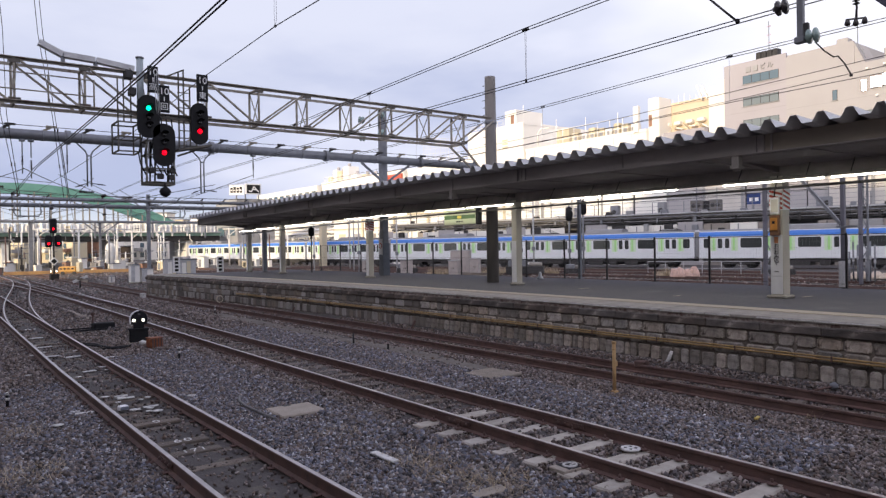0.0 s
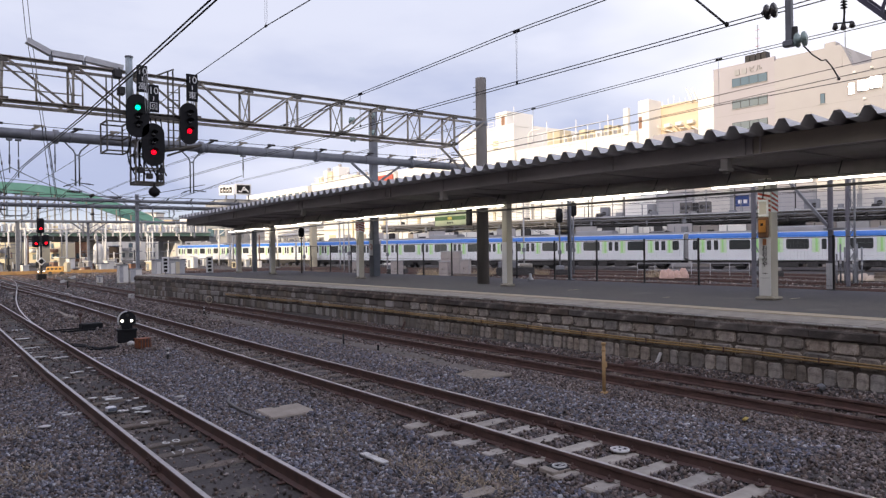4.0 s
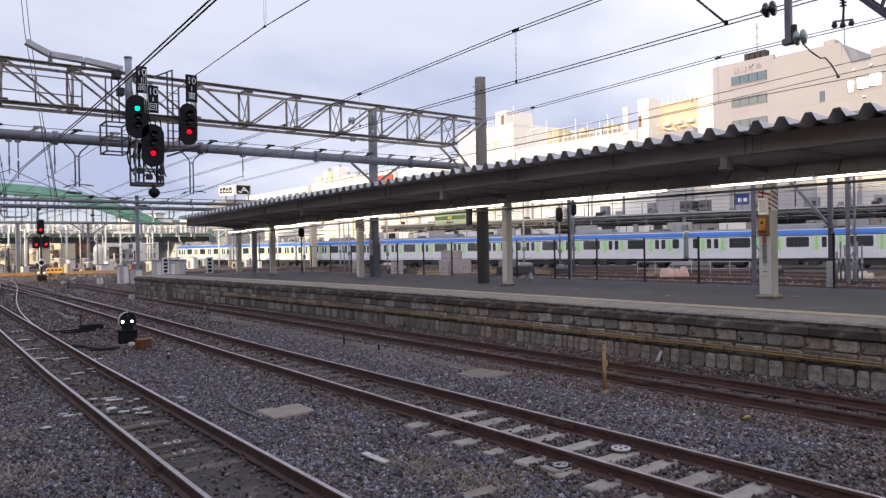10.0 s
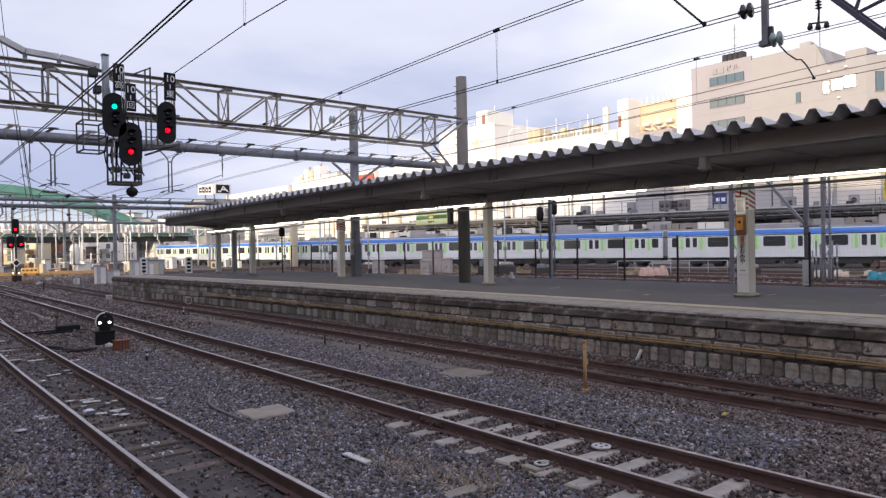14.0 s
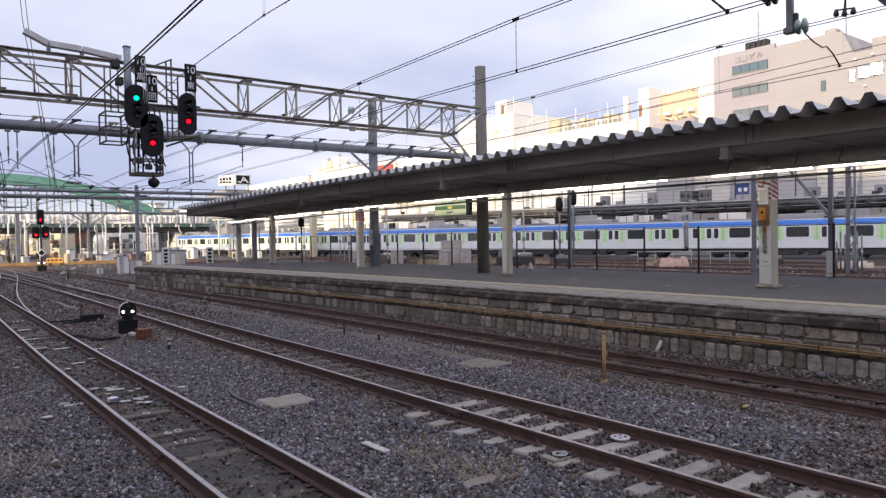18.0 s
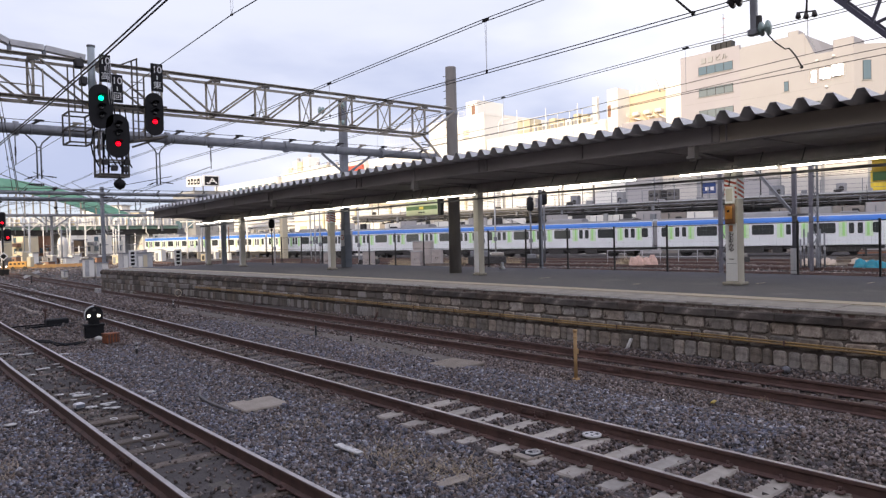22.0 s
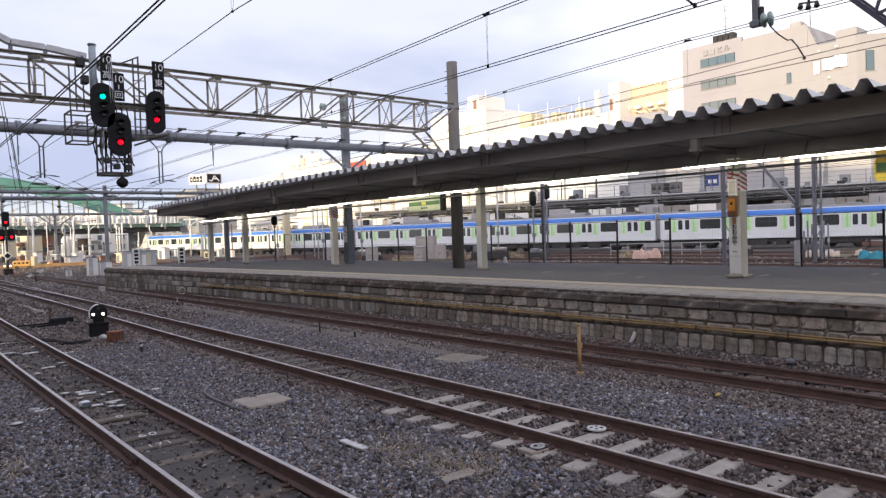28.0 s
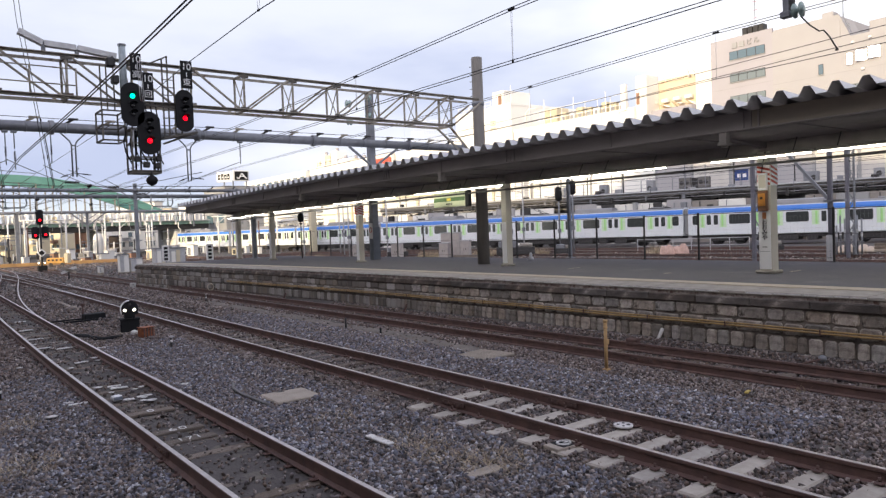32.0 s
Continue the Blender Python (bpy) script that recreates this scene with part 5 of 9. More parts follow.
def build_wires():
    a = catenary("pair of dark contact wires over the signalled track")
    for dx, dz in ((0.0, 0.0), (0.09, 0.03)):
        wire([(3.1 + dx, -6, 6.1 + dz), (3.1 + dx, 8.6, 5.77 + dz), (3.1 + dx, 11.9, 5.66 + dz), (3.1 + dx, 16.4, 5.54 + dz), (3.12 + dx, 26.0, 5.40 + dz), (3.3 + dx, 35, 5.05 + dz), (3.9 + dx, 75, 4.9 + dz)], 0.013, a, "contact_wire")
    b = catenary("dark carrier wire high over the second track")
    wire([(6.9, -8, 7.9), (6.9, 13.35, 7.89), (6.9, 15.6, 7.92), (6.9, 20.55, 7.77), (7.0, 28.4, 7.4), (7.2, 75, 6.9)], 0.012, b, "carrier_wire")
    part("wire_clip", Shape().box(6.87, 6.93, 15.57, 15.65, 7.89, 7.95, 0.02), DARK_STEEL, b)
    for e in (-0.06, 0.06):
        part("dropper", Shape().tube([(6.9, 15.62, 7.93), (6.9, 15.6 + e, 8.05), (6.9, 15.58 + e, 9.6)], 0.005, 5), OFFWHITE_STEEL, b)
    c = catenary("dark carrier and contact wires over the platform track")
    c.name = "platform_catenary"
    for dx, dz in ((0.0, 0.0), (0.0, 0.062)):
        wire([(10.3 + dx, -8, 7.27 + dz), (10.3 + dx, 8.56, 7.14 + dz), (10.3 + dx, 10.67, 7.13 + dz), (10.3 + dx, 17.0, 6.95 + dz), (10.3 + dx, 21.9, 6.79 + dz), (10.2 + dx, 35.7, 6.69 + dz), (10.1 + dx, 50.8, 6.27 + dz), (10.1 + dx, 112, 5.97 + dz)], 0.0095, c, "carrier_wire")
    for dx, dz in ((0.0, 0.0), (0.0, 0.06)):
        wire([(10.3 + dx, -8, 6.03 + dz), (10.3 + dx, 5.6, 6.04 + dz), (10.3 + dx, 14.4, 6.05 + dz), (10.25 + dx, 18.8, 5.97 + dz), (10.2 + dx, 28.4, 5.93 + dz), (10.1 + dx, 75, 5.6 + dz)], 0.009, c, "contact_wire")
    for y, z in ((10.67, 7.16), (17.0, 6.98), (21.9, 6.82)):
        clip(c, (10.3, y, z), 0.09)
        if y < 20:
            for e in (-0.02, 0.02):
                part("dropper", Shape().rod((10.3, y + e, z), (10.3, y + e * 0.3, 6.12), 0.0042, 5), OFFWHITE_STEEL, c)
            part("dropper_clip", Shape().box(10.28, 10.32, y - 0.025, y + 0.025, 6.05, 6.12, 0.01), BLACK, c)
    part("steady_arm", Shape().rod((10.3, 6.5, 6.65), (10.3, 5.96, 6.09), 0.018, 6), DARK_STEEL, c)
    clip(c, (10.3, 5.94, 6.08), 0.03)
    d = catenary("dark carrier and contact wires beyond the canopy")
    for dx, dz in ((0.0, 0.0), (0.0, 0.09)):
        wire([(23 + dx, -8, 9.16 + dz), (23 + dx, 8.6, 9.08 + dz), (23 + dx, 13.6, 9.11 + dz), (23 + dx, 22.8, 8.88 + dz), (23 + dx, 32.9, 8.71 + dz), (23 + dx, 45.4, 8.56 + dz), (23 + dx, 112, 7.96 + dz)], 0.0125, d, "carrier_wire")
    wire([(23, 3.0, 7.62), (23, 9.5, 7.56), (23, 13.6, 7.53), (23, 18.3, 7.40), (23, 45, 7.1)], 0.0125, d, "contact_wire")
    wire([(24, -2, 8.5), (24, 9.0, 8.3), (24, 19.1, 7.95), (24, 45, 7.6)], 0.0115, d, "contact_wire")
    wire([(24.3, -2, 8.2), (24.3, 9.1, 8.05), (24.3, 19.4, 7.7), (24.3, 45, 7.4)], 0.0115, d, "contact_wire")
    for y, z, low in ((13.6, 9.15, 7.55), (22.8, 8.92, 7.35), (32.9, 8.75, 7.2)):
        clip(d, (23.03, y, z), 0.12)
        part("dropper", Shape().rod((23, y, z), (23, y, low), 0.007, 6), OFFWHITE_STEEL, d)
    e = bpy.data.objects["signal_gantry"]
    for x0, x1, x2 in ((3.04, 3.39, 3.65), (3.17, 3.46, 3.77), (2.0, 2.05, 2.46), (2.14, 2.2, 2.5)):
        wire([(x0 - 0.1, 24, 10.5), (x0, 24, 9.2), (x1, 24, 6.72), (x2, 24, 4.32)], 0.010, e, "feeder_cable")
        for u, z in ((0.2, 6.3), (0.62, 5.2)):
            part("cable_insulator", insulator((x1 + (x2 - x1) * u, 24, z), 0.03, 4), DARK_PORCELAIN, e)
    f = catenary("thin dark catenary wires down the line")
    f.name = "platform_catenary"
    for p, q, z0, z1 in (((3.0, 20.0), (9.8, 60), 5.4, 4.9), ((5.3, 28.4), (9.5, 75), 5.35, 5.6), ((9.82, 28.4), (4.0, 75), 5.3, 5.3), ((11.4, 28.4), (16.5, 75), 5.75, 5.9), ((3.1, 28.4), (-4, 75), 5.6, 5.4), ((-2, 28.4), (8, 75), 5.9, 5.9)):
        wire([(p[0], p[1], z0), (q[0], q[1], z1)], 0.014, f, "wire", 0.12, 6)
    for k, (x, y, z) in enumerate(((1.6, 30.0, 5.6), (2.4, 34.0, 5.4), (3.9, 40.0, 5.6), (5.6, 33.0, 5.2), (7.2, 36.0, 5.3), (8.8, 40.0, 5.5), (6.4, 46.0, 5.2), (4.8, 52.0, 5.4), (9.6, 48.0, 5.0), (11.2, 44.0, 5.4))):
        part("section_insulator", insulator((x, y, z), 0.07, 9, "x" if k % 2 else "y"), DARK_PORCELAIN, f)
        wire([(x - 2.5, y - 4, z + 0.5), (x, y, z), (x + 3.5, y + 7, z + 0.3)], 0.014, f, "span_wire", 0.05, 4)
    g = catenary("thin dark catenary wires over the far tracks")
    for x, z in ((36, 8.9), (40, 9.5), (43, 8.6), (44, 7.3), (47, 9.0), (50, 8.2), (51, 9.6), (53, 7.4), (58, 8.8), (60, 7.6), (66, 9.9), (72, 9.3), (73, 8.4), (73, 10.2), (74, 11.2)):
        wire([(x + 3, 0, z), (x, 60, z - 0.6), (x - 12, 120, z - 1.0)], 0.02, g, "wire", 0.3, 6)


build_wires()


LATTICE = surface("dark_violet_lattice_paint", (0.10, 0.095, 0.14), (0.06, 0.057, 0.085), 2.0, 0.6)


def build_near_support():
    """A cantilever post with insulators that hangs in from above, near the camera."""
    s = thing("catenary_support", "grey hanging tube with porcelain insulators and a bent steady arm", "catenary support")
    x = 9.0
    part("drop_tube", Shape().box(x - 0.035, x + 0.035, 4.30, 4.38, 5.2, 7.6, 0.01), STEEL, s)
    part("tube_foot", Shape().box(x - 0.05, x + 0.05, 4.28, 4.41, 5.14, 5.22, 0.01), STEEL, s)
    part("bracket", Shape().box(x - 0.03, x + 0.03, 4.24, 4.30, 5.2, 5.38, 0.01), DARK_STEEL, s)
    part("insulator", insulator((x, 4.12, 5.2), 0.095, 2, "y"), PORCELAIN, s, "pale green porcelain insulator")
    part("steady_arm", Shape().tube([(x, 4.17, 5.12), (x, 4.06, 4.98), (x, 3.95, 4.88), (x, 3.9, 4.88), (x, 3.83, 4.78), (x, 3.75, 4.62)], 0.009, 6), DARK_STEEL, s, "thin bent steady arm")
    part("arm_clip", Shape().box(x - 0.015, x + 0.015, 3.735, 3.772, 4.60, 4.63, 0.008), DARK_STEEL, s)
    part("upper_insulator", insulator((x, 4.50, 5.66), 0.1, 2, "y"), DARK_PORCELAIN, s)
    part("yoke", Shape().bar((x, 3.585, 5.262), (x, 3.80, 5.292), 0.022, 0.016), DARK_STEEL, s)
    for y, z in ((3.787, 5.237), (3.693, 5.212), (3.595, 5.213)):
        part("bell_insulator", Shape().lathe((x, y, z), [(0.014, 0.06), (0.022, 0.045), (0.034, 0.0), (0.026, -0.018), (0.009, -0.025)], 10), DARK_PORCELAIN, s)
    part("yoke_stem", Shape().tube([(x, 3.69, 5.28), (x, 3.68, 5.40), (x, 3.69, 5.95)], 0.012, 6), DARK_STEEL, s)
    part("yoke_insulator", insulator((x, 3.685, 5.44), 0.04, 4), DARK_PORCELAIN, s)
    g = thing("near_lattice_beam", "dark blue-grey lattice beam of a gantry overhead", "gantry", "catenary gantries")
    a, b = Vector((9.0, 3.60, 5.60)), Vector((9.0, 2.2, 4.11))
    d = b - a
    for off in (Vector((0, 0, 0)), Vector((0, -0.32, 0.30)), Vector((0.5, 0, 0)), Vector((0.5, -0.32, 0.30))):
        part("chord", Shape().angle(a - d * 2 + off, b + d + off, 0.07, 0.014, (0, 0, 1)), LATTICE, g)
    for k in range(36):
        p = a - d * 2 + d * (4 * k / 36)
        q = p + d * (1 / 9)
        o = Vector((0, -0.32, 0.30))
        part("lattice_bar", Shape().bar(p + (o if k % 2 else Vector()), q + (Vector() if k % 2 else o), 0.035, 0.03), LATTICE, g)
    return s


build_near_support()

# ---- the commuter train at the far platform ----
TRAIN_WHITE = surface("train_white", (0.77, 0.79, 0.83), (0.71, 0.735, 0.78), 0.6, 0.35, bump=0.0)
TRAIN_BLUE = surface("train_blue", (0.06, 0.23, 0.74), (0.055, 0.20, 0.66), 0.6, 0.35, bump=0.0)
TRAIN_GREEN = surface("train_green", (0.42, 0.78, 0.30), (0.39, 0.73, 0.28), 0.6, 0.4, bump=0.0)
TRAIN_ROOF = surface("train_roof", (0.30, 0.30, 0.32), (0.22, 0.22, 0.235), 0.8, 0.7, bump=0.05)
TRAIN_GLASS = glass("train_glass", (0.045, 0.05, 0.052), 0.12)
TRAIN_DARK = surface("train_underframe", (0.055, 0.052, 0.055), (0.035, 0.033, 0.035), 2.0, 0.8)
DOORS = (-7.44, -2.48, 2.48, 7.44)


def car_body():
    """A hollow-sided box with a curved roof, 19.5 m long; x along the car, the lit side at -y."""
    prof = [(-1.4, 1.0), (-1.4, 3.28), (-1.36, 3.46), (-1.2, 3.62), (-0.8, 3.74), (0, 3.78), (0.8, 3.74), (1.2, 3.62), (1.36, 3.46), (1.4, 3.28), (1.4, 1.0), (1.3, 0.94), (-1.3, 0.94)]
    n = len(prof)
    v = [(x, a, b) for x in (-9.75, 9.75) for a, b in prof]
    f = [(i, n + i, n + (i + 1) % n, (i + 1) % n) for i in range(n)] + [tuple(range(n)), tuple(range(2 * n - 1, n - 1, -1))]
    return Shape().add(v, f)


def make_car(cab=0, pantograph=False):
    c = thing("train_car", "white commuter train car with blue band and green door edges", "train car", "cars of the standing train")
    part("body", CAR_MESH["body"], None, c)
    part("roof_band", CAR_MESH["band"], None, c, "blue band under the roof edge")
    part("roof", CAR_MESH["roof"], None, c)
    for x in DOORS:
        d = part("door", CAR_MESH["door"], None, c, at=pose(x, 0, 0))
        for e in (-1, 1):
            part("door_window", CAR_MESH["door_window"], None, d, at=pose(e * 0.33, 0, 0))
            part("green_edge", CAR_MESH["green"], None, c, at=pose(x + e * 0.93, 0, 0))
            part("pale_green_edge", CAR_MESH["pale_green"], None, c, "pale fading green edge", at=pose(x + e * 0.99, 0, 0))
    for x, w in ((-4.96, 1.0), (0.0, 1.0), (4.96, 1.0), (-9.0, 0.42), (9.0, 0.42)):
        part("window", CAR_MESH["window"] if w == 1.0 else CAR_MESH["end_window"], None, c, at=pose(x, 0, 0))
    for x in (-6.2, 6.2):
        b = part("bogie", CAR_MESH["bogie"], None, c, at=pose(x, 0, 0))
        for e in (-1.05, 1.05):
            for side in (-0.6, 0.6):
                part("wheel", CAR_MESH["wheel"], None, b, at=pose(e, side, 0))
    for x, w in ((-3.2, 1.4), (-1.2, 0.9), (0.8, 1.7), (3.2, 1.1)):
        part("equipment_box", Shape().box(x - w / 2, x + w / 2, -1.25, 1.25, 0.34, 0.93, 0.05), TRAIN_DARK, c)
    part("underframe", CAR_MESH["underframe"], None, c)
    part("air_conditioner", CAR_MESH["aircon"], None, c)
    part("roof_vent", Shape().box(-7.6, -6.2, -0.6, 0.6, 3.74, 3.95, 0.06), TRAIN_ROOF, c)
    if pantograph:
        for x in (-7.0, 7.0):
            s = Shape().tube([(x - 0.9, -0.5, 3.85), (x + 0.4, -0.4, 4.35), (x - 0.3, -0.4, 4.8)], 0.03, 5).tube([(x - 0.9, 0.5, 3.85), (x + 0.4, 0.4, 4.35), (x - 0.3, 0.4, 4.8)], 0.03, 5)
            s.bar((x - 0.3, -0.9, 4.82), (x - 0.3, 0.9, 4.82), 0.06, 0.05).box(x - 1.0, x + 1.0, -0.6, 0.6, 3.8, 3.88)
            part("pantograph", s, DARK_STEEL, c)
    if cab:
        e = 9.75 * cab
        part("cab_front", Shape().box(min(e, e + 0.12 * cab), max(e, e + 0.12 * cab), -1.34, 1.34, 0.98, 3.6, 0.05), TRAIN_WHITE, c)
        part("cab_window", Shape().box(min(e, e + 0.14 * cab), max(e, e + 0.14 * cab), -1.15, 1.15, 1.95, 3.2, 0.03), TRAIN_GLASS, c)
    return c


def rounded_plate(s, half, z0, z1, r, y0, y1):
    """An upright plate with rounded corners, its face towards +y."""
    ring = []
    for cx, cz, a0 in ((half - r, z1 - r, 0), (r - half, z1 - r, 90), (r - half, z0 + r, 180), (half - r, z0 + r, 270)):
        for a in (0, 30, 60, 90):
            t = math.radians(a0 + a)
            ring.append((cx + r * math.cos(t), cz + r * math.sin(t)))
    n = len(ring)
    s.add([(x, y, z) for y in (y1, y0) for x, z in ring], [tuple(reversed(range(n))), tuple(range(n, 2 * n))] + [(i, (i + 1) % n, n + (i + 1) % n, n + i) for i in range(n)])


def train_meshes():
    m = {"body": car_body().data("car_body", TRAIN_WHITE)}
    s = Shape()
    s.add([(x, 1.404, z) for x in (-9.74, 9.74) for z in (3.10, 3.28)] + [(x, 1.366, 3.465) for x in (-9.74, 9.74)] + [(x, 1.30, 3.54) for x in (-9.74, 9.74)],
          [(0, 1, 3, 2), (1, 4, 5, 3), (4, 6, 7, 5)])
    m["band"] = s.data("roof_band", TRAIN_BLUE)
    s = Shape()
    pr = [(-1.25, 3.60), (-0.8, 3.75), (0, 3.79), (0.8, 3.75), (1.25, 3.60)]
    s.add([(x, a, b + 0.004) for x in (-9.74, 9.74) for a, b in pr], [(i, i + 5, i + 6, i + 1) for i in range(4)])
    m["roof"] = s.data("car_roof", TRAIN_ROOF)
    s = Shape()
    for x in (-0.335, 0.335):
        s.box(x - 0.325, x + 0.325, 1.365, 1.405, 1.06, 3.02, 0.006)
    m["door"] = s.data("door", TRAIN_WHITE)
    s = Shape()
    rounded_plate(s, 0.20, 1.97, 2.90, 0.09, 1.401, 1.413)
    m["door_window"] = s.data("door_window", TRAIN_GLASS)
    s = Shape()
    s.box(-0.09, 0.09, 1.402, 1.408, 1.76, 2.94)
    m["green"] = s.data("green_edge", TRAIN_GREEN)
    m["pale_green"] = Shape().box(-0.3, 0.3, 1.3965, 1.4035, 1.70, 3.0).data("pale_green_edge", surface("train_pale_green", (0.64, 0.80, 0.58), (0.60, 0.77, 0.54), 0.6, 0.4, bump=0.0))
    m["underframe"] = Shape().box(-9.5, 9.5, -1.15, 1.15, 0.62, 0.93, 0.04).data("underframe", TRAIN_DARK)
    for key, w in (("window", 0.94), ("end_window", 0.32)):
        s = Shape()
        rounded_plate(s, w, 2.0, 2.92, 0.13, 1.392, 1.409)
        m[key] = s.data(key, TRAIN_GLASS)
    m["bogie"] = Shape().box(-1.5, 1.5, -1.15, -0.95, 0.36, 0.72, 0.06).box(-1.5, 1.5, 0.95, 1.15, 0.36, 0.72, 0.06).box(-0.3, 0.3, -1.2, 1.2, 0.42, 0.9, 0.05).data("bogie", TRAIN_DARK)
    s = Shape()
    s.rod((0, -0.06, 0.43), (0, 0.06, 0.43), 0.43, 20)
    m["wheel"] = s.data("wheel", TRAIN_DARK)
    s = Shape()
    v, n = [], 7
    for x in (-2.1, 2.1):
        v += [(x, 0.95 * math.cos(math.pi * k / (n - 1)), 3.72 + 0.42 * math.sin(math.pi * k / (n - 1)) ** 0.5) for k in range(n)]
    s.add(v, [(k, k + 1, n + k + 1, n + k) for k in range(n - 1)] + [tuple(range(n - 1, -1, -1)), tuple(range(n, 2 * n))])
    m["aircon"] = s.data("air_conditioner", TRAIN_ROOF)
    return m


CAR_MESH = train_meshes()
TRAIN_JOINTS = [(68.63, 21.39), (62.95, 40.56), (57.27, 59.74), (51.59, 78.92), (49.36, 98.80), (46.68, 118.62), (43.66, 138.39)]


def build_train():
    rail = thing("railway_track_train", "railway track under the standing train", "railway track", "tracks of the yard", "structure")
    line = [Vector((*p, 0.02)) for p in TRAIN_JOINTS]
    line = [line[0] * 2 - line[1]] + line + [line[-1] * 2 - line[-2]]
    rail_pair(rail, line, RAIL_SIDE, RAIL_TOP)
    for i, (a, b) in enumerate(zip(TRAIN_JOINTS, TRAIN_JOINTS[1:])):
        a, b = Vector((*a, 0.0)), Vector((*b, 0.0))
        d = (b - a).normalized()
        car = make_car(-1 if i == 0 else (1 if i == len(TRAIN_JOINTS) - 2 else 0), i in (1, 3))
        mid = (a + b) / 2
        ang = math.degrees(math.atan2(-d.y, -d.x))
        car.matrix_basis = pose(mid.x, mid.y, 0.02, 0, 0, ang + 180)
        if i:
            g = solid("gangway", Shape().box(-0.28, 0.28, -1.15, 1.15, 1.05, 3.62, 0.12), TRAIN_ROOF, "grey folding gangway between train cars", "gangway", "gangways of the train", at=pose(a.x, a.y, 0.02, 0, 0, ang))
            g["label"] = "grey folding gangway between two train cars"


build_train()

# ---- the town behind the yard ----
PINK = surface("pinkish_render", (0.395, 0.375, 0.41), (0.36, 0.34, 0.375), 0.15, 0.85, bump=0.05)
BEIGE = surface("beige_render", (0.40, 0.385, 0.40), (0.365, 0.35, 0.365), 0.15, 0.85, bump=0.05)
OFFWHITE = surface("white_render", (0.83, 0.81, 0.78), (0.76, 0.74, 0.71), 0.12, 0.85, bump=0.05)
ORANGE_WALL = surface("orange_render", (0.68, 0.56, 0.43), (0.60, 0.49, 0.37), 0.2, 0.85, bump=0.05)
GREY_WALL = surface("grey_cladding", (0.36, 0.36, 0.37), (0.28, 0.28, 0.29), 0.2, 0.8, bump=0.05)
BROWN_WALL = surface("brown_brick_wall", (0.33, 0.19, 0.13), (0.25, 0.14, 0.10), 0.3, 0.85, bump=0.1)
CREAM_WALL = surface("cream_wall", (0.66, 0.58, 0.42), (0.56, 0.49, 0.36), 0.2, 0.85, bump=0.05)
TOWN_GLASS = glass("town_glass", (0.10, 0.15, 0.19), 0.05)
CURTAIN = glass("curtained_glass", (0.17, 0.20, 0.21), 0.1)
DULL_BEIGE = surface("dull_beige_cladding", (0.30, 0.27, 0.25), (0.24, 0.215, 0.20), 0.3, 0.85, bump=0.05)
DARK_GREY_SHADE = surface("dark_grey_and_shade", (0.155, 0.145, 0.14), (0.11, 0.104, 0.10), 0.3, 0.85, bump=0.05)
PALE_PANEL = surface("pale_cladding_panel", (0.60, 0.57, 0.54), (0.50, 0.47, 0.445), 0.4, 0.8, bump=0.05)
WALLS = (OFFWHITE, CREAM_WALL, GREY_WALL, BROWN_WALL, BEIGE, PINK)


def window(house, x, y0, y1, z0, z1, panes=1, glassy=None, face="x"):
    """A recessed window in a wall that looks towards -x (or -y), with frame, sill and panes."""
    def put(a0, a1, b0, b1, c0, c1):
        return (a0, a1, b0, b1, c0, c1) if face == "x" else (b0, b1, a0, a1, c0, c1)
    w = part("window", Shape().box(*put(x - 0.05, x - 0.01, y0, y1, z0, z1)), DARK_STEEL, house)
    n = panes
    for k in range(n):
        a, b = y0 + (y1 - y0) * k / n, y0 + (y1 - y0) * (k + 1) / n
        part("pane", Shape().box(*put(x - 0.075, x - 0.052, a + 0.05, b - 0.05, z0 + 0.05, z1 - 0.05)), glassy or TOWN_GLASS, w)
    part("sill", Shape().box(*put(x - 0.14, x - 0.01, y0 - 0.1, y1 + 0.1, z0 - 0.1, z0 - 0.01)), GREY_WALL, w)
    return w


def house(name, label, x0, x1, y0, y1, h, wall, rows=0, cols=0, group="buildings behind the yard", z0=0.0, parapet=0.5, win=0.6, seed=0):
    """A flat-roofed block with a parapet and rows of windows towards the yard (-x) and towards -y."""
    r = random.Random(seed + int(y0 * 7))
    b = thing(name, label, "building", group)
    part("wall", Shape().box(x0, x1, y0, y1, z0, h), wall, b)
    for e in ((x0 - 0.1, x0 + 0.2, y0 - 0.1, y1 + 0.1), (x1 - 0.2, x1 + 0.1, y0 - 0.1, y1 + 0.1), (x0 + 0.2, x1 - 0.2, y0 - 0.1, y0 + 0.2), (x0 + 0.2, x1 - 0.2, y1 - 0.2, y1 + 0.1)):
        part("parapet", Shape().box(e[0], e[1], e[2], e[3], h, h + parapet), wall, b)
    if rows:
        fh = (h - z0) / rows
        cw = (y1 - y0) / cols
        for i in range(rows):
            for j in range(cols):
                z, y = z0 + i * fh + fh * 0.32, y0 + (j + 0.5 - win / 2) * cw
                window(b, x0, y, y + cw * win, z, z + fh * 0.42, 2, r.choice((TOWN_GLASS, CURTAIN)))
    return b


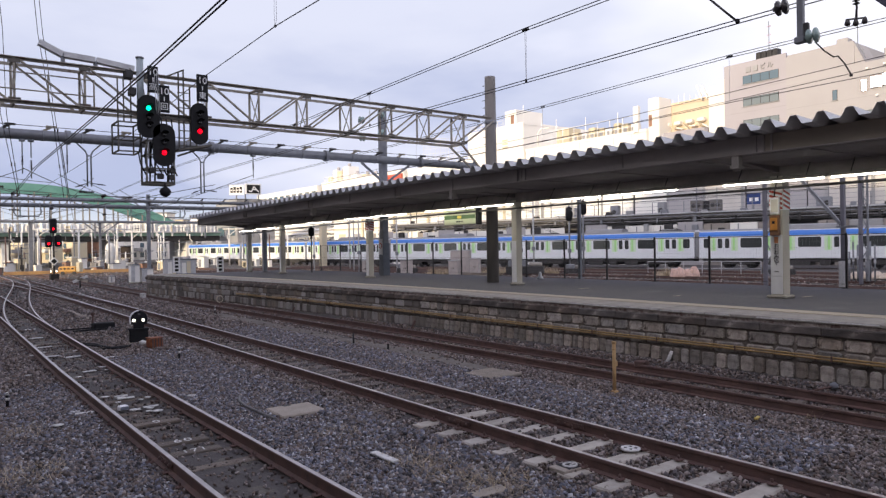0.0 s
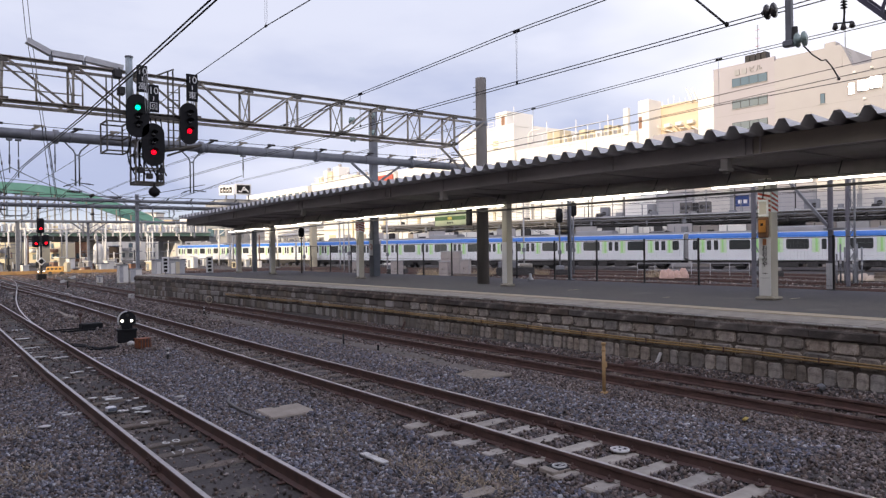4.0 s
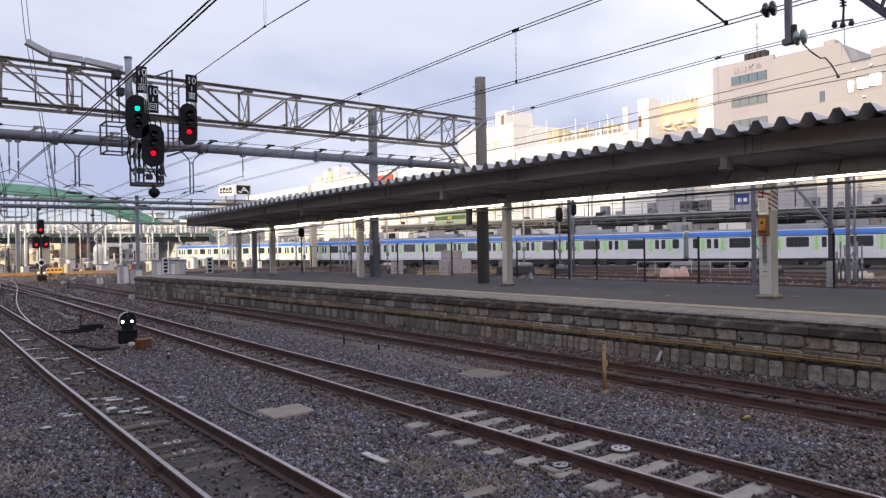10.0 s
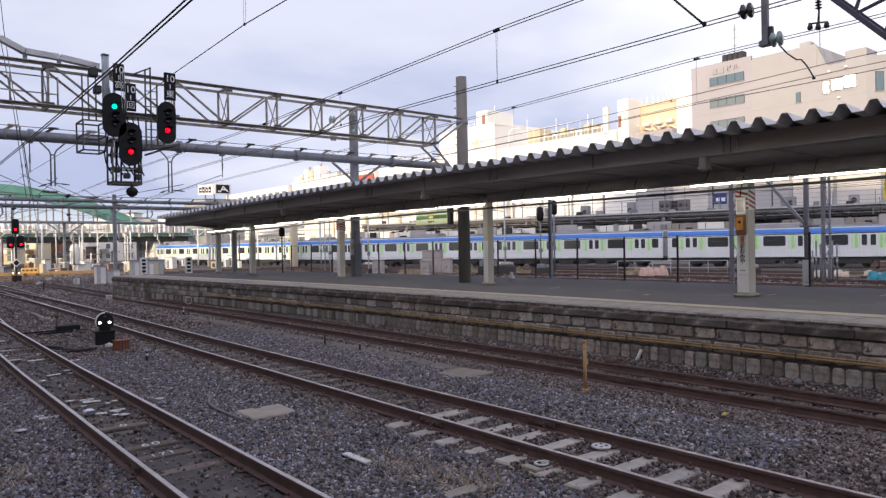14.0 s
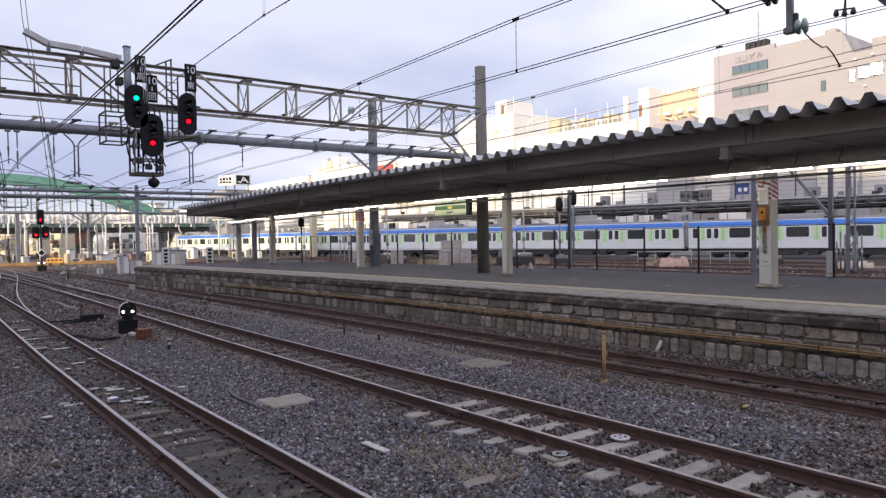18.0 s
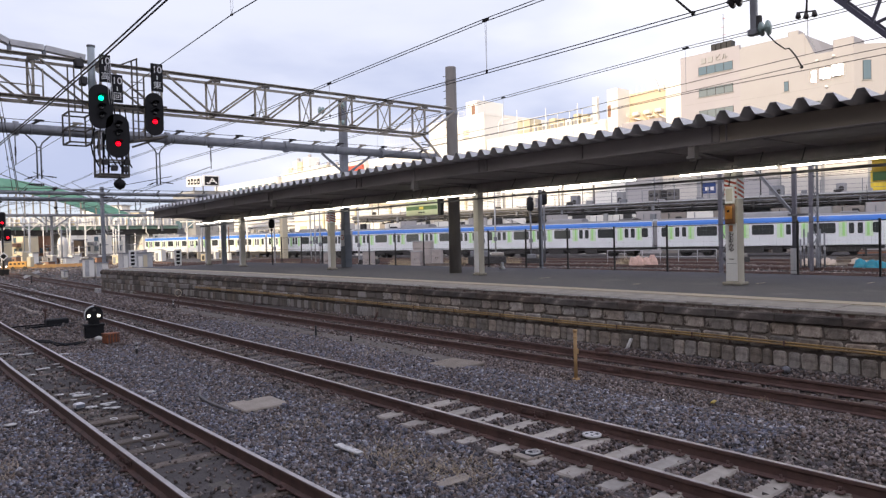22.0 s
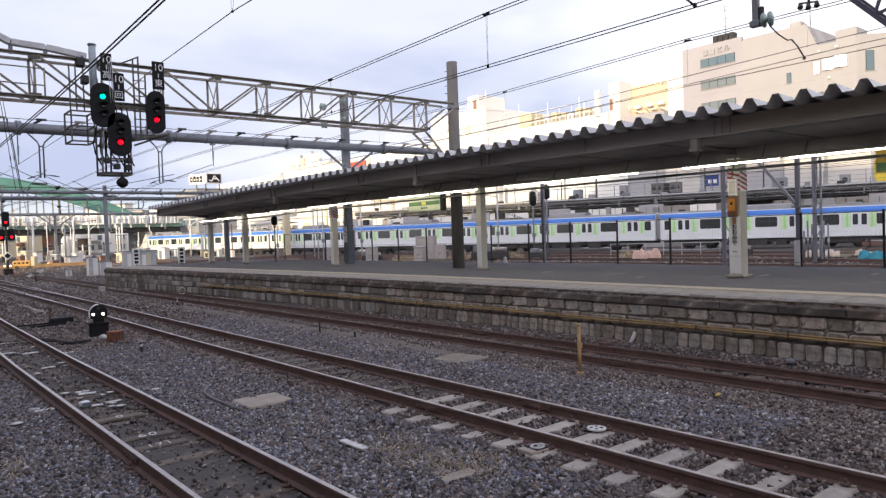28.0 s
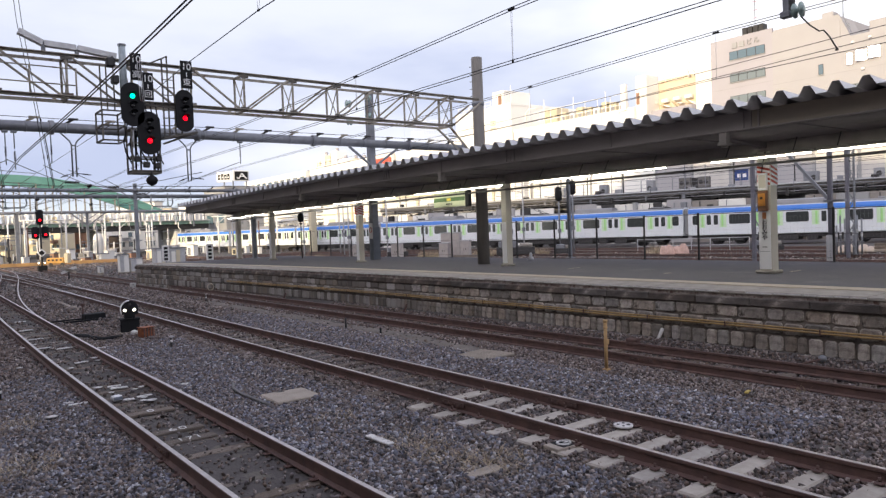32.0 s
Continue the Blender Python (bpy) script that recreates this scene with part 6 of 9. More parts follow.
def build_pink():
    b = thing("office_building", "pinkish-beige office building with strip windows and rooftop plant", "building", "buildings behind the yard")
    part("front_wall", Shape().box(95, 125, 47.9, 57.0, 0, 27.6), PINK, b)
    part("side_wall", Shape().box(95.004, 125, 39.2, 47.9, 0, 27.5), BEIGE, b)
    corners = [(95.004, 39.2), (95.004, 33.4), (110, 18.5), (125, 18.5), (125, 39.2)]
    part("low_wing", Shape().add([(x, y, z) for z in (0, 24.7) for x, y in corners], [(4, 3, 2, 1, 0), (5, 6, 7, 8, 9)] + [(i, (i + 1) % 5, 5 + (i + 1) % 5, 5 + i) for i in range(5)]), BEIGE, b)
    turn = pose(95.004, 33.4, 0, 0, 0, -45)
    part("side_parapet", Shape().box(0.0, 20, 0.0, 0.3, 24.7, 25.0, m=turn), BEIGE, b)
    for x in (1.0, 4.5, 8.0, 11.5):
        w = part("side_window", Shape().box(x, x + 1.0, -0.04, 0.0, 20.6, 23.0, m=turn), DARK_STEEL, b)
        part("pane", Shape().box(x + 0.06, x + 0.94, -0.06, -0.042, 20.66, 22.94, m=turn), TOWN_GLASS, w)
        part("sill", Shape().box(x - 0.1, x + 1.1, -0.12, 0.0, 20.48, 20.58, m=turn), GREY_WALL, w)
    v = [(95.1, 38.0, 24.7), (95.1, 39.2, 24.7), (95.1, 39.2, 27.4), (99, 38.0, 24.7), (99, 39.2, 24.7), (99, 39.2, 27.4)]
    part("sloping_wing", Shape().add(v, [(0, 2, 1), (3, 4, 5), (0, 3, 5, 2), (0, 1, 4, 3), (1, 2, 5, 4)]), BEIGE, b)
    part("roof_plant", Shape().box(96.5, 100, 33.9, 36.4, 24.7, 26.4, 0.08), BEIGE, b, "pale rooftop plant housing")
    for k in range(3):
        part("stair_rail", Shape().bar((95.06, 38.9 - 0.25 * k, 27.3 - 0.55 * k), (95.06, 38.1 - 0.1 * k, 26.2 - 0.5 * k), 0.06, 0.06), STEEL, b)
    for y0, y1, z0, z1 in ((47.9, 57.0, 27.6, 28.15), (39.3, 47.7, 27.5, 27.72)):
        part("parapet", Shape().box(95.0 if y0 > 40 else 95.004, 95.4, y0, y1, z0, z1), PINK if y0 > 40 else BEIGE, b)
    for z in (8.3, 11.5, 14.7, 17.9, 21.0, 24.2):
        part("panel_joint", Shape().box(94.985, 94.998, 47.95, 56.95, z, z + 0.05), GREY_WALL, b)
        part("panel_joint", Shape().box(94.99, 95.002, 33.5, 47.85, z - 0.6, z - 0.56), GREY_WALL, b)
    for y, z in ((37.5, 23.7), (35.5, 23.9), (36.4, 20.2)):
        part("bracket_lamp", Shape().box(94.6, 95.0, y, y + 0.3, z, z + 0.25, 0.03), OFFWHITE, b)
    for z in (25.0, 21.85, 18.7, 15.5, 12.3, 9.1):
        window(b, 95, 48.9, 54.1, z, z + 1.2, 4, TOWN_GLASS if z > 24 else CURTAIN)
    window(b, 95.004, 41.3, 41.9, 20.6, 21.9, 1, TOWN_GLASS)
    mirror = glass("sunlit_glass", (0.12, 0.13, 0.13), 0.13)
    # casements turned so that the sun's glint reaches the camera
    for y0, w, z0, z1 in ((34.6, 1.35, 21.4, 22.9), (36.1, 1.25, 21.3, 22.7), (37.75, 0.7, 21.1, 22.6)):
        casement = part("open_casement", Shape().box(-0.06, 0.0, 0.0, w, z0, z1, 0.01), STEEL, b, "window casement turned to glint towards the camera", at=pose(94.99, y0, 0, 0, 0, 18.5))
        part("pane", Shape().box(-0.075, -0.062, 0.06, w - 0.06, z0 + 0.06, z1 - 0.06), mirror, casement)
    window(b, 95.004, 36.4, 39.8, 17.2, 18.7, 3, CURTAIN)
    for k in range(4):
        part("roof_unit", Shape().box(96, 97.2, 49.6 + k * 0.8, 50.3 + k * 0.8, 28.3, 29.4, 0.06), DARK_STEEL, b, "dark rooftop cooling unit")
    part("tank", Shape().box(96, 97.5, 40.4, 41.8, 27.5, 28.6, 0.1), BEIGE, b)
    part("tank_stand", Shape().box(98, 99, 54.0, 55.5, 27.6, 28.9, 0.1), OFFWHITE, b)
    part("antenna", Shape().rod((96.5, 51.0, 28.0), (96.5, 51.0, 33.5), 0.05, 6), STEEL, b)
    for z in (30.5, 31.6, 32.8):
        part("antenna_arm", Shape().bar((96.5, 50.7, z), (96.5, 51.3, z), 0.05, 0.05), RED, b)
    part("mast", Shape().rod((96.5, 39.4, 27.5), (96.5, 39.4, 31.5), 0.05, 6), STEEL, b)
    # the name in large letters on the front, its first part not readable
    for k in range(2):
        part("sign_letter", Shape().box(94.86, 94.96, 52.9 - k * 1.05, 53.6 - k * 1.05, 26.6, 27.35), GREY_WALL, b)
    for k, ch in enumerate("ビル"):
        writing("sign_letter", ch, 0.95, GREY_WALL, b, pose(94.9, 51.1 - k * 1.05, 26.98, 90, 0, -90), depth=0.05)
    return b


build_pink()


def rail_fence(b, x, y0, y1, z, h, step, mat=None):
    for zz in (0.45 * h, h):
        part("roof_rail", Shape().bar((x, y0, z + zz), (x, y1, z + zz), 0.09, 0.09), mat or STEEL, b)
    y = y0
    while y <= y1:
        part("roof_post", Shape().bar((x, y, z), (x, y, z + h), 0.1, 0.1, (0, 1, 0)), mat or STEEL, b)
        y += step


def build_town():
    w = house("department_store", "long white sunlit building with roof railings", 100, 130, 74.5, 104.0, 21.6, OFFWHITE, 0, 0, parapet=0.5)
    rail_fence(w, 101.2, 77.5, 99.3, 21.6, 3.4, 2.9, WHITE_PANEL)
    for k, y in enumerate((78.0, 79.9, 81.9, 83.6, 85.4, 87.6, 89.6, 91.8)):
        u = part("cooling_unit", Shape().box(102, 103.3, y, y + 1.25 + 0.3 * (k % 2), 21.6, 23.7 + 0.35 * (k % 3), 0.08), CREAM_WALL if k % 3 else OFFWHITE, w, "cream rooftop cooling unit")
        part("grille", Shape().box(101.95, 101.995, y + 0.2, y + 1.0, 22.4, 23.3), GREY_WALL, u)
    part("roof_box", Shape().box(102.5, 106, 94.5, 98.0, 21.6, 25.4, 0.1), CREAM_WALL, w)
    part("duct", Shape().tube([(101, 101.5, 21.6), (101, 101.5, 25.2), (101, 100.6, 25.8), (101, 98.2, 25.8)], 0.16, 8), OFFWHITE, w)
    for y, z in ((99.9, 28.4), (96.0, 27.0), (88.5, 26.2), (81.0, 25.9)):
        part("roof_mast", Shape().rod((100.6, y, 21.6), (100.6, y, z), 0.09, 6), WHITE_PANEL, w)
    for k in range(7):
        part("panel_joint", Shape().box(99.985, 99.998, 77.5 + k * 4, 77.56 + k * 4, 1, 21.5), GREY_WALL, w)
    t = house("white_tower_block", "white sunlit block with small vents", 99.5, 128, 104.2, 122.0, 27.2, OFFWHITE, 0)
    for z in (23.0, 23.7, 24.4):
        part("louvre", Shape().box(99.36, 99.5, 108.9, 110.5, z, z + 0.32), CREAM_WALL, t, "pale yellow wall louvre")
    part("stair_house", Shape().box(100.2, 108, 107.0, 110.5, 27.2, 30.8, 0.1), OFFWHITE, t)
    part("stair_door", Shape().box(100.14, 100.19, 107.6, 108.6, 27.7, 29.8), BROWN_WALL, t)
    rail_fence(t, 100, 110.8, 121.6, 27.7, 1.3, 1.8, WHITE_PANEL)
    for y in (104.6, 116.5):
        part("lamp_post", Shape().rod((100, y, 27.2), (100, y, 31.2), 0.09, 6), WHITE_PANEL, t)
    o = house("orange_building", "orange and cream building with rooftop stairs", 104, 128, 61.5, 74.5, 25.9, ORANGE_WALL, 0, 0)
    part("stair_tower", Shape().box(102.6, 108, 59.6, 64.4, 0, 27.4, 0.1), OFFWHITE, o, "white stair tower")
    part("stair_head", Shape().box(102.8, 106, 60.2, 62.6, 27.4, 28.4, 0.1), OFFWHITE, o)
    rr = random.Random(40)
    for k in range(8):
        part("stair_flight", Shape().bar((103.2, 64.6 + 1.2 * k, 21.2 + 0.3 * (k % 3)), (103.2, 65.7 + 1.2 * k, 21.9 + 0.5 * (k % 2)), 0.9, 0.14, (0, 0, 1)), CREAM_WALL if k % 2 else OFFWHITE, o)
        part("roof_post", Shape().rod((103.8, 65.2 + 1.1 * k, 25.9), (103.8, 65.2 + 1.1 * k, 26.9 + 0.8 * rr.random()), 0.06, 5), OFFWHITE, o)
    for k in range(4):
        part("vent_hood", Shape().box(102.9, 103.9, 65.5 + 2.2 * k, 66.7 + 2.2 * k, 22.4, 23.0, 0.1), OFFWHITE, o)
    part("lean_post", Shape().bar((103.3, 65.9, 25.9), (103.3, 66.9, 28.4), 0.25, 0.25, (1, 0, 0)), OFFWHITE, o)
    part("lean_post", Shape().bar((103.3, 64.9, 25.9), (103.3, 65.9, 28.2), 0.25, 0.25, (1, 0, 0)), OFFWHITE, o)
    part("lower_block", Shape().box(101.5, 104, 64.5, 74.4, 0, 21.1, 0.1), PINK, o, "pale lower block")
    part("corner_block", Shape().box(100.4, 104, 72.2, 74.4, 0, 27.2, 0.1), OFFWHITE, o)
    part("corner_door", Shape().box(100.34, 100.395, 73.6, 74.2, 22.4, 24.4), BROWN_WALL, o)
    part("corner_pier", Shape().box(99.6, 100.3, 75.9, 76.9, 21.7, 26.2, 0.05), OFFWHITE, o)
    a = house("white_flats", "white low building with a flat roof in the sun", 102, 130, 122.5, 150.0, 22.0, OFFWHITE, 0, 0)
    for k in range(9):
        window(a, 102, 124 + 2.9 * k, 125.2 + 2.9 * k, 18.9, 20.2, 1, CURTAIN)
    rail_fence(a, 102.4, 123, 137, 22.5, 1.5, 2.0, WHITE_PANEL)
    c = house("white_offices", "long white building in the sun", 101, 130, 150.5, 196.0, 22.2, OFFWHITE, 0, 0)
    for k in range(11):
        window(c, 101, 152 + 4 * k, 154 + 4 * k, 19.0, 20.3, 1, CURTAIN)
    rail_fence(c, 101.4, 181, 195, 22.7, 1.6, 2.0, WHITE_PANEL)
    for k, (y, w, z) in enumerate(((183.0, 3.2, 26.9), (187.0, 2.6, 25.8), (190.2, 2.2, 26.4), (193.0, 2.6, 24.6), (178.0, 3.5, 24.2), (173.0, 2.0, 23.6), (168.0, 3.0, 23.2))):
        part("roof_plant", Shape().box(103, 107, y, y + w, 22.2, z, 0.25), CREAM_WALL if k % 2 else OFFWHITE, c, "cream rooftop plant")
        part("plant_cap", Shape().rod((104.5, y + w / 2, z), (104.5, y + w / 2, z + 0.9), 0.5, 10), BEIGE, c)
    house("white_shop_block", "white building in the sun beyond the others", 100, 125, 197.0, 245.0, 21.6, OFFWHITE, 5, 10)
    m = part("mesh_screen", Shape().box(100.0, 100.05, 126.0, 140.0, 23.0, 23.1), WHITE_PANEL, a, "white rooftop mesh screen")
    for k in range(15):
        part("mesh_bar", Shape().box(100.0, 100.06, 126.0 + k, 126.07 + k, 22.0, 27.2 + 0.16 * k), WHITE_PANEL, m)
    for k in range(5):
        part("mesh_rail", Shape().bar((100.03, 126.0, 23.4 + k), (100.03, 140.0, 23.9 + 1.25 * k), 0.06, 0.06), WHITE_PANEL, m)
    solid("red_roof_sign", Shape().box(100.3, 100.9, 150.6, 160.5, 18.9, 21.6, 0.1), surface("red_sign_face", (0.62, 0.12, 0.07), None, 0.4, 0.5), "red sign on a rooftop", "sign")
    # a dark block with a white and black sign board on its roof
    house("sign_block", "grey block carrying a rooftop sign board", 52.0, 60.0, 137.8, 150, 12.4, GREY_WALL, 3, 2)
    brd = thing("rooftop_sign", "white rooftop sign board with dark shapes", "sign")
    turn = pose(53.5, 137.2, 13.75, 0, 0, 135)
    part("board", Shape().box(0.0, 3.4, -0.15, 0.15, 0.0, 2.15, 0.05, m=pose(53.5, 137.2, 13.8)), WHITE_PANEL, brd)
    part("side_board", Shape().box(0.2, 3.3, -0.15, 0.15, -0.1, 1.95, 0.05, m=turn), WHITE_PANEL, brd)
    part("dark_field", Shape().box(53.85, 56.6, 136.98, 137.04, 14.0, 15.72), BLACK, brd)
    s = Shape()
    for a, b in (((54.2, 14.45), (54.75, 14.3)), ((54.75, 14.3), (55.3, 15.35)), ((55.3, 15.35), (56.3, 14.3)), ((54.95, 14.75), (55.75, 14.75))):
        s.bar((a[0], 136.95, a[1]), (b[0], 136.95, b[1]), 0.03, 0.24, (0, 0, 1))
    part("white_mark", s, WHITE_PANEL, brd)
    for k in range(4):
        part("dark_mark", Shape().box(0.55 + k * 0.66, 1.05 + k * 0.66, 0.152, 0.2, 0.35, 1.55 - 0.15 * (k % 2), m=turn), BLACK, brd)
        part("dark_mark", Shape().box(0.68 + k * 0.66, 0.9 + k * 0.66, 0.202, 0.22, 0.7, 1.0, m=turn), WHITE_PANEL, brd)
    for x in (53.7, 56.5):
        part("stay", Shape().bar((x, 137.6, 12.4), (x, 137.6, 13.9), 0.2, 0.2, (0, 1, 0)), STEEL, brd)
    part("stay", Shape().bar((52.3, 139.0, 12.4), (52.3, 138.6, 13.8), 0.2, 0.2, (0, 1, 0)), STEEL, brd)
    # low houses and blocks beyond the road bridge
    rnd = random.Random(21)
    for x in (-60.0, -57.0):
      back = 34.0 if x == -57.0 else 0.0
      while x < 95:
          w = rnd.uniform(4, 9) if back else rnd.uniform(3.5, 6.5)
          y = back + rnd.uniform(174, 179) + 0.6 * max(0.0, x + 20.0)
          h = rnd.uniform(4, 8) if x < 45 else rnd.uniform(8, 14)
          m = rnd.choice((OFFWHITE, OFFWHITE, CREAM_WALL, CREAM_WALL, BEIGE, BEIGE, GREY_WALL, PINK, BROWN_WALL) if back and x < 42 else (OFFWHITE, OFFWHITE, CREAM_WALL, OFFWHITE, BEIGE, PINK, CREAM_WALL, BROWN_WALL))
          names = {OFFWHITE: "white", CREAM_WALL: "cream", GREY_WALL: "grey", BROWN_WALL: "brown", BEIGE: "beige", PINK: "pinkish"}
          b = thing("town_house", "small %s town building beyond the bridge" % names[m], "building", "houses beyond the bridge", at=pose(x + w / 2, y, 0, 0, 0, rnd.uniform(-72, -48)))
          part("wall", Shape().box(-w / 2, w / 2, 0, 4, -0.2, h), m, b)
          part("roof", Shape().box(-w / 2 - 0.3, w / 2 + 0.3, -0.3, 4.3, h, h + 0.35), GREY_WALL, b)
          part("balcony", Shape().box(-w * 0.3, w * 0.3, -0.9, -0.01, 2.6, 3.5), WALLS[int(w * 7) % 6], b)
          n = max(2, int(w / 2.6))
          for fl in range(int(h / 2.8)):
              for k in range(n):
                  a = -w / 2 + (k + 0.25) * w / n
                  if rnd.random() < 0.85:
                      window(b, 0.0, a, a + w / n * 0.5, 0.9 + fl * 2.8, 2.2 + fl * 2.8, 1, rnd.choice((TOWN_GLASS, CURTAIN)), "y")
          x += w * 0.45 + rnd.uniform(0.4, 2.2) + (0 if back else 3.2)


build_town()


def build_bridge():
    """A green tied-arch road bridge crosses the yard far down the line."""
    b = thing("arch_bridge", "green steel arch bridge across the yard", "bridge")
    # the arch springs at x = 46 and peaks near x = 17
    def rib(dy):
        pts = []
        for k in range(25):
            u = -1 + 2 * k / 24
            pts.append((16.0 + 34.3 * u, 158.0 + dy, 5.6 + 9.9 * (1 - u * u)))
        return pts
    for dy in (0.0, 9.0):
        s = Shape()
        pts = rib(dy)
        for p, q in zip(pts, pts[1:]):
            s.bar(p, q, 1.0, 1.45, (0, 0, 1))
        part("arch_rib", s, GREEN_PAINT, b, "curved green box girder")
        for k in range(3, 22):
            p = pts[k]
            part("hanger", Shape().bar((p[0], p[1], 5.5), (p[0], p[1], p[2] - 0.7), 0.24, 0.24, (0, 1, 0)), TRUSS, b)
    part("deck", Shape().box(-40, 51, 157.0, 168.0, 4.9, 5.4), GREY_WALL, b)
    for x in (-18.5, 47.0):
        part("abutment", Shape().box(x, x + 3.0, 157.5, 167.5, -0.3, 4.9, 0.1), GREY_WALL, b)
    part("deck_girder", Shape().box(-40, 51, 156.8, 157.2, 4.85, 5.6), GREEN_PAINT, b)
    r = thing("road_bridge", "road bridge with a green girder and pale parapet", "bridge", at=pose(0, 12, 0.27))
    part("girder", Shape().box(-45, 50, 129.8, 130.3, 5.25, 5.85), surface("pale_bridge_green", (0.24, 0.36, 0.29), (0.17, 0.27, 0.21), 0.5, 0.6), r, "green steel girder")
    part("slab", Shape().box(-45, 50, 130.3, 141, 4.3, 5.7), DARK_STEEL, r, "dark underside")
    part("parapet", Shape().box(-45, 50, 129.6, 129.8, 5.85, 6.1), OFFWHITE, r, "pale parapet")
    x = -44.0
    k = 0
    while x < 48:
        part("parapet_post", Shape().box(x, x + 0.3, 129.3, 129.5, 5.2, 7.9), OFFWHITE, r)
        # fins added and turned to catch the sun, to brighten the parapet
        for j in range(3):
            part("louvre", Shape().box(-0.5, 0.5, -0.03, 0.03, 5.95, 7.4 + 0.45 * ((k * 7) % 3 == 0), m=pose(x + 0.75 + 0.8 * j, 129.2, 0, 0, 0, -58)), (OFFWHITE, WHITE_PANEL, OFFWHITE)[(k * 5 + j) % 3], r)
        x += 2.9
        k += 1
    part("handrail", Shape().bar((-45, 129.4, 7.9), (50, 129.4, 7.9), 0.14, 0.14), OFFWHITE, r)
    part("handrail", Shape().bar((-45, 129.4, 7.4), (50, 129.4, 7.4), 0.1, 0.1), OFFWHITE, r)
    for x in (-24, -6, 12.5, 30.0, 44.0):
        part("pier", Shape().box(x - 0.6, x + 0.6, 131, 139, -0.2, 4.4, 0.1), OFFWHITE, r)
    rb = random.Random(9)
    for k in range(40):
        x = -42 + 2.25 * k + rb.uniform(-0.4, 0.4)
        part("lamp_post", Shape().bar((x, 129.2, 5.9), (x, 129.2, 8.2 + rb.uniform(0, 1.6) * (k % 4 == 0)), 0.1, 0.1, (0, 1, 0)), (OFFWHITE, CREAM_WALL, STEEL)[k % 3], r)
        # pale panels added, turned sunwards to whiten the parapet
        turned = pose(x + 0.9, 129.15, 0, 0, 0, -55)
        part("banner_panel", Shape().box(-0.6, 0.6, -0.03, 0.03, 6.1, 6.7 + rb.uniform(0, 0.9), m=turned), (CREAM_WALL, OFFWHITE, OFFWHITE, OFFWHITE)[k % 4], r)
    # screens and pipes hung on the near face
    for k in range(14):
        x = -40 + k * 7.6
        part("drain_pipe", Shape().tube([(x, 129.2, 5.6), (x, 129.2, 4.6), (x + 0.4, 129.2, 4.2), (x + 0.4, 129.2, 3.3)], 0.1, 5), OFFWHITE, r)


build_bridge()


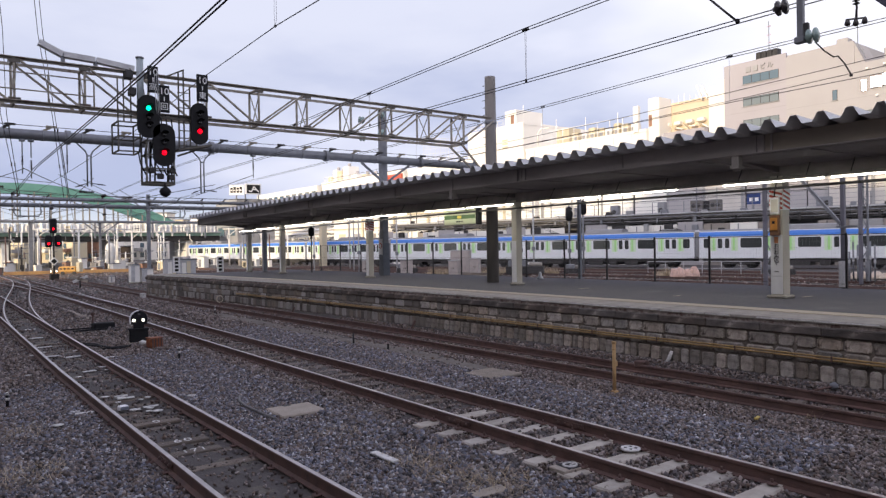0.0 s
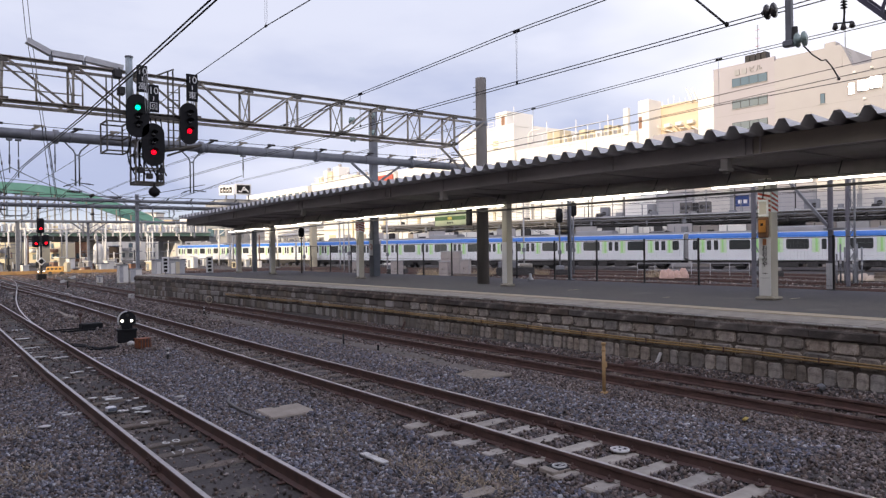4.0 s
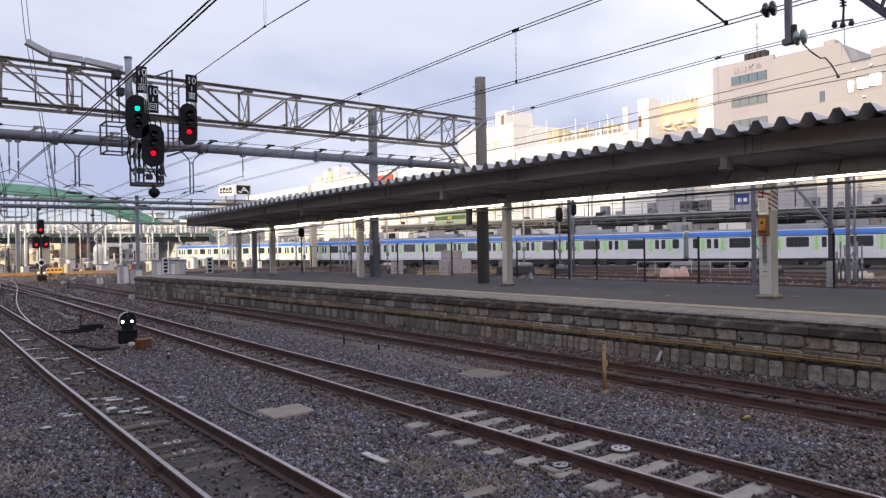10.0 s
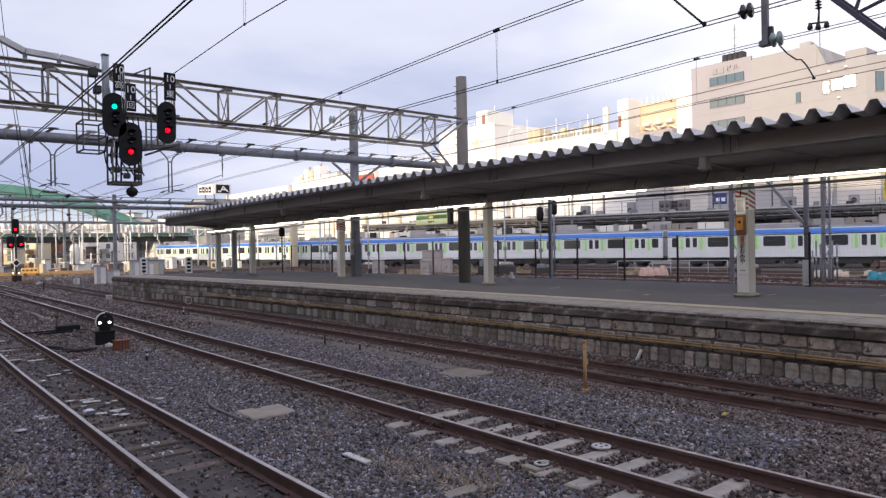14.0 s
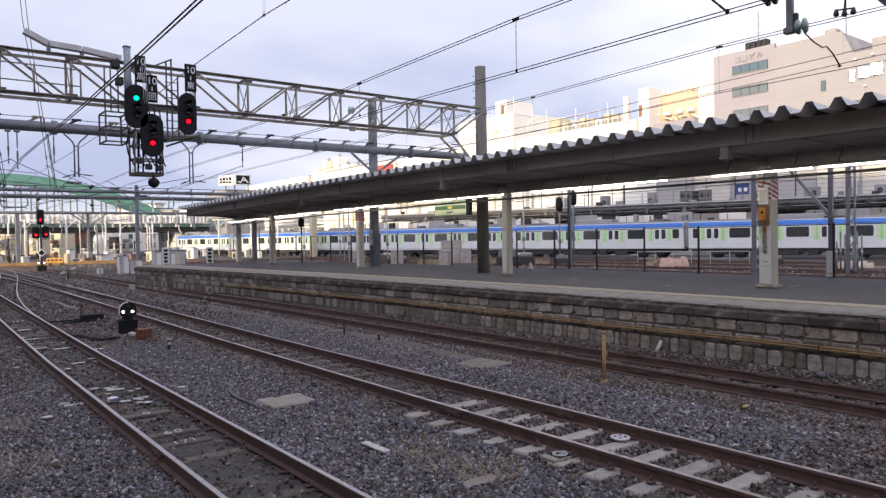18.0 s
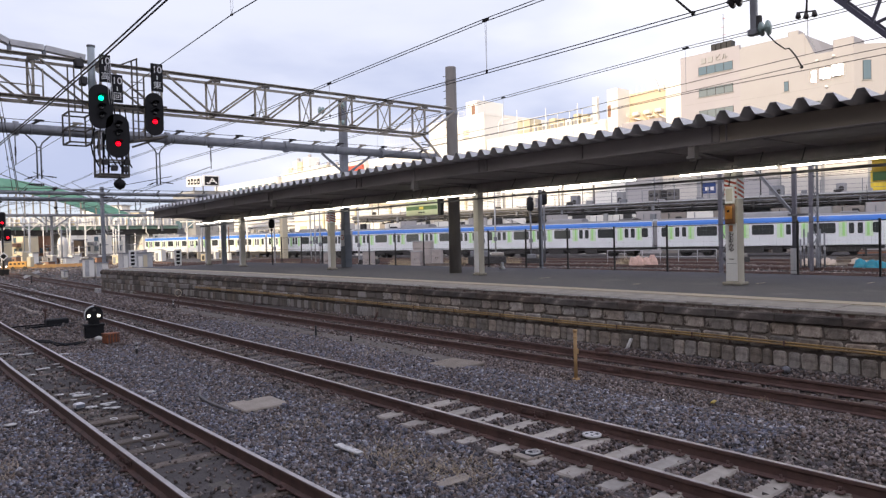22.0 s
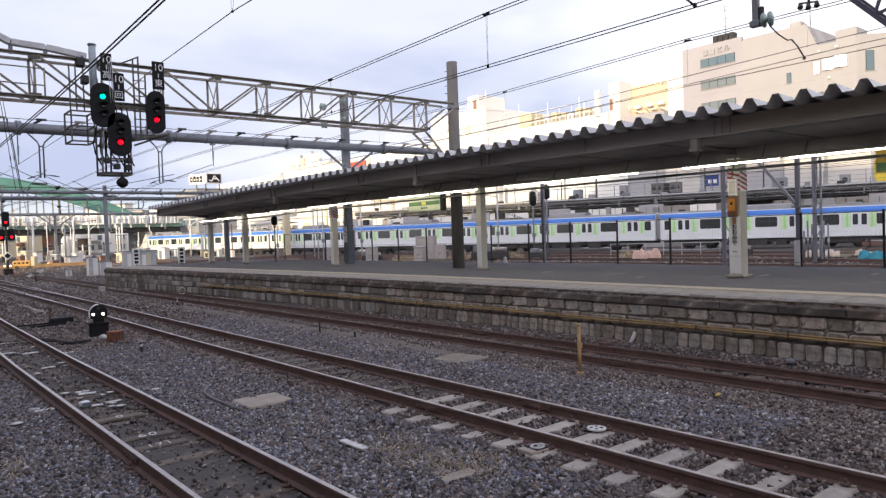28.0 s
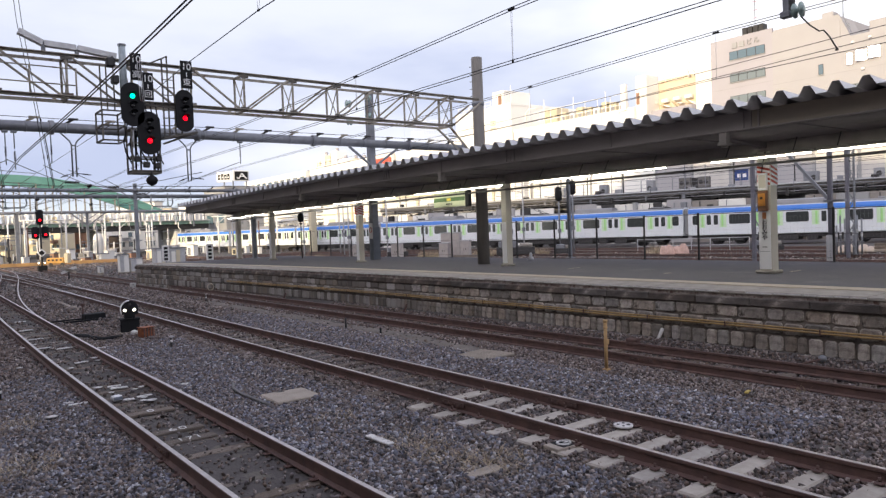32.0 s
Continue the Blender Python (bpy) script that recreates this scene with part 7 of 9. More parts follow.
def build_far_station():
    """The neighbouring railway's platform behind the train, with its long roof; x across, y along the train."""
    along = pose(14.55, -16.11, 0, 0, 0, 16.5)
    p = thing("far_platform", "platform of the neighbouring railway behind the train", "platform", kind="structure", at=along)
    part("surface", Shape().box(73.5, 84, 5, 95, 0.95, 1.1), EDGE_SLAB, p)
    # dark face colour stands in for the shade under the train
    part("face", Shape().box(73.7, 83.9, 5.1, 94.9, 0.0, 0.95), COPING, p)
    c = thing("far_canopy", "long flat canopy roof with a dark underside", "canopy", kind="structure", at=along)
    END = 92.0
    part("roof", Shape().box(74.3, 83, 5, END, 6.0, 6.16, 0.03), OFFWHITE_STEEL, c, "pale grey roof edge")
    # box coloured dark for the shade below the roof
    part("soffit", Shape().box(74.5, 82.8, 5.2, END - 0.2, 5.5, 5.99), DARK_GREY_SHADE, c)
    for k in range(57):
        y = 6 + 1.5 * k
        part("lattice_bar", Shape().bar((74.42, y, 5.28 if k % 2 else 5.9), (74.42, y + 1.5, 5.9 if k % 2 else 5.28), 0.05, 0.05, (1, 0, 0)), TRAIN_ROOF if k % 3 else DARK_STEEL, c)
    part("lattice_chord", Shape().bar((74.4, 5, 5.27), (74.4, END, 5.27), 0.06, 0.08), TRAIN_ROOF, c)
    for k in range(15):
        y = 8 + k * 5.6
        part("roof_truss", Shape().bar((75, y, 4.75), (82, y, 5.4), 0.12, 0.16), DARK_STEEL, c)
        part("column", Shape().box(77.4, 77.7, y - 0.15, y + 0.15, 1.1, 5.5, 0.02), GREY_WALL, c)
        part("brace", Shape().bar((77.5, y, 4.3), (75.4, y + 1.1, 5.4), 0.1, 0.1), STEEL, c)
    part("beam", Shape().box(75.0, 75.3, 5, END, 5.1, 5.4), DARK_STEEL, c)
    for z in (6.55, 7.0, 7.5):
        part("wire_rail", Shape().bar((74.5, 6, z), (74.5, END - 1, z), 0.035, 0.035), STEEL, c)
    wn_ = random.Random(14)
    for k in range(22):
        y = 8 + k * 3.8
        part("rail_post", Shape().bar((74.5, y, 6.15), (74.5, y, 7.55 if k % 3 else 8.9), 0.08, 0.08, (0, 1, 0)), STEEL, c)
    # feeder wires and their small masts above the roof
    for x, z in ((75.2, 8.1), (75.8, 8.8), (76.2, 9.6), (75.0, 10.3), (77.0, 10.9)):
        part("feeder_wire", Shape().tube([(x, 6 + 7.1 * k, z - 0.12 * (k % 2)) for k in range(13)], 0.03, 5), WIRE, c)
    for k in range(14):
        y = 9 + 6.1 * k + wn_.uniform(-1, 1)
        mast = part("feeder_mast", Shape().rod((75.6, y, 6.15), (75.6, y, 11.0 - 2.2 * wn_.random()), 0.07, 6), DARK_STEEL if k % 3 else STEEL, c)
        for z in (8.1, 9.2):
            part("cross_arm", Shape().bar((74.9, y, z), (76.4, y, z), 0.07, 0.07), DARK_STEEL, mast)
        part("insulator", Shape().lathe((75.0, y, 8.2), [(0.04, 0.0), (0.11, 0.06), (0.05, 0.14), (0.11, 0.22), (0.04, 0.3)], 8), OFFWHITE, mast)
    for k in range(24):
        y = 8 + 3.4 * k + wn_.uniform(-1.5, 1.5)
        part("roof_fitting", Shape().box(74.5, 75.2, y, y + wn_.uniform(0.3, 1.2), 6.15, 6.15 + wn_.uniform(0.15, 0.5), 0.04), (STEEL, GREY_WALL, DARK_STEEL)[k % 3], c)
        part("hung_fitting", Shape().box(74.15, 74.32, y + 1, y + 1 + wn_.uniform(0.12, 0.4), 5.2 - wn_.uniform(0, 0.5), 5.6, 0.03), (STEEL, DARK_STEEL)[k % 2], c)
        part("drop_wire", Shape().rod((74.1, y + 0.4, 4.7), (74.1, y + 0.5, 6.1 + wn_.uniform(0, 0.9)), 0.025, 5), (WIRE, STEEL)[k % 2], c)
    part("cable_tray", Shape().box(74.05, 74.25, 5, END, 4.95, 5.03), DARK_STEEL, c)
    part("eave_pipe", Shape().rod((74.1, 5, 5.72), (74.1, END, 5.72), 0.045, 6), STEEL, c)
    # the sunlit end of that station: pale roofs, posts and beams
    e = thing("far_station_end", "pale sunlit station roofs and posts beyond the train", "station roof", kind="structure")
    re_ = random.Random(61)
    for k, (x, z, y0, y1) in enumerate(((72, 6.6, 90, 178), (76, 7.6, 112, 190), (69, 5.6, 112, 172), (80, 8.8, 112, 200))):
        part("roof_edge", Shape().box(x, x + 2.5, y0, y1, z, z + 0.22, 0.03), OFFWHITE, e)
        part("roof_beam", Shape().box(x + 0.2, x + 0.5, y0, y1, z - 0.6, z - 0.25), OFFWHITE, e)
        y = y0 + 1
        while y < y1:
            post = part("roof_post", Shape().box(x + 0.2, x + 0.5, y, y + 0.3, 0, z - 0.6), OFFWHITE, e)
            part("knee", Shape().bar((x + 0.3, y, z - 1.8), (x + 0.3, y + 1.4, z - 0.6), 0.14, 0.14, (1, 0, 0)), CREAM_WALL, post)
            if re_.random() < 0.5:
                part("hung_sign", Shape().box(x - 0.1, x, y + 1.5, y + 1.5 + re_.uniform(0.6, 2.4), z - 1.5, z - 0.8), (OFFWHITE, STEEL, OFFWHITE, CREAM_WALL)[int(y) % 4], post)
            y += re_.uniform(3.5, 7.0)
    part("back_wall", Shape().box(84, 84.5, 112, 205, 0, 10.5), OFFWHITE, e)
    s = thing("station_block", "grey station block with cladding panels and a band of windows", "building", "buildings behind the yard", at=along)
    part("wall", Shape().box(90, 91.5, 8, 73.5, 0, 14.5), GREY_WALL, s, "grey clad wall")
    for k in range(13):
        part("wall_panel", Shape().box(89.9, 89.995, 8.3 + 5 * k, 12.9 + 5 * k, 6.0 + 0.4 * (k % 3), 14.2), (PALE_PANEL, BEIGE, PALE_PANEL, PALE_PANEL)[k % 4] if k < 6 else ((BEIGE, PALE_PANEL)[k % 2] if k < 9 else OFFWHITE), s)
    rs = random.Random(77)
    for k in range(9):
        y = 12 + 6.6 * k
        u = part("cooling_unit", Shape().box(84.0, 85.2, y, y + rs.uniform(0.9, 2.2), 6.6, 6.6 + rs.uniform(0.6, 1.5), 0.06), (GREY_WALL, DARK_STEEL, TRAIN_ROOF, STEEL)[k % 4], s, "rooftop cooling unit")
        part("fan_grille", Shape().rod((83.95, y + 0.5, 7.0), (83.99, y + 0.5, 7.0), 0.3, 10), DARK_STEEL, u)
    for y, w in ((46.26, 1.45), (43.9, 1.4)):
        u = part("cooling_unit", Shape().box(82.5, 83.4, y, y + w, 6.6, 7.95, 0.06), DARK_GREY_SHADE, s, "dark grey rooftop cooling unit")
        for e in (0.28, 0.72):
            part("fan_grille", Shape().rod((82.45, y + w * e, 7.3), (82.49, y + w * e, 7.3), 0.27, 12), DARK_STEEL, u)
    for k in range(22):
        y = 10 + k * 2.85
        window(s, 90, y, y + 1.7, 10.6, 12.2, 2, TOWN_GLASS if k % 3 else CURTAIN)
    part("low_roof", Shape().box(83.2, 90, 8, 92, 6.2, 6.6), GREY_WALL, s)
    # wall panels placed to fill the view above the train, with equipment before them
    for k in range(25):
        y = 20 + 2.9 * k
        if k % 9 == 4:
            continue
        mat = (BEIGE, DULL_BEIGE, GREY_WALL, DULL_BEIGE)[k % 4] if y < 37 or 40 < y < 46 else (OFFWHITE if k % 4 else BEIGE)
        part("wall_panel", Shape().box(72.4, 72.55, y + 0.04, y + 2.86, 0.0, 4.7 + 0.25 * (k % 4 == 0)), mat, s)
        if k % 2 or 38 < y < 50:
            part("wall_box", Shape().box(71.9, 72.38, y + 0.5, y + 0.5 + rs.uniform(0.4, 1.6), 3.0, 3.5 + rs.uniform(0.6, 1.5), 0.04), (STEEL, DARK_STEEL, GREY_WALL, DARK_STEEL)[k % 4], s)
        part("wall_conduit", Shape().rod((72.35, y + 2.0, 0.5), (72.35, y + 2.0, 4.6), 0.05, 6), DARK_STEEL if k % 2 else STEEL, s)
    part("screen_wall", Shape().box(88, 89.4, 73.5, 118, 0, 12.5), OFFWHITE, s)
    for k in range(11):
        y = 75 + 3.9 * k
        part("wall_rib", Shape().box(87.7, 87.99, y, y + 0.35, 0, 12.0), CREAM_WALL if k % 2 else OFFWHITE, s)
        part("wall_window", Shape().box(87.9, 87.99, y + 0.9, y + 2.6, 3.6 + 0.3 * (k % 3), 5.2), (GREY_WALL, CREAM_WALL, DULL_BEIGE)[k % 3], s)
    for z in (6.1, 8.4, 10.6):
        part("wall_band", Shape().box(87.6, 87.99, 73.6, 117.9, z, z + 0.18), CREAM_WALL, s)
    b = thing("blue_sign", "blue station sign with white lettering", "sign", at=along)
    part("board", Shape().box(78.5, 78.6, 38.4, 39.9, 6.95, 8.2, 0.03), surface("sign_blue", (0.02, 0.06, 0.24), None, 1.0, 0.4), b)
    for k in range(2):
        part("white_mark", Shape().box(78.46, 78.495, 38.6 + k * 0.6, 39.0 + k * 0.6, 7.3, 7.75), WHITE_PANEL, b)
    part("post", Shape().rod((78.65, 39.15, 6.1), (78.65, 39.15, 7.6), 0.06, 6), STEEL, b)
    y = solid("yellow_shop_sign", Shape().box(84.6, 85, 24.5, 28.3, 6.4, 8.6, 0.05), surface("sign_yellow", (0.85, 0.62, 0.05), None, 1.0, 0.4), "yellow shop sign behind the platform", "sign")
    q = thing("red_shop_sign", "red shop sign with a yellow number", "sign")
    part("board", Shape().box(84.6, 85, 24.0, 28.2, 4.0, 5.4, 0.05), surface("sign_red", (0.60, 0.035, 0.03), None, 1.0, 0.4), q)
    part("post", Shape().box(84.7, 84.95, 26.0, 26.3, 1.1, 6.5), STEEL, q)
    writing("number", "28", 1.1, surface("number_yellow", (0.9, 0.75, 0.1), None, 1.0, 0.4), q, pose(84.57, 27.0, 4.5, 90, 0, -90), depth=0.02)


build_far_station()

# ---- loose things on the ballast ----
def ground_at(x, y):
    return ground_height(x, y)


def build_lineside():
    r = random.Random(11)
    # cover slabs of cable pits
    s = thing("pit_cover", "buff concrete cover slab lying in the ballast", "pit cover", "pit covers", at=pose(5.17, 11.12, ground_at(5.17, 11.12) + 0.05, 0, 0, -2))
    part("slab", Shape().box(-0.4, 0.4, -0.38, 0.38, -0.06, 0.015, 0.02), COVER, s)
    part("lifting_notch", Shape().box(-0.1, 0.02, 0.28, 0.37, 0.016, 0.02), DARK_STEEL, s)
    s = thing("pit_cover", "buff ribbed cover plate lying in the ballast", "pit cover", "pit covers", at=pose(9.48, 10.98, ground_at(9.48, 10.98) + 0.03, 0, 0, 8))
    # plate coloured darker than its ribs, so that they show
    part("slab", Shape().box(-0.45, 0.45, -0.45, 0.45, -0.05, 0.012, 0.015), surface("darker_cover_plate", (0.29, 0.25, 0.215), (0.2, 0.172, 0.148), 3.0, 0.9, bump=0.4), s)
    for k in range(14):
        part("rib", Shape().box(-0.43, 0.43, -0.42 + 0.063 * k, -0.39 + 0.063 * k, 0.0125, 0.02), COVER, s)
    solid("drain_hose", Shape().tube([(4.85, 12.9, -0.12), (4.66, 12.4, -0.10), (4.58, 11.9, -0.09), (4.58, 11.3, -0.09), (4.64, 10.75, -0.12)], 0.024, 8), surface("grey_hose", (0.17, 0.165, 0.165), None, 4.0, 0.6), "dark hose half buried beside a cover slab", "hose")
    solid("white_plank", Shape().box(-0.055, 0.055, -0.27, 0.27, 0, 0.03, 0.008), WHITE_PAINT, "white painted plank lying on the ballast", "plank", at=pose(4.88, 7.83, ground_at(4.88, 7.83) + 0.04, 0, 0, 1))
    solid("buff_board", Shape().box(-0.22, 0.22, -0.09, 0.09, 0, 0.02, 0.006), COVER, "weathered buff board half buried in the ballast", "board", at=pose(5.10, 6.0, ground_at(5.1, 6.0) + 0.03, 2, -3, -10))
    # ochre post with a box
    z = ground_at(10.21, 8.39)
    p = thing("marker_post", "thin ochre steel post between the tracks", "post", at=pose(10.21, 8.39, z))
    part("shaft", Shape().rod((0, 0, -0.05), (0, 0, 0.93), 0.034, 10), OCHRE_POST, p)
    part("cap", Shape().rod((0, 0, 0.91), (0, 0, 0.96), 0.043, 10), OCHRE_POST, p)
    part("collar", Shape().rod((0, 0, 0.80), (0, 0, 0.83), 0.041, 10), OCHRE_POST, p)
    part("bracket", Shape().box(-0.02, 0.06, -0.03, 0.03, 0.5, 0.6), OCHRE_POST, p)
    part("foot", Shape().box(-0.06, 0.06, -0.05, 0.05, 0, 0.06, 0.01), OCHRE_POST, p)
    solid("rail_box", Shape().box(-0.1, 0.1, -0.13, 0.13, 0.0, 0.16, 0.02), RAIL_SIDE, "rusty brown box beside the rail", "box", at=pose(12.62, 9.62, -0.08, 0, 0, 10))
    # short black and white marker pegs
    for x, y, h in ((5.36, 18.4, 0.32), (1.32, 15.2, 0.28), (10.3, 30.1, 0.32), (10.0, 17.6, 0.30), (9.89, 15.6, 0.2)):
        z = ground_at(x, y)
        g = thing("marker_peg", "short black peg with white bands in the ballast", "marker peg", "marker pegs", at=pose(x, y, z, r.uniform(-3, 3), r.uniform(-3, 3)))
        part("peg", Shape().rod((0, 0, -0.04), (0, 0, h), 0.027, 10), BLACK if y < 17 else DARK_STEEL, g)
        if y not in (17.6, 15.6):
            part("white_band", Shape().rod((0, 0, h * 0.5), (0, 0, h * 0.68), 0.033, 10), WHITE_PAINT, g)
            part("white_tip", Shape().rod((0, 0, h * 0.86), (0, 0, h + 0.01), 0.033, 10, 0.024), WHITE_PAINT, g)
    # painted marks between the rails of the nearest track
    for x, y, t, sz in ((3.07, 10.45, "60", 0.24), (3.05, 9.84, "171", 0.2), (3.08, 11.88, "0", 0.24)):
        m = thing("painted_number", "worn white number painted on a sleeper", "painted mark", "painted track marks", at=pose(x, y, -0.12))
        for k, ch in enumerate(t):
            writing("digit", ch, sz, WHITE_PAINT, m, pose((k - (len(t) - 1) / 2) * sz * 0.62, 0, 0.004), depth=0.002)
        part("patch", Shape().box(-0.36, 0.36, -0.1, 0.1, -0.05, 0.0, 0.01), WOOD_TIE, m)
    for x, y, w, d in ((3.15, 14.24, 0.3, 0.05), (3.12, 14.5, 0.24, 0.03), (2.3, 13.4, 0.3, 0.05), (3.32, 13.16, 0.26, 0.035), (3.05, 13.05, 0.15, 0.03), (2.2, 13.6, 0.12, 0.03), (3.2, 18.0, 0.3, 0.05), (3.3, 20.8, 0.4, 0.06), (2.9, 21.3, 0.35, 0.05), (3.0, 23.5, 0.4, 0.05), (4.1, 20.0, 0.3, 0.08), (3.6, 22.0, 0.2, 0.04), (3.1, 26.2, 0.4, 0.1), (3.3, 29.3, 0.35, 0.1)):
        solid("painted_dash", Shape().box(-w / 2, w / 2, -d, d, -0.02, 0.0, 0.004), WHITE_PAINT, "worn white paint mark on a sleeper", "painted mark", "painted track marks", at=pose(x, y, -0.118, 0, 0, r.uniform(-8, 8)))
    for k in range(18):
        y = r.choice((r.uniform(12.6, 14.6), r.uniform(16.5, 24.0), r.uniform(17.0, 22.0)))
        x = 3.1 + 0.014 * max(0.0, y - 18) + r.uniform(-0.45, 0.45) + (r.choice((-0.95, 0.95)) if k % 5 == 0 else 0.0)
        solid("paint_splash", Shape().lathe((0, 0, 0), [(r.uniform(0.03, 0.09), -0.01), (r.uniform(0.03, 0.1), 0.004), (0.02, 0.006)], 7), WHITE_PAINT, "small worn splash of white paint on a sleeper", "painted mark", "painted track marks", at=pose(x, y, -0.115, 0, 0, r.uniform(0, 360)))
    d = thing("rail_detector", "small white device clamped inside the rail", "track device", at=pose(2.86, 13.2, -0.1, 0, 0, 10))
    part("housing", Shape().box(-0.07, 0.09, -0.07, 0.07, -0.04, 0.05, 0.02), WHITE_PANEL, d)
    part("dark_face", Shape().box(-0.06, 0.08, -0.08, -0.0705, -0.02, 0.035), MAST_BLUE, d)
    # round target and number plate beside the second track
    t = thing("track_target", "white disc with a dark cross on a sleeper", "track mark", "painted track marks", at=pose(7.32, 5.77, 0.0))
    part("disc", Shape().rod((0, 0, -0.01), (0, 0, 0.012), 0.125, 24), WHITE_PAINT, t)
    for k in range(4):
        a = 0.7 + k * math.pi / 2
        part("dark_spot", Shape().rod((0.065 * math.cos(a), 0.065 * math.sin(a), 0.012), (0.065 * math.cos(a), 0.065 * math.sin(a), 0.016), 0.02, 10), BLACK, t)
    t = thing("number_plate", "black plate with a white figure beside the rail", "track mark", "painted track marks", at=pose(6.22, 5.80, -0.02, 0, 0, -4))
    part("plate", Shape().box(-0.22, 0.2, -0.13, 0.13, -0.03, 0.02, 0.008), COVER, t)
    part("dark_field", Shape().box(-0.12, 0.12, -0.12, 0.12, 0.0205, 0.024), BLACK, t)
    part("white_ring", Shape().tube([(0.085 * math.cos(math.tau * k / 16), 0.075 * math.sin(math.tau * k / 16), 0.026) for k in range(17)], 0.016, 6), WHITE_PAINT, t)
    part("white_bar", Shape().box(-0.005, 0.06, -0.01, 0.01, 0.0245, 0.032), WHITE_PAINT, t)
    # fish plates and joints
    for x, y, z in ((6.392, 8.15, 0.13), (7.523, 7.0, 0.13), (2.534, 9.3, 0.04), (3.666, 16.2, 0.04), (11.414, 8.5, 0.0), (12.546, 13.6, 0.0)):
        j = thing("fish_plate", "rusty bolted plate joining two rails", "rail joint", "rail joints", at=pose(x, y, z))
        for e in (-1, 1):
            pl = part("plate", Shape().box(e * 0.026 - 0.008, e * 0.026 + 0.008, -0.28, 0.28, -0.115, -0.045, 0.006), RAIL_SIDE, j)
            for k in range(4):
                part("bolt", Shape().rod((e * 0.034, -0.2 + 0.133 * k, -0.08), (e * 0.06, -0.2 + 0.133 * k, -0.08), 0.018, 6), RAIL_SIDE, pl)
    # litter
    solid("yellow_litter", Shape().box(-0.12, 0.12, -0.03, 0.03, 0, 0.03, 0.01), surface("yellow_litter", (0.6, 0.45, 0.12), None, 4.0, 0.7), "crumpled yellow litter beside a rail", "litter", at=pose(10.2, 5.66, -0.06, 0, 4, 20))
    solid("white_litter", Shape().box(-0.03, 0.03, -0.02, 0.02, 0, 0.03, 0.01), WHITE_PANEL, "white scrap on the ballast", "litter", at=pose(9.68, 6.22, -0.04, 0, 4, 20))
    # stakes and stones leaning on the platform wall
    for x, y, h, mat in ((13.29, 9.47, 0.34, WHITE_PAINT), (13.1, 19.2, 0.34, COVER), (12.85, 27.9, 0.38, COVER), (12.5, 35.2, 0.38, COVER), (12.3, 38.6, 0.38, COVER)):
        solid("leaning_stake", Shape().rod((0, 0, -0.05), (0.08, -0.1, h * 0.75), 0.042, 10, 0.036), mat if y < 12 else RAIL_SIDE, "short stake leaning at the foot of the wall", "stake", "stakes along the wall", at=pose(x, y, ground_at(x, y)))
    v = thing("wall_valve", "small grey valve on a bent pipe at the wall", "valve", at=pose(13.0, 5.8, -0.05))
    part("pipe", Shape().tube([(-0.25, 0.25, 0.0), (-0.1, 0.1, 0.05), (0.02, 0.0, 0.08)], 0.02, 6), RAIL_SIDE, v)
    part("valve_body", Shape().lathe((0.05, 0, 0.08), [(0.03, -0.05), (0.07, -0.02), (0.07, 0.04), (0.03, 0.07)], 10), STEEL, v)
    for k, (x, y, l) in enumerate(((12.95, 16.1, 1.0), (12.95, 22.0, 1.4), (12.7, 25.0, 0.9))):
        solid("scrap_timber", Shape().box(-0.05, 0.05, -l / 2, l / 2, 0, 0.07, 0.01), WOOD_TIE, "weathered length of timber on the ballast", "timber", "scrap timber", at=pose(x, y, ground_at(x, y) + 0.03, 0, 3, 6 - 5 * k))
    for k in range(3):
        solid("white_cable", Shape().tube([(5.65 + 0.12 * k, 32.0 - 0.6 * k, -0.12), (5.6 + 0.06 * k, 34.0 - 0.4 * k, -0.09), (5.75 - 0.05 * k, 36.0, -0.09), (5.72, 38.0 + 0.5 * k, -0.12)], 0.05, 6), COVER, "pale cable lying on the ballast", "cable", "lineside cables")
    solid("buried_strip", Shape().sweep([(9.30, 5.75, -0.045), (9.35, 5.35, -0.02), (9.40, 4.9, -0.02), (9.42, 4.3, -0.045)], [(-0.045, -0.03), (0.045, -0.03), (0.035, 0.022), (-0.035, 0.022)]), DIRT, "dusty cable trough lid half buried in ballast", "cable trough")
    # ring marker on a stand beside the platform track
    solid("white_block", Shape().box(-0.13, 0.13, -0.13, 0.13, -0.05, 0.3, 0.02), WHITE_PAINT, "small white painted block beside the platform track", "marker", at=pose(10.53, 43.0, ground_at(10.53, 43.0), 0, 0, 15))
    g = thing("ring_marker", "faded ring marker on a thin stand", "track sign", at=pose(10.45, 29.9, ground_at(10.45, 29.9)))
    part("stand", Shape().rod((0, 0, 0), (0, 0, 0.5), 0.018, 6), RAIL_SIDE, g)
    ring = [(0.14 * math.cos(math.tau * k / 16), 0, 0.64 + 0.14 * math.sin(math.tau * k / 16)) for k in range(17)]
    part("ring", Shape().tube(ring, 0.018, 6), YELLOW_LINE, g)


build_lineside()


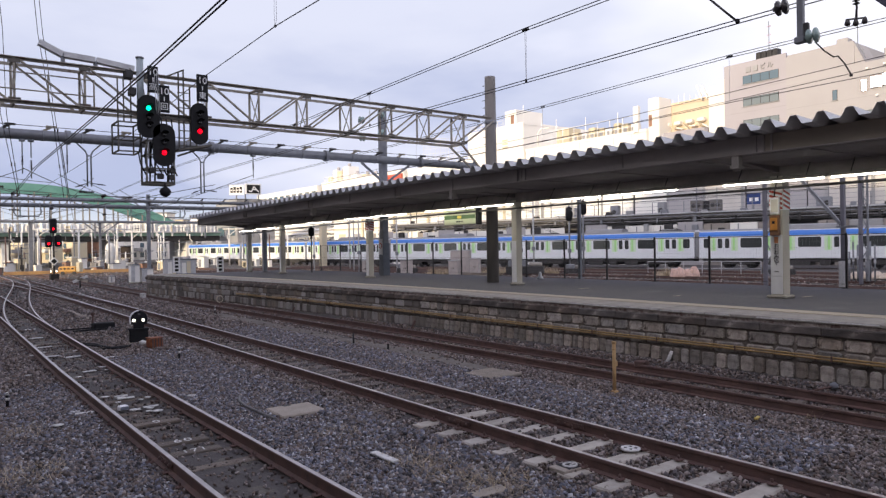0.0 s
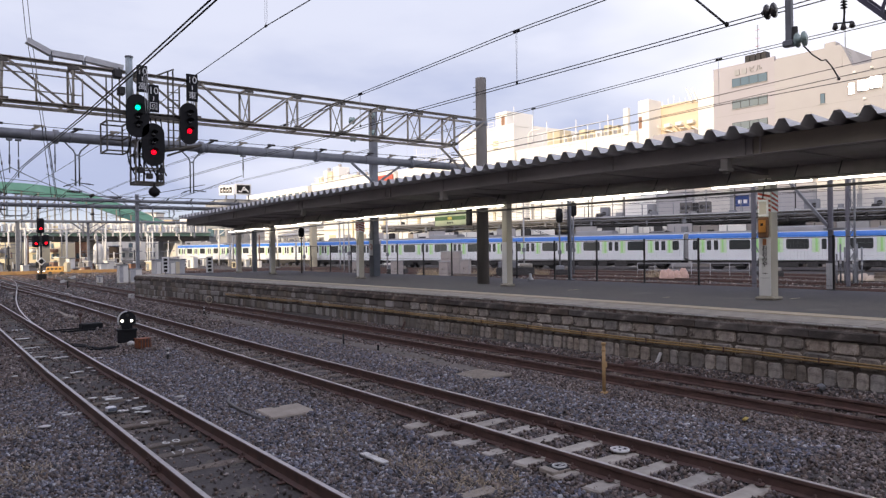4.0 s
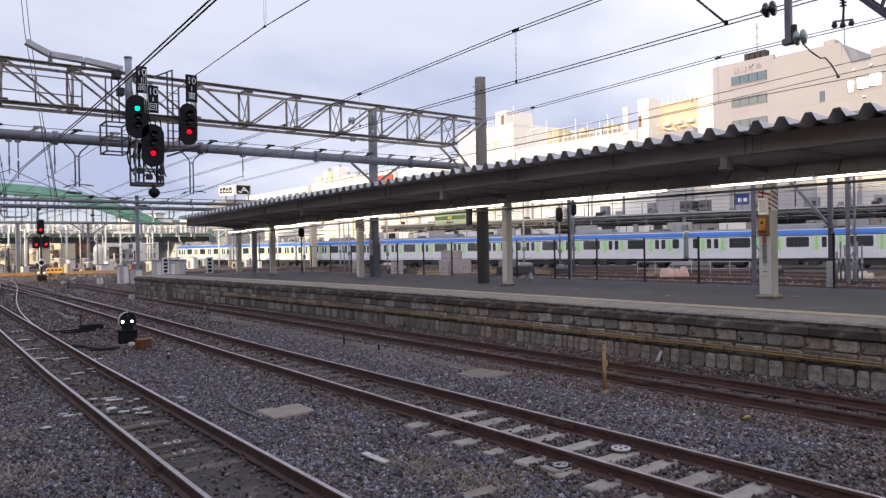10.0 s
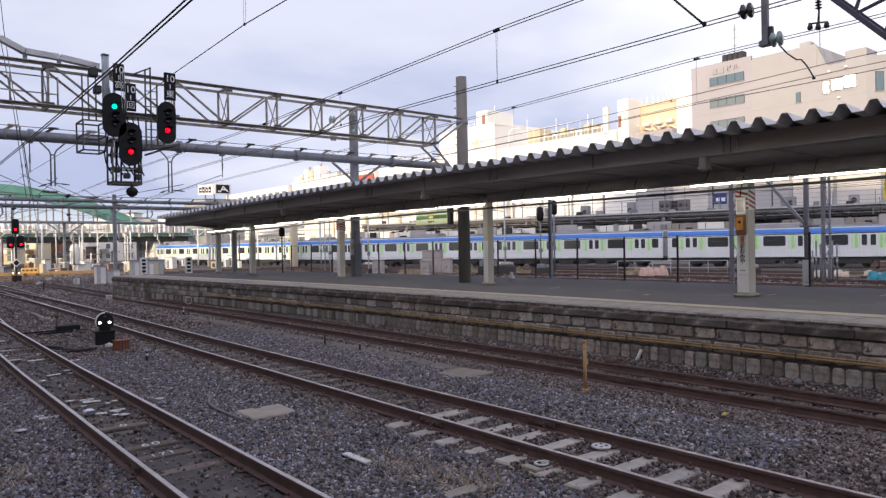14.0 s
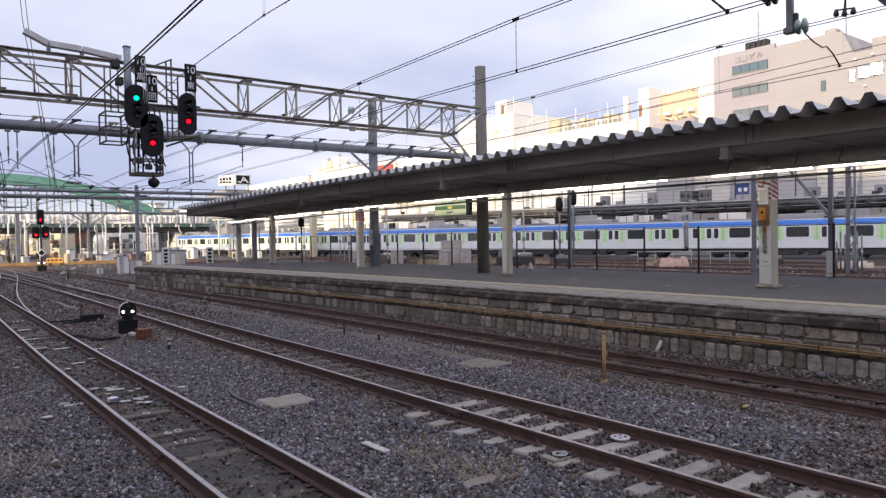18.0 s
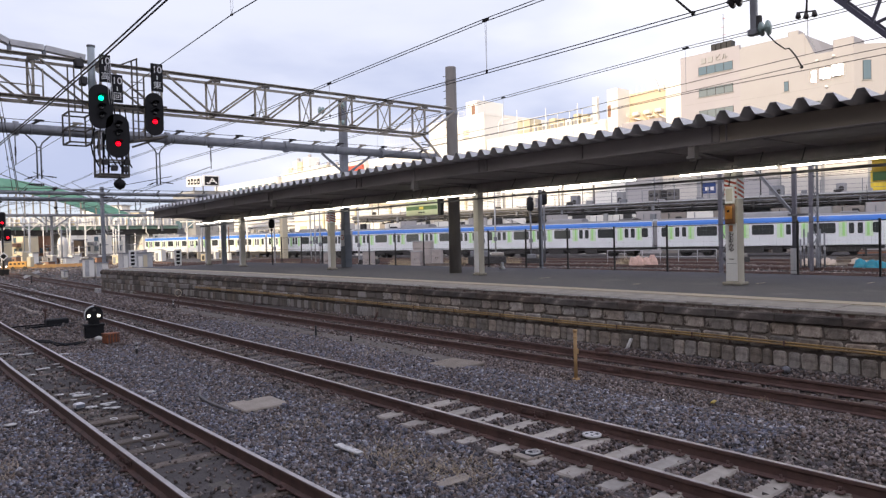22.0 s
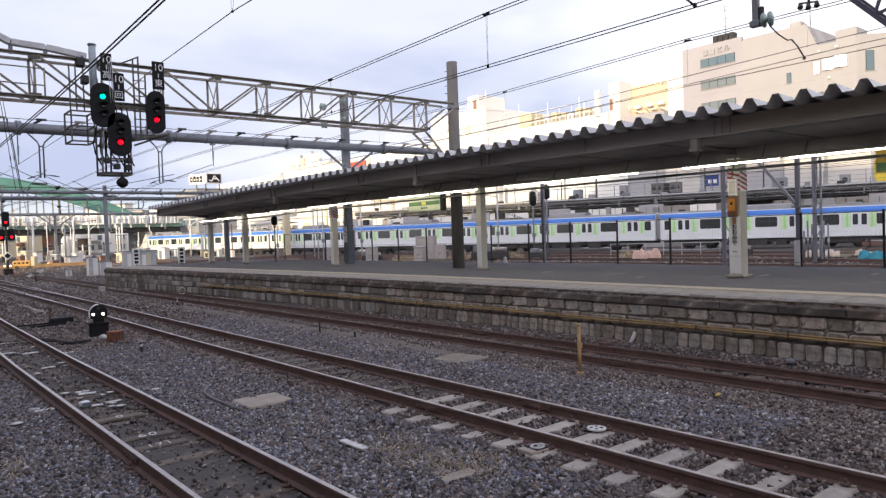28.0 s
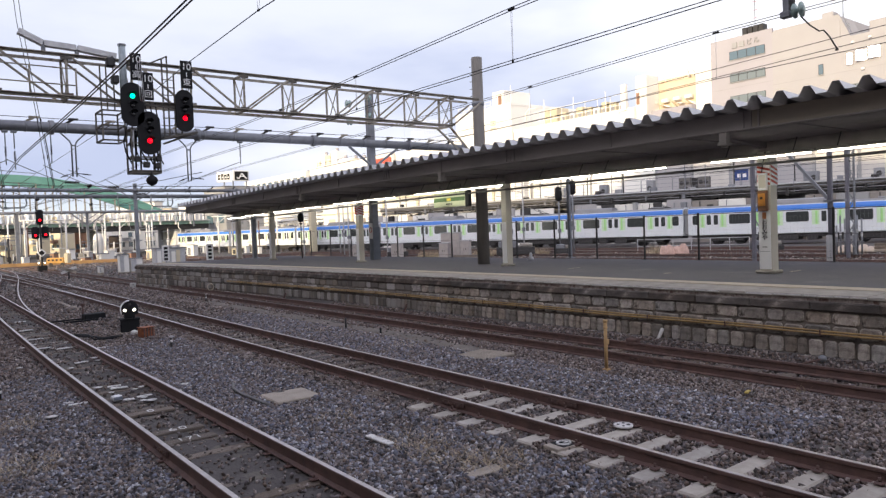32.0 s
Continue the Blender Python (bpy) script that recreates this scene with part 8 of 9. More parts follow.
def build_pipes():
    """Two ochre pipes along the platform wall on brackets."""
    for k, z in enumerate((0.478, 0.428)):
        p = thing("wall_pipe", "long ochre pipe fixed along the platform wall", "pipe", "pipes on the wall")
        part("pipe", Shape().sweep([(platform_edge(y), y, z + 0.006 * math.sin(y)) for y in steps(1.0, 34.0, 60)], [(-0.06 + 0.019 * math.cos(math.tau * i / 8), 0.019 * math.sin(math.tau * i / 8)) for i in range(8)]), YELLOW_PIPE, p)
        if k == 0:
            for i in range(15):
                y = 2.2 + 1.9 * i
                part("bracket", Shape().box(-0.08, 0.03, -0.015, 0.015, -0.08, 0.025), RAIL_SIDE, p, at=pose(platform_edge(y), y, z))
            for i in range(5):
                y = 3.0 + 5.4 * i
                part("sleeve", Shape().rod((-0.06, -0.1, 0), (-0.06, 0.1, 0), 0.023, 8), YELLOW_PIPE, p, at=pose(platform_edge(y), y, z + 0.006 * math.sin(y)))


build_pipes()


def build_dwarf_signal():
    x, y = 5.42, 22.7
    z = ground_at(x, y)
    lamp = glowing("shunting_lamp", (1.0, 0.93, 0.80), 4.0)
    s = thing("dwarf_signal", "low black shunting signal with two white lamps", "railway signal", at=pose(x, y, z, 0, 0, -8))
    part("case", Shape().box(-0.28, 0.28, -0.15, 0.2, 0.0, 0.46, 0.02), BLACK, s)
    part("case_lid", Shape().box(-0.31, 0.31, -0.18, 0.23, 0.40, 0.47, 0.015), BLACK, s)
    part("neck", Shape().box(-0.16, 0.16, -0.1, 0.1, 0.47, 0.62, 0.01), BLACK, s)
    shape = Shape()
    outline = [(0.265 * math.cos(a), 0.78 + 0.265 * math.sin(a)) for a in [math.pi * (k / 16) for k in range(17)]] + [(-0.25, 0.6), (0.25, 0.6)]
    n = len(outline)
    shape.add([(a, -0.12, b) for a, b in outline] + [(a, 0.12, b) for a, b in outline], [tuple(range(n)), tuple(range(2 * n - 1, n - 1, -1))] + [(k, n + k, n + (k + 1) % n, (k + 1) % n) for k in range(n)])
    head = part("head", shape, BLACK, s)
    rim = [(0.275 * math.cos(a), -0.12, 0.78 + 0.275 * math.sin(a)) for a in [math.pi * (k / 16) for k in range(8, 17)]] + [(-0.265, -0.12, 0.62)]
    part("white_rim", Shape().tube(rim, 0.026, 6), WHITE_PANEL, head, "white rim")
    for e in (-0.15, 0.135):
        part("lamp", Shape().lathe((e, -0.14, 0.74), [(0.046, 0.02), (0.04, 0.0), (0.015, -0.01)], 14, "y"), lamp, head, "lit white lamp")
        part("hood", Shape().tube([(e + 0.095 * math.cos(a), -0.2, 0.74 + 0.095 * math.sin(a)) for a in [math.pi * (k / 8) for k in range(9)]], 0.012, 5), BLACK, head)
    part("dark_lamp", Shape().lathe((0.0, -0.13, 0.92), [(0.06, 0.02), (0.05, 0.0), (0.02, -0.01)], 14, "y"), DARK_STEEL, head)
    part("foot", Shape().box(-0.32, 0.32, -0.2, 0.24, -0.05, 0.02, 0.02), CONCRETE_TIE, s)
    for piece in s.children_recursive:
        piece.data.transform(Matrix.Scale(0.92, 4))
    b = thing("rusty_box", "rust-orange steel box on the ballast", "box", at=pose(5.46, 21.1, ground_at(5.5, 21), 0, 0, 12))
    part("body", Shape().box(-0.18, 0.18, -0.16, 0.16, 0, 0.27, 0.03), ORANGE, b)
    part("lid", Shape().box(-0.19, 0.18, -0.175, 0.175, 0.27, 0.29, 0.015), ORANGE, b)
    for e in (-0.13, -0.05, 0.04, 0.12):
        part("rib", Shape().box(e - 0.018, e + 0.018, -0.175, -0.16, 0.0, 0.27), RAIL_SIDE, b)
    solid("white_stone", Shape().lathe((0, 0, 0), [(0.02, 0.0), (0.1, 0.03), (0.1, 0.1), (0.04, 0.14)], 9), WHITE_PAINT, "whitewashed stone beside a rusty box", "stone", at=pose(5.36, 22.0, ground_at(5.36, 22.0)))
    m = thing("point_machine", "black point machine with rods to the rails", "point machine", at=pose(5.25, 27.4, -0.13, 0, 0, 6))
    part("case", Shape().box(-0.25, 0.45, -0.2, 0.2, 0.0, 0.24, 0.03), BLACK, m)
    part("rod", Shape().box(-1.0, 0.9, -0.42, -0.36, 0.02, 0.08, 0.01), BLACK, m)
    part("second_rod", Shape().box(-1.4, -0.2, 0.25, 0.3, 0.03, 0.08, 0.01), BLACK, m)
    part("lever", Shape().rod((-0.1, 0.5, 0.0), (-0.1, 0.5, 0.55), 0.03, 8), RAIL_SIDE, m)
    part("weight", Shape().lathe((-0.1, 0.5, 0.52), [(0.03, -0.05), (0.08, -0.02), (0.08, 0.05), (0.03, 0.08)], 10), RAIL_SIDE, m)
    for k in range(3):
        solid("signal_cable", Shape().tube([(4.95 - 0.1 * k, 21.7, -0.08), (4.6 - 0.2 * k, 21.4 + 0.1 * k, -0.1), (4.3, 22.2 + 0.3 * k, -0.1), (4.0, 22.8 + 0.3 * k, -0.1)], 0.025, 6), BLACK, "black cable beside the low signal", "cable", "lineside cables")


build_dwarf_signal()


# ---- things on and behind the platform ----
def build_platform_things():
    s = thing("hanging_sign", "hanging direction sign with green and yellow bands", "sign", at=pose(15.95, 20.05, 3.42))
    part("board", Shape().box(-0.07, 0.07, -0.92, 0.92, 0.0, 0.56, 0.01), surface("sign_cream_green", (0.66, 0.70, 0.48), None, 1.0, 0.5), s)
    part("green_band", Shape().box(-0.076, -0.0705, -0.9, 0.9, 0.2, 0.34), surface("sign_green", (0.09, 0.17, 0.06), None, 1.0, 0.5), s)
    part("yellow_mark", Shape().box(-0.08, -0.0765, -0.12, 0.12, 0.22, 0.32), surface("sign_mark_yellow", (0.8, 0.62, 0.1), None, 1.0, 0.5), s)
    r = random.Random(2)
    part("dark_lettering", bars(-0.0705, -0.25, 0.25, 0.40, 0.06, 3, r), BLACK, s)
    part("small_lettering", bars(-0.0705, -0.2, 0.2, 0.08, 0.05, 3, r), BLACK, s)
    part("dark_end", Shape().box(-0.09, 0.09, -1.1, -0.93, -0.02, 0.62, 0.02), BLACK, s)
    for y in (-0.6, 0.6):
        part("hanger", Shape().rod((0, y, 0.56), (0, y, 0.8), 0.015, 6), DARK_STEEL, s)
    s = thing("hanging_sign", "hanging sign with a yellow and a green field", "sign", at=pose(16.3, 4.6, 3.55))
    part("board", Shape().box(-0.07, 0.07, -1.1, 0.8, 0.0, 0.56, 0.01), surface("sign_dark_yellow", (0.62, 0.42, 0.05), None, 1.0, 0.5), s)
    part("green_band", Shape().box(-0.076, -0.0705, -1.08, 0.78, 0.02, 0.2), surface("sign_dark_green", (0.08, 0.20, 0.09), None, 1.0, 0.5), s)
    for y in (-0.6, 0.5):
        part("hanger", Shape().rod((0, y, 0.56), (0, y, 0.8), 0.015, 6), DARK_STEEL, s)
    # steel posts along the back of the platform
    for x, y, h, w in ((20.85, 18.75, 3.6, 0.13), (17.0, 40.6, 3.2, 0.24)):
        p = thing("steel_post", "grey steel post at the back of the platform", "post", "posts on the platform", at=pose(x, y, DECK))
        part("shaft", Shape().box(-w / 2, w / 2, -w / 2, w / 2, 0, h, 0.015), STEEL, p)
        part("base_plate", Shape().box(-w, w, -w, w, 0, 0.03), STEEL, p)
    p = thing("repeater_signal", "black repeater signal on a thin post", "railway signal", at=pose(17.85, 36.0, DECK))
    part("post", Shape().rod((0, 0, 0), (0, 0, 2.62), 0.035, 10), DARK_STEEL, p)
    part("head", Shape().lathe((0, 0.0, 2.28), [(0.05, -0.27), (0.15, -0.2), (0.17, 0.0), (0.15, 0.2), (0.05, 0.27)], 12), BLACK, p)
    part("bracket", Shape().box(-0.06, 0.06, -0.08, 0.08, 1.9, 1.98, 0.01), DARK_STEEL, p)
    solid("white_bollard", Shape().lathe((0, 0, 0), [(0.13, 0.0), (0.13, 0.06), (0.07, 0.12), (0.06, 0.24), (0.02, 0.28)], 12), WHITE_PANEL, "small white bollard on the platform", "bollard", at=pose(19.7, 19.8, DECK))
    for x, y in ((13.1, 45.2), (15.2, 43.3)):
        s = thing("vertical_sign", "tall white sign board with four dark characters", "sign", "white signs past the platform", at=pose(x, y, 0.0))
        part("board", Shape().box(-0.22, 0.22, -0.02, 0.02, 1.25, 2.25, 0.006), WHITE_PANEL, s)
        for k in range(4):
            part("dark_mark", Shape().box(-0.11, 0.11, -0.028, -0.0205, 1.33 + k * 0.225, 1.48 + k * 0.225), BLACK, s)
        part("leg", Shape().rod((0, 0.0, 0), (0, 0.0, 1.3), 0.03, 6), STEEL, s)
    b = thing("track_booth", "low booth of pale metal panels past the platform end", "hut", at=pose(18.0, 62.0, 0))
    part("wall", Shape().box(-1.0, 1.4, -0.7, 0.7, 0, 1.85, 0.03), OFFWHITE_STEEL, b)
    for k in range(6):
        part("panel", Shape().box(-0.95 + 0.39 * k, -0.62 + 0.39 * k, -0.735, -0.702, 0.1, 1.7 - 0.12 * (k % 2), 0.01), (OFFWHITE, CREAM_WALL, OFFWHITE_STEEL)[k % 3], b)
    part("roof", Shape().box(-1.1, 1.5, -0.8, 0.8, 1.85, 1.92, 0.02), STEEL, b)
    for x, y, w, h in ((14.3, 61.0, 0.7, 1.5), (15.25, 61.0, 0.9, 1.15), (12.9, 62.5, 0.35, 0.6)):
        c = thing("relay_cabinet", "grey lineside relay cabinet", "cabinet", "grey cabinets", at=pose(x, y, 0))
        # body whiter than grey: sunlight put into its colour
        part("body", Shape().box(-w / 2, w / 2, -0.35, 0.35, 0.1, h, 0.03), OFFWHITE, c)
        part("roof", Shape().box(-w / 2 - 0.06, w / 2 + 0.06, -0.41, 0.41, h, h + 0.06), STEEL, c)
        part("plinth", Shape().box(-w / 2, w / 2, -0.35, 0.35, -0.05, 0.1), COVER, c)
        for e in (-1, 1):
            part("door", Shape().box(e * w / 4 - w / 4 + 0.03, e * w / 4 + w / 4 - 0.03, -0.37, -0.352, 0.16, h - 0.06), OFFWHITE if e > 0 else OFFWHITE_STEEL, c)
    s = thing("cross_sign", "low crossed sign in worn white", "track sign", at=pose(9.7, 57.4, 0.1))
    for a in (1, -1):
        part("blade", Shape().bar((-0.5, 0, 0.35 if a > 0 else 0.75), (0.5, 0, 0.75 if a > 0 else 0.35), 0.06, 0.2, (0, 0, 1)), WHITE_PAINT if a > 0 else COVER, s)
    part("dark_centre", Shape().box(-0.06, 0.06, -0.06, -0.04, 0.46, 0.64), COVER, s)
    part("leg", Shape().rod((0, 0.05, -0.1), (0, 0.05, 0.6), 0.05, 6), DARK_STEEL, s)
    # red signals far down the line
    s = thing("far_signal", "far railway signal mast with three red lamps", "railway signal", at=pose(11.1, 79.5, 0.0))
    red = bpy.data.materials["red_lamp"]
    part("mast", Shape().rod((0, 0, 0), (0, 0, 5.9), 0.09, 10), DARK_STEEL, s)
    for x, z, h in ((-0.02, 5.3, 0.75), (-0.45, 3.75, 0.6), (0.42, 3.8, 0.6)):
        hd = part("head", Shape().box(x - 0.33, x + 0.33, -0.2, 0.1, z - h, z + h, 0.15), BLACK, s)
        part("lamp", Shape().lathe((x, -0.22, z - h * 0.4), [(0.115, 0.02), (0.10, 0.0), (0.03, -0.03)], 14, "y"), red, hd, "lit red lamp")
    d = part("diamond_plate", Shape().box(-0.3, 0.3, -0.14, -0.1, -0.3, 0.3, 0.02), WHITE_PANEL, s, at=pose(0, 0, 1.75, 0, 45, 0))
    part("diamond_field", Shape().box(-0.2, 0.2, -0.15, -0.1405, -0.2, 0.2), BLACK, d)
    part("base", Shape().box(-0.4, 0.4, -0.4, 0.4, -0.1, 0.5, 0.05), BLACK, s)
    part("ladder", Shape().bar((-0.25, 0.15, 0.2), (-0.25, 0.15, 5.5), 0.05, 0.05, (0, 1, 0)), DARK_STEEL, s)
    for e in (-0.3, 0.2):
        part("marker_lamp", Shape().lathe((e, -0.2, 0.75), [(0.07, 0.02), (0.06, 0.0), (0.02, -0.02)], 10, "y"), bpy.data.materials["shunting_lamp"], s)
    # an orange works vehicle standing in the sun
    v = thing("works_vehicle", "bright orange works rail vehicle in the sun", "rail vehicle", at=pose(14.4, 91.0, 0.05, 0, 0, -30))
    part("body", Shape().box(-1.15, 0.75, -0.5, 0.5, 0.3, 0.95, 0.08), surface("works_orange", (0.66, 0.36, 0.09), (0.5, 0.26, 0.07), 1.0, 0.5), v)
    for k in range(4):
        part("window", Shape().box(-1.0 + k * 0.43, -0.76 + k * 0.43, -0.53, -0.502, 0.6, 0.78), TRAIN_GLASS, v)
    part("cab", Shape().box(0.77, 1.2, -0.48, 0.48, 0.3, 1.4, 0.06), CREAM_WALL, v, "pale yellow cab")
    for x in (-0.7, 0.55):
        part("wheel", Shape().rod((x, -0.5, 0.18), (x, -0.4, 0.18), 0.2, 16), DARK_STEEL, v)
    # low strip whose ochre stands in for sunlight on the ground
    solid("yellow_barrier", Shape().box(-13.0, 1.5, -0.12, 0.12, 0, 0.42, 0.03), surface("sunlit_ground_ochre", (0.40, 0.24, 0.10), (0.24, 0.14, 0.07), 1.0, 0.7), "long low ochre strip standing in for sunlit ground", "barrier", at=pose(21, 95, 0, 0, 0, -14))
    # ---- behind the platform ----
    for x, y, h, w, br in ((25.6, 11.0, 6.5, 0.145, True), (44.0, 17.95, 9.0, 0.19, False), (34.0, 18.3, 8.5, 0.18, False)):
        p = thing("steel_mast", "violet-grey steel mast behind the platform", "mast", "masts behind the platform", at=pose(x, y, 0.0))
        part("shaft", Shape().box(-w / 2, w / 2, -w / 2, w / 2, 0, h, 0.02), MAST_PAINT, p)
        if br:
            part("brace", Shape().bar((0, 0.1, 3.2), (0, 1.75, 5.25), 0.1, 0.1, (1, 0, 0)), STEEL, p)
            part("notice", Shape().box(-w / 2 - 0.015, -w / 2 - 0.002, -0.13, 0.13, 1.0, 1.9), WHITE_PANEL, p)
            part("pipe_clamp", Shape().box(-w / 2 - 0.03, w / 2 + 0.03, -0.5, 0.2, 3.05, 3.12), STEEL, p)
        else:
            part("lattice", Shape().bar((0.2, -0.3, 0.2), (0.2, -0.3, h - 0.5), 0.1, 0.1, (0, 1, 0)), STEEL, p)
            for k in range(9):
                part("lattice_bar", Shape().bar((0.1, 0.1 if k % 2 else -0.3, 0.6 + k * 0.7), (0.1, -0.3 if k % 2 else 0.1, 1.3 + k * 0.7), 0.05, 0.05, (1, 0, 0)), STEEL, p)
    # grey conduit posts and a rusty rack behind the masts
    cp = thing("conduit_posts", "row of grey conduit posts beside the far tracks", "posts", at=pose(45.1, 18.3, 0, 0, 0, -62))
    for k in range(7):
        post = part("post", Shape().rod((-0.7 + 0.22 * k, 0.12 * (k % 2), 0), (-0.7 + 0.22 * k, 0.12 * (k % 2), 1.9 + 0.2 * ((k * 3) % 4)), 0.05, 8), STEEL, cp)
        part("cap", Shape().box(-0.76 + 0.22 * k, -0.64 + 0.22 * k, 0.12 * (k % 2) - 0.07, 0.12 * (k % 2) + 0.07, 1.2 + 0.1 * (k % 3), 1.45 + 0.1 * (k % 3), 0.02), OFFWHITE_STEEL, post)
    part("cross_bar", Shape().bar((-0.85, -0.06, 0.9), (0.75, -0.06, 0.9), 0.06, 0.06), STEEL, cp)
    rk = thing("steel_rack", "rack of rusty steel sections beside the far tracks", "rack", at=pose(52.2, 16.3, 0, 0, 0, -62))
    for x in (-1.5, 0.0, 1.5):
        part("trestle", Shape().bar((x, -0.4, 0), (x, -0.4, 1.2), 0.1, 0.1, (0, 1, 0)).bar((x, 0.4, 0), (x, 0.4, 1.2), 0.1, 0.1, (0, 1, 0)).bar((x, -0.45, 0.75), (x, 0.45, 0.75), 0.08, 0.08), DARK_STEEL, rk)
    for k in range(9):
        part("section", Shape().angle((-1.9 + 0.1 * (k % 3), -0.38 + 0.1 * k, 0.8 + 0.09 * (k % 3)), (1.9 - 0.12 * (k % 2), -0.36 + 0.09 * k, 0.8 + 0.09 * ((k + 1) % 3)), 0.1, 0.02), (RUST_RED, WOOD_TIE, RAIL_SIDE)[k % 3], rk)
    # covered heaps of bags
    def heap(name, label, x, y, length, depth, height, mat, seed, count):
        q = random.Random(seed)
        h = thing(name, label, "sack heap", "heaps in the yard", at=pose(x, y, 0.05, 0, 0, -58))
        for k in range(count):
            a = (k + 0.5) / count - 0.5
            rr = length / count * 0.75
            hh = height * q.uniform(0.75, 1.0)
            prof = [(rr * math.cos(0.5 * math.pi * i / 8) ** 0.7 * (1.06 if i < 3 else 1.0) + 0.02, hh * math.sin(0.5 * math.pi * i / 8) ** 1.1) for i in range(9)]
            s = Shape().lathe((0, 0, 0), prof, 18)
            ox, oy = a * length, q.uniform(-0.25, 0.25) * depth
            crumpled = []
            for vx, vy, vz in s.v:
                g = 1 + 0.22 * noise.noise((vx * 2.2 + k * 5, vy * 2.2, vz * 2.2 + seed)) + 0.20 * (abs(noise.noise((vx * 5 + k, vy * 5, vz * 4 + seed))) - 0.2)
                crumpled.append((ox + vx * g, oy + vy * g * 0.9, max(0.0, vz * g)))
            s.v = crumpled
            part("sack", s, mat, h)
    heap("covered_sacks", "heap of sacks under a faded pink sheet", 44.9, 30.3, 1.75, 0.9, 0.85, surface("faded_pink_sheet", (0.68, 0.47, 0.40), (0.5, 0.33, 0.28), 5.0, 0.8), 4, 4)
    heap("pale_sacks", "heap of pale sacks beside the rails", 50.0, 18.6, 4.4, 1.3, 0.5, surface("pale_sacking", (0.62, 0.52, 0.43), (0.48, 0.40, 0.33), 3.0, 0.85), 5, 8)
    heap("tarpaulin_heap", "heap under a turquoise tarpaulin", 46.3, 15.5, 1.5, 1.0, 0.62, surface("turquoise_tarpaulin", (0.02, 0.27, 0.36), (0.02, 0.2, 0.28), 3.0, 0.55), 6, 3)
    # low white railing in front of the train
    f = thing("white_railing", "low white pipe railing beside the train", "railing")
    a, b = Vector((49.2, 36.7, 0)), Vector((52.35, 28.55, 0))
    for z in (0.5, 1.05):
        part("rail", Shape().rod(a + Vector((0, 0, z)), b + Vector((0, 0, z)), 0.03, 6), OFFWHITE_STEEL, f)
    for k in range(7):
        p = a.lerp(b, k / 6)
        part("post", Shape().rod(p, p + Vector((0, 0, 1.08)), 0.03, 6), OFFWHITE_STEEL, f)
    for x, y, w, h in ((33.2, 49.2, 0.8, 1.5), (36.9, 47.4, 0.8, 1.35), (38.6, 48.6, 1.7, 2.2), (38.0, 45.9, 0.75, 1.5), (31.0, 52.0, 0.6, 1.5), (49.0, 14.5, 1.0, 1.4)):
        c = thing("yard_cabinet", "pale weathered grey equipment cabinet in the yard", "cabinet", "grey cabinets", at=pose(x, y, 0, 0, 0, -52))
        part("body", Shape().box(-w / 2, w / 2, -0.5, 0.5, 0.05, h, 0.04), PALE_CABINET, c)
        part("lid", Shape().box(-w / 2 - 0.06, w / 2 + 0.06, -0.56, 0.56, h, h + 0.08, 0.02), OFFWHITE_STEEL, c)
        for e in (-0.24, 0.24):
            door = part("door", Shape().box(e * w - w * 0.21, e * w + w * 0.21, -0.525, -0.502, 0.2, h - 0.15, 0.008), PALE_CABINET, c)
            part("handle", Shape().box(e * w * 0.4 - 0.02, e * w * 0.4 + 0.02, -0.56, -0.526, h * 0.5, h * 0.5 + 0.14), DARK_STEEL, door)
    # dark machinery and stacked timber before the train
    for x, y, w, h in ((42.0, 44.0, 3.2, 1.3), (45.0, 41.2, 1.4, 0.9), (52.0, 27.0, 2.2, 0.8), (37.5, 55.5, 1.8, 1.0)):
        c = thing("track_machine", "dark grey track machine parked in the yard", "machine", "machines in the yard", at=pose(x, y, 0, 0, 0, -52))
        part("chassis", Shape().box(-w / 2, w / 2, -0.5, 0.5, 0.15, h * 0.6, 0.04), TRAIN_DARK, c)
        part("hood", Shape().box(-w * 0.45, w * 0.05, -0.45, 0.45, h * 0.6, h, 0.05), STEEL, c)
        part("tank", Shape().rod((w * 0.12, 0, h * 0.72), (w * 0.45, 0, h * 0.72), 0.18, 10), EDGE_SLAB, c)
        for e in (-0.4, 0.4):
            part("wheel", Shape().rod((e * w, -0.55, 0.2), (e * w, -0.45, 0.2), 0.2, 12), DARK_STEEL, c)
    for x, y, n in ((50.5, 17.5, 7), (36.5, 43.5, 5), (33.0, 36.0, 6)):
        c = thing("timber_stack", "stack of weathered timber and steel beside the rails", "timber stack", "stacks in the yard", at=pose(x, y, 0, 0, 0, -56))
        for k in range(n):
            part("timber", Shape().box(-1.5 + 0.1 * (k % 3), 1.5 - 0.12 * (k % 2), -0.3 + 0.22 * (k % 3), -0.1 + 0.22 * (k % 3), 0.05 + 0.2 * (k // 3), 0.23 + 0.2 * (k // 3), 0.015), WOOD_TIE if k % 4 else COVER, c)
    # thin poles and signals among the far tracks
    r = random.Random(17)
    for x, y, h, sig in ((46.5, 43.0, 6.2, True), (47.2, 42.0, 6.8, True), (44.5, 45.5, 7.0, False), (44.0, 46.6, 6.5, False), (38, 58, 6.0, False), (36, 62, 6.5, False), (40, 70, 7.5, False), (44, 78, 7.0, False), (33, 66, 5.5, False), (52, 16.0, 8.0, False)):
        p = thing("yard_pole", "thin grey pole with fittings among the far tracks", "pole", "poles in the yard", at=pose(x, y, 0))
        part("shaft", Shape().rod((0, 0, 0), (0, 0, h), 0.075, 8), OFFWHITE_STEEL if not sig else STEEL, p)
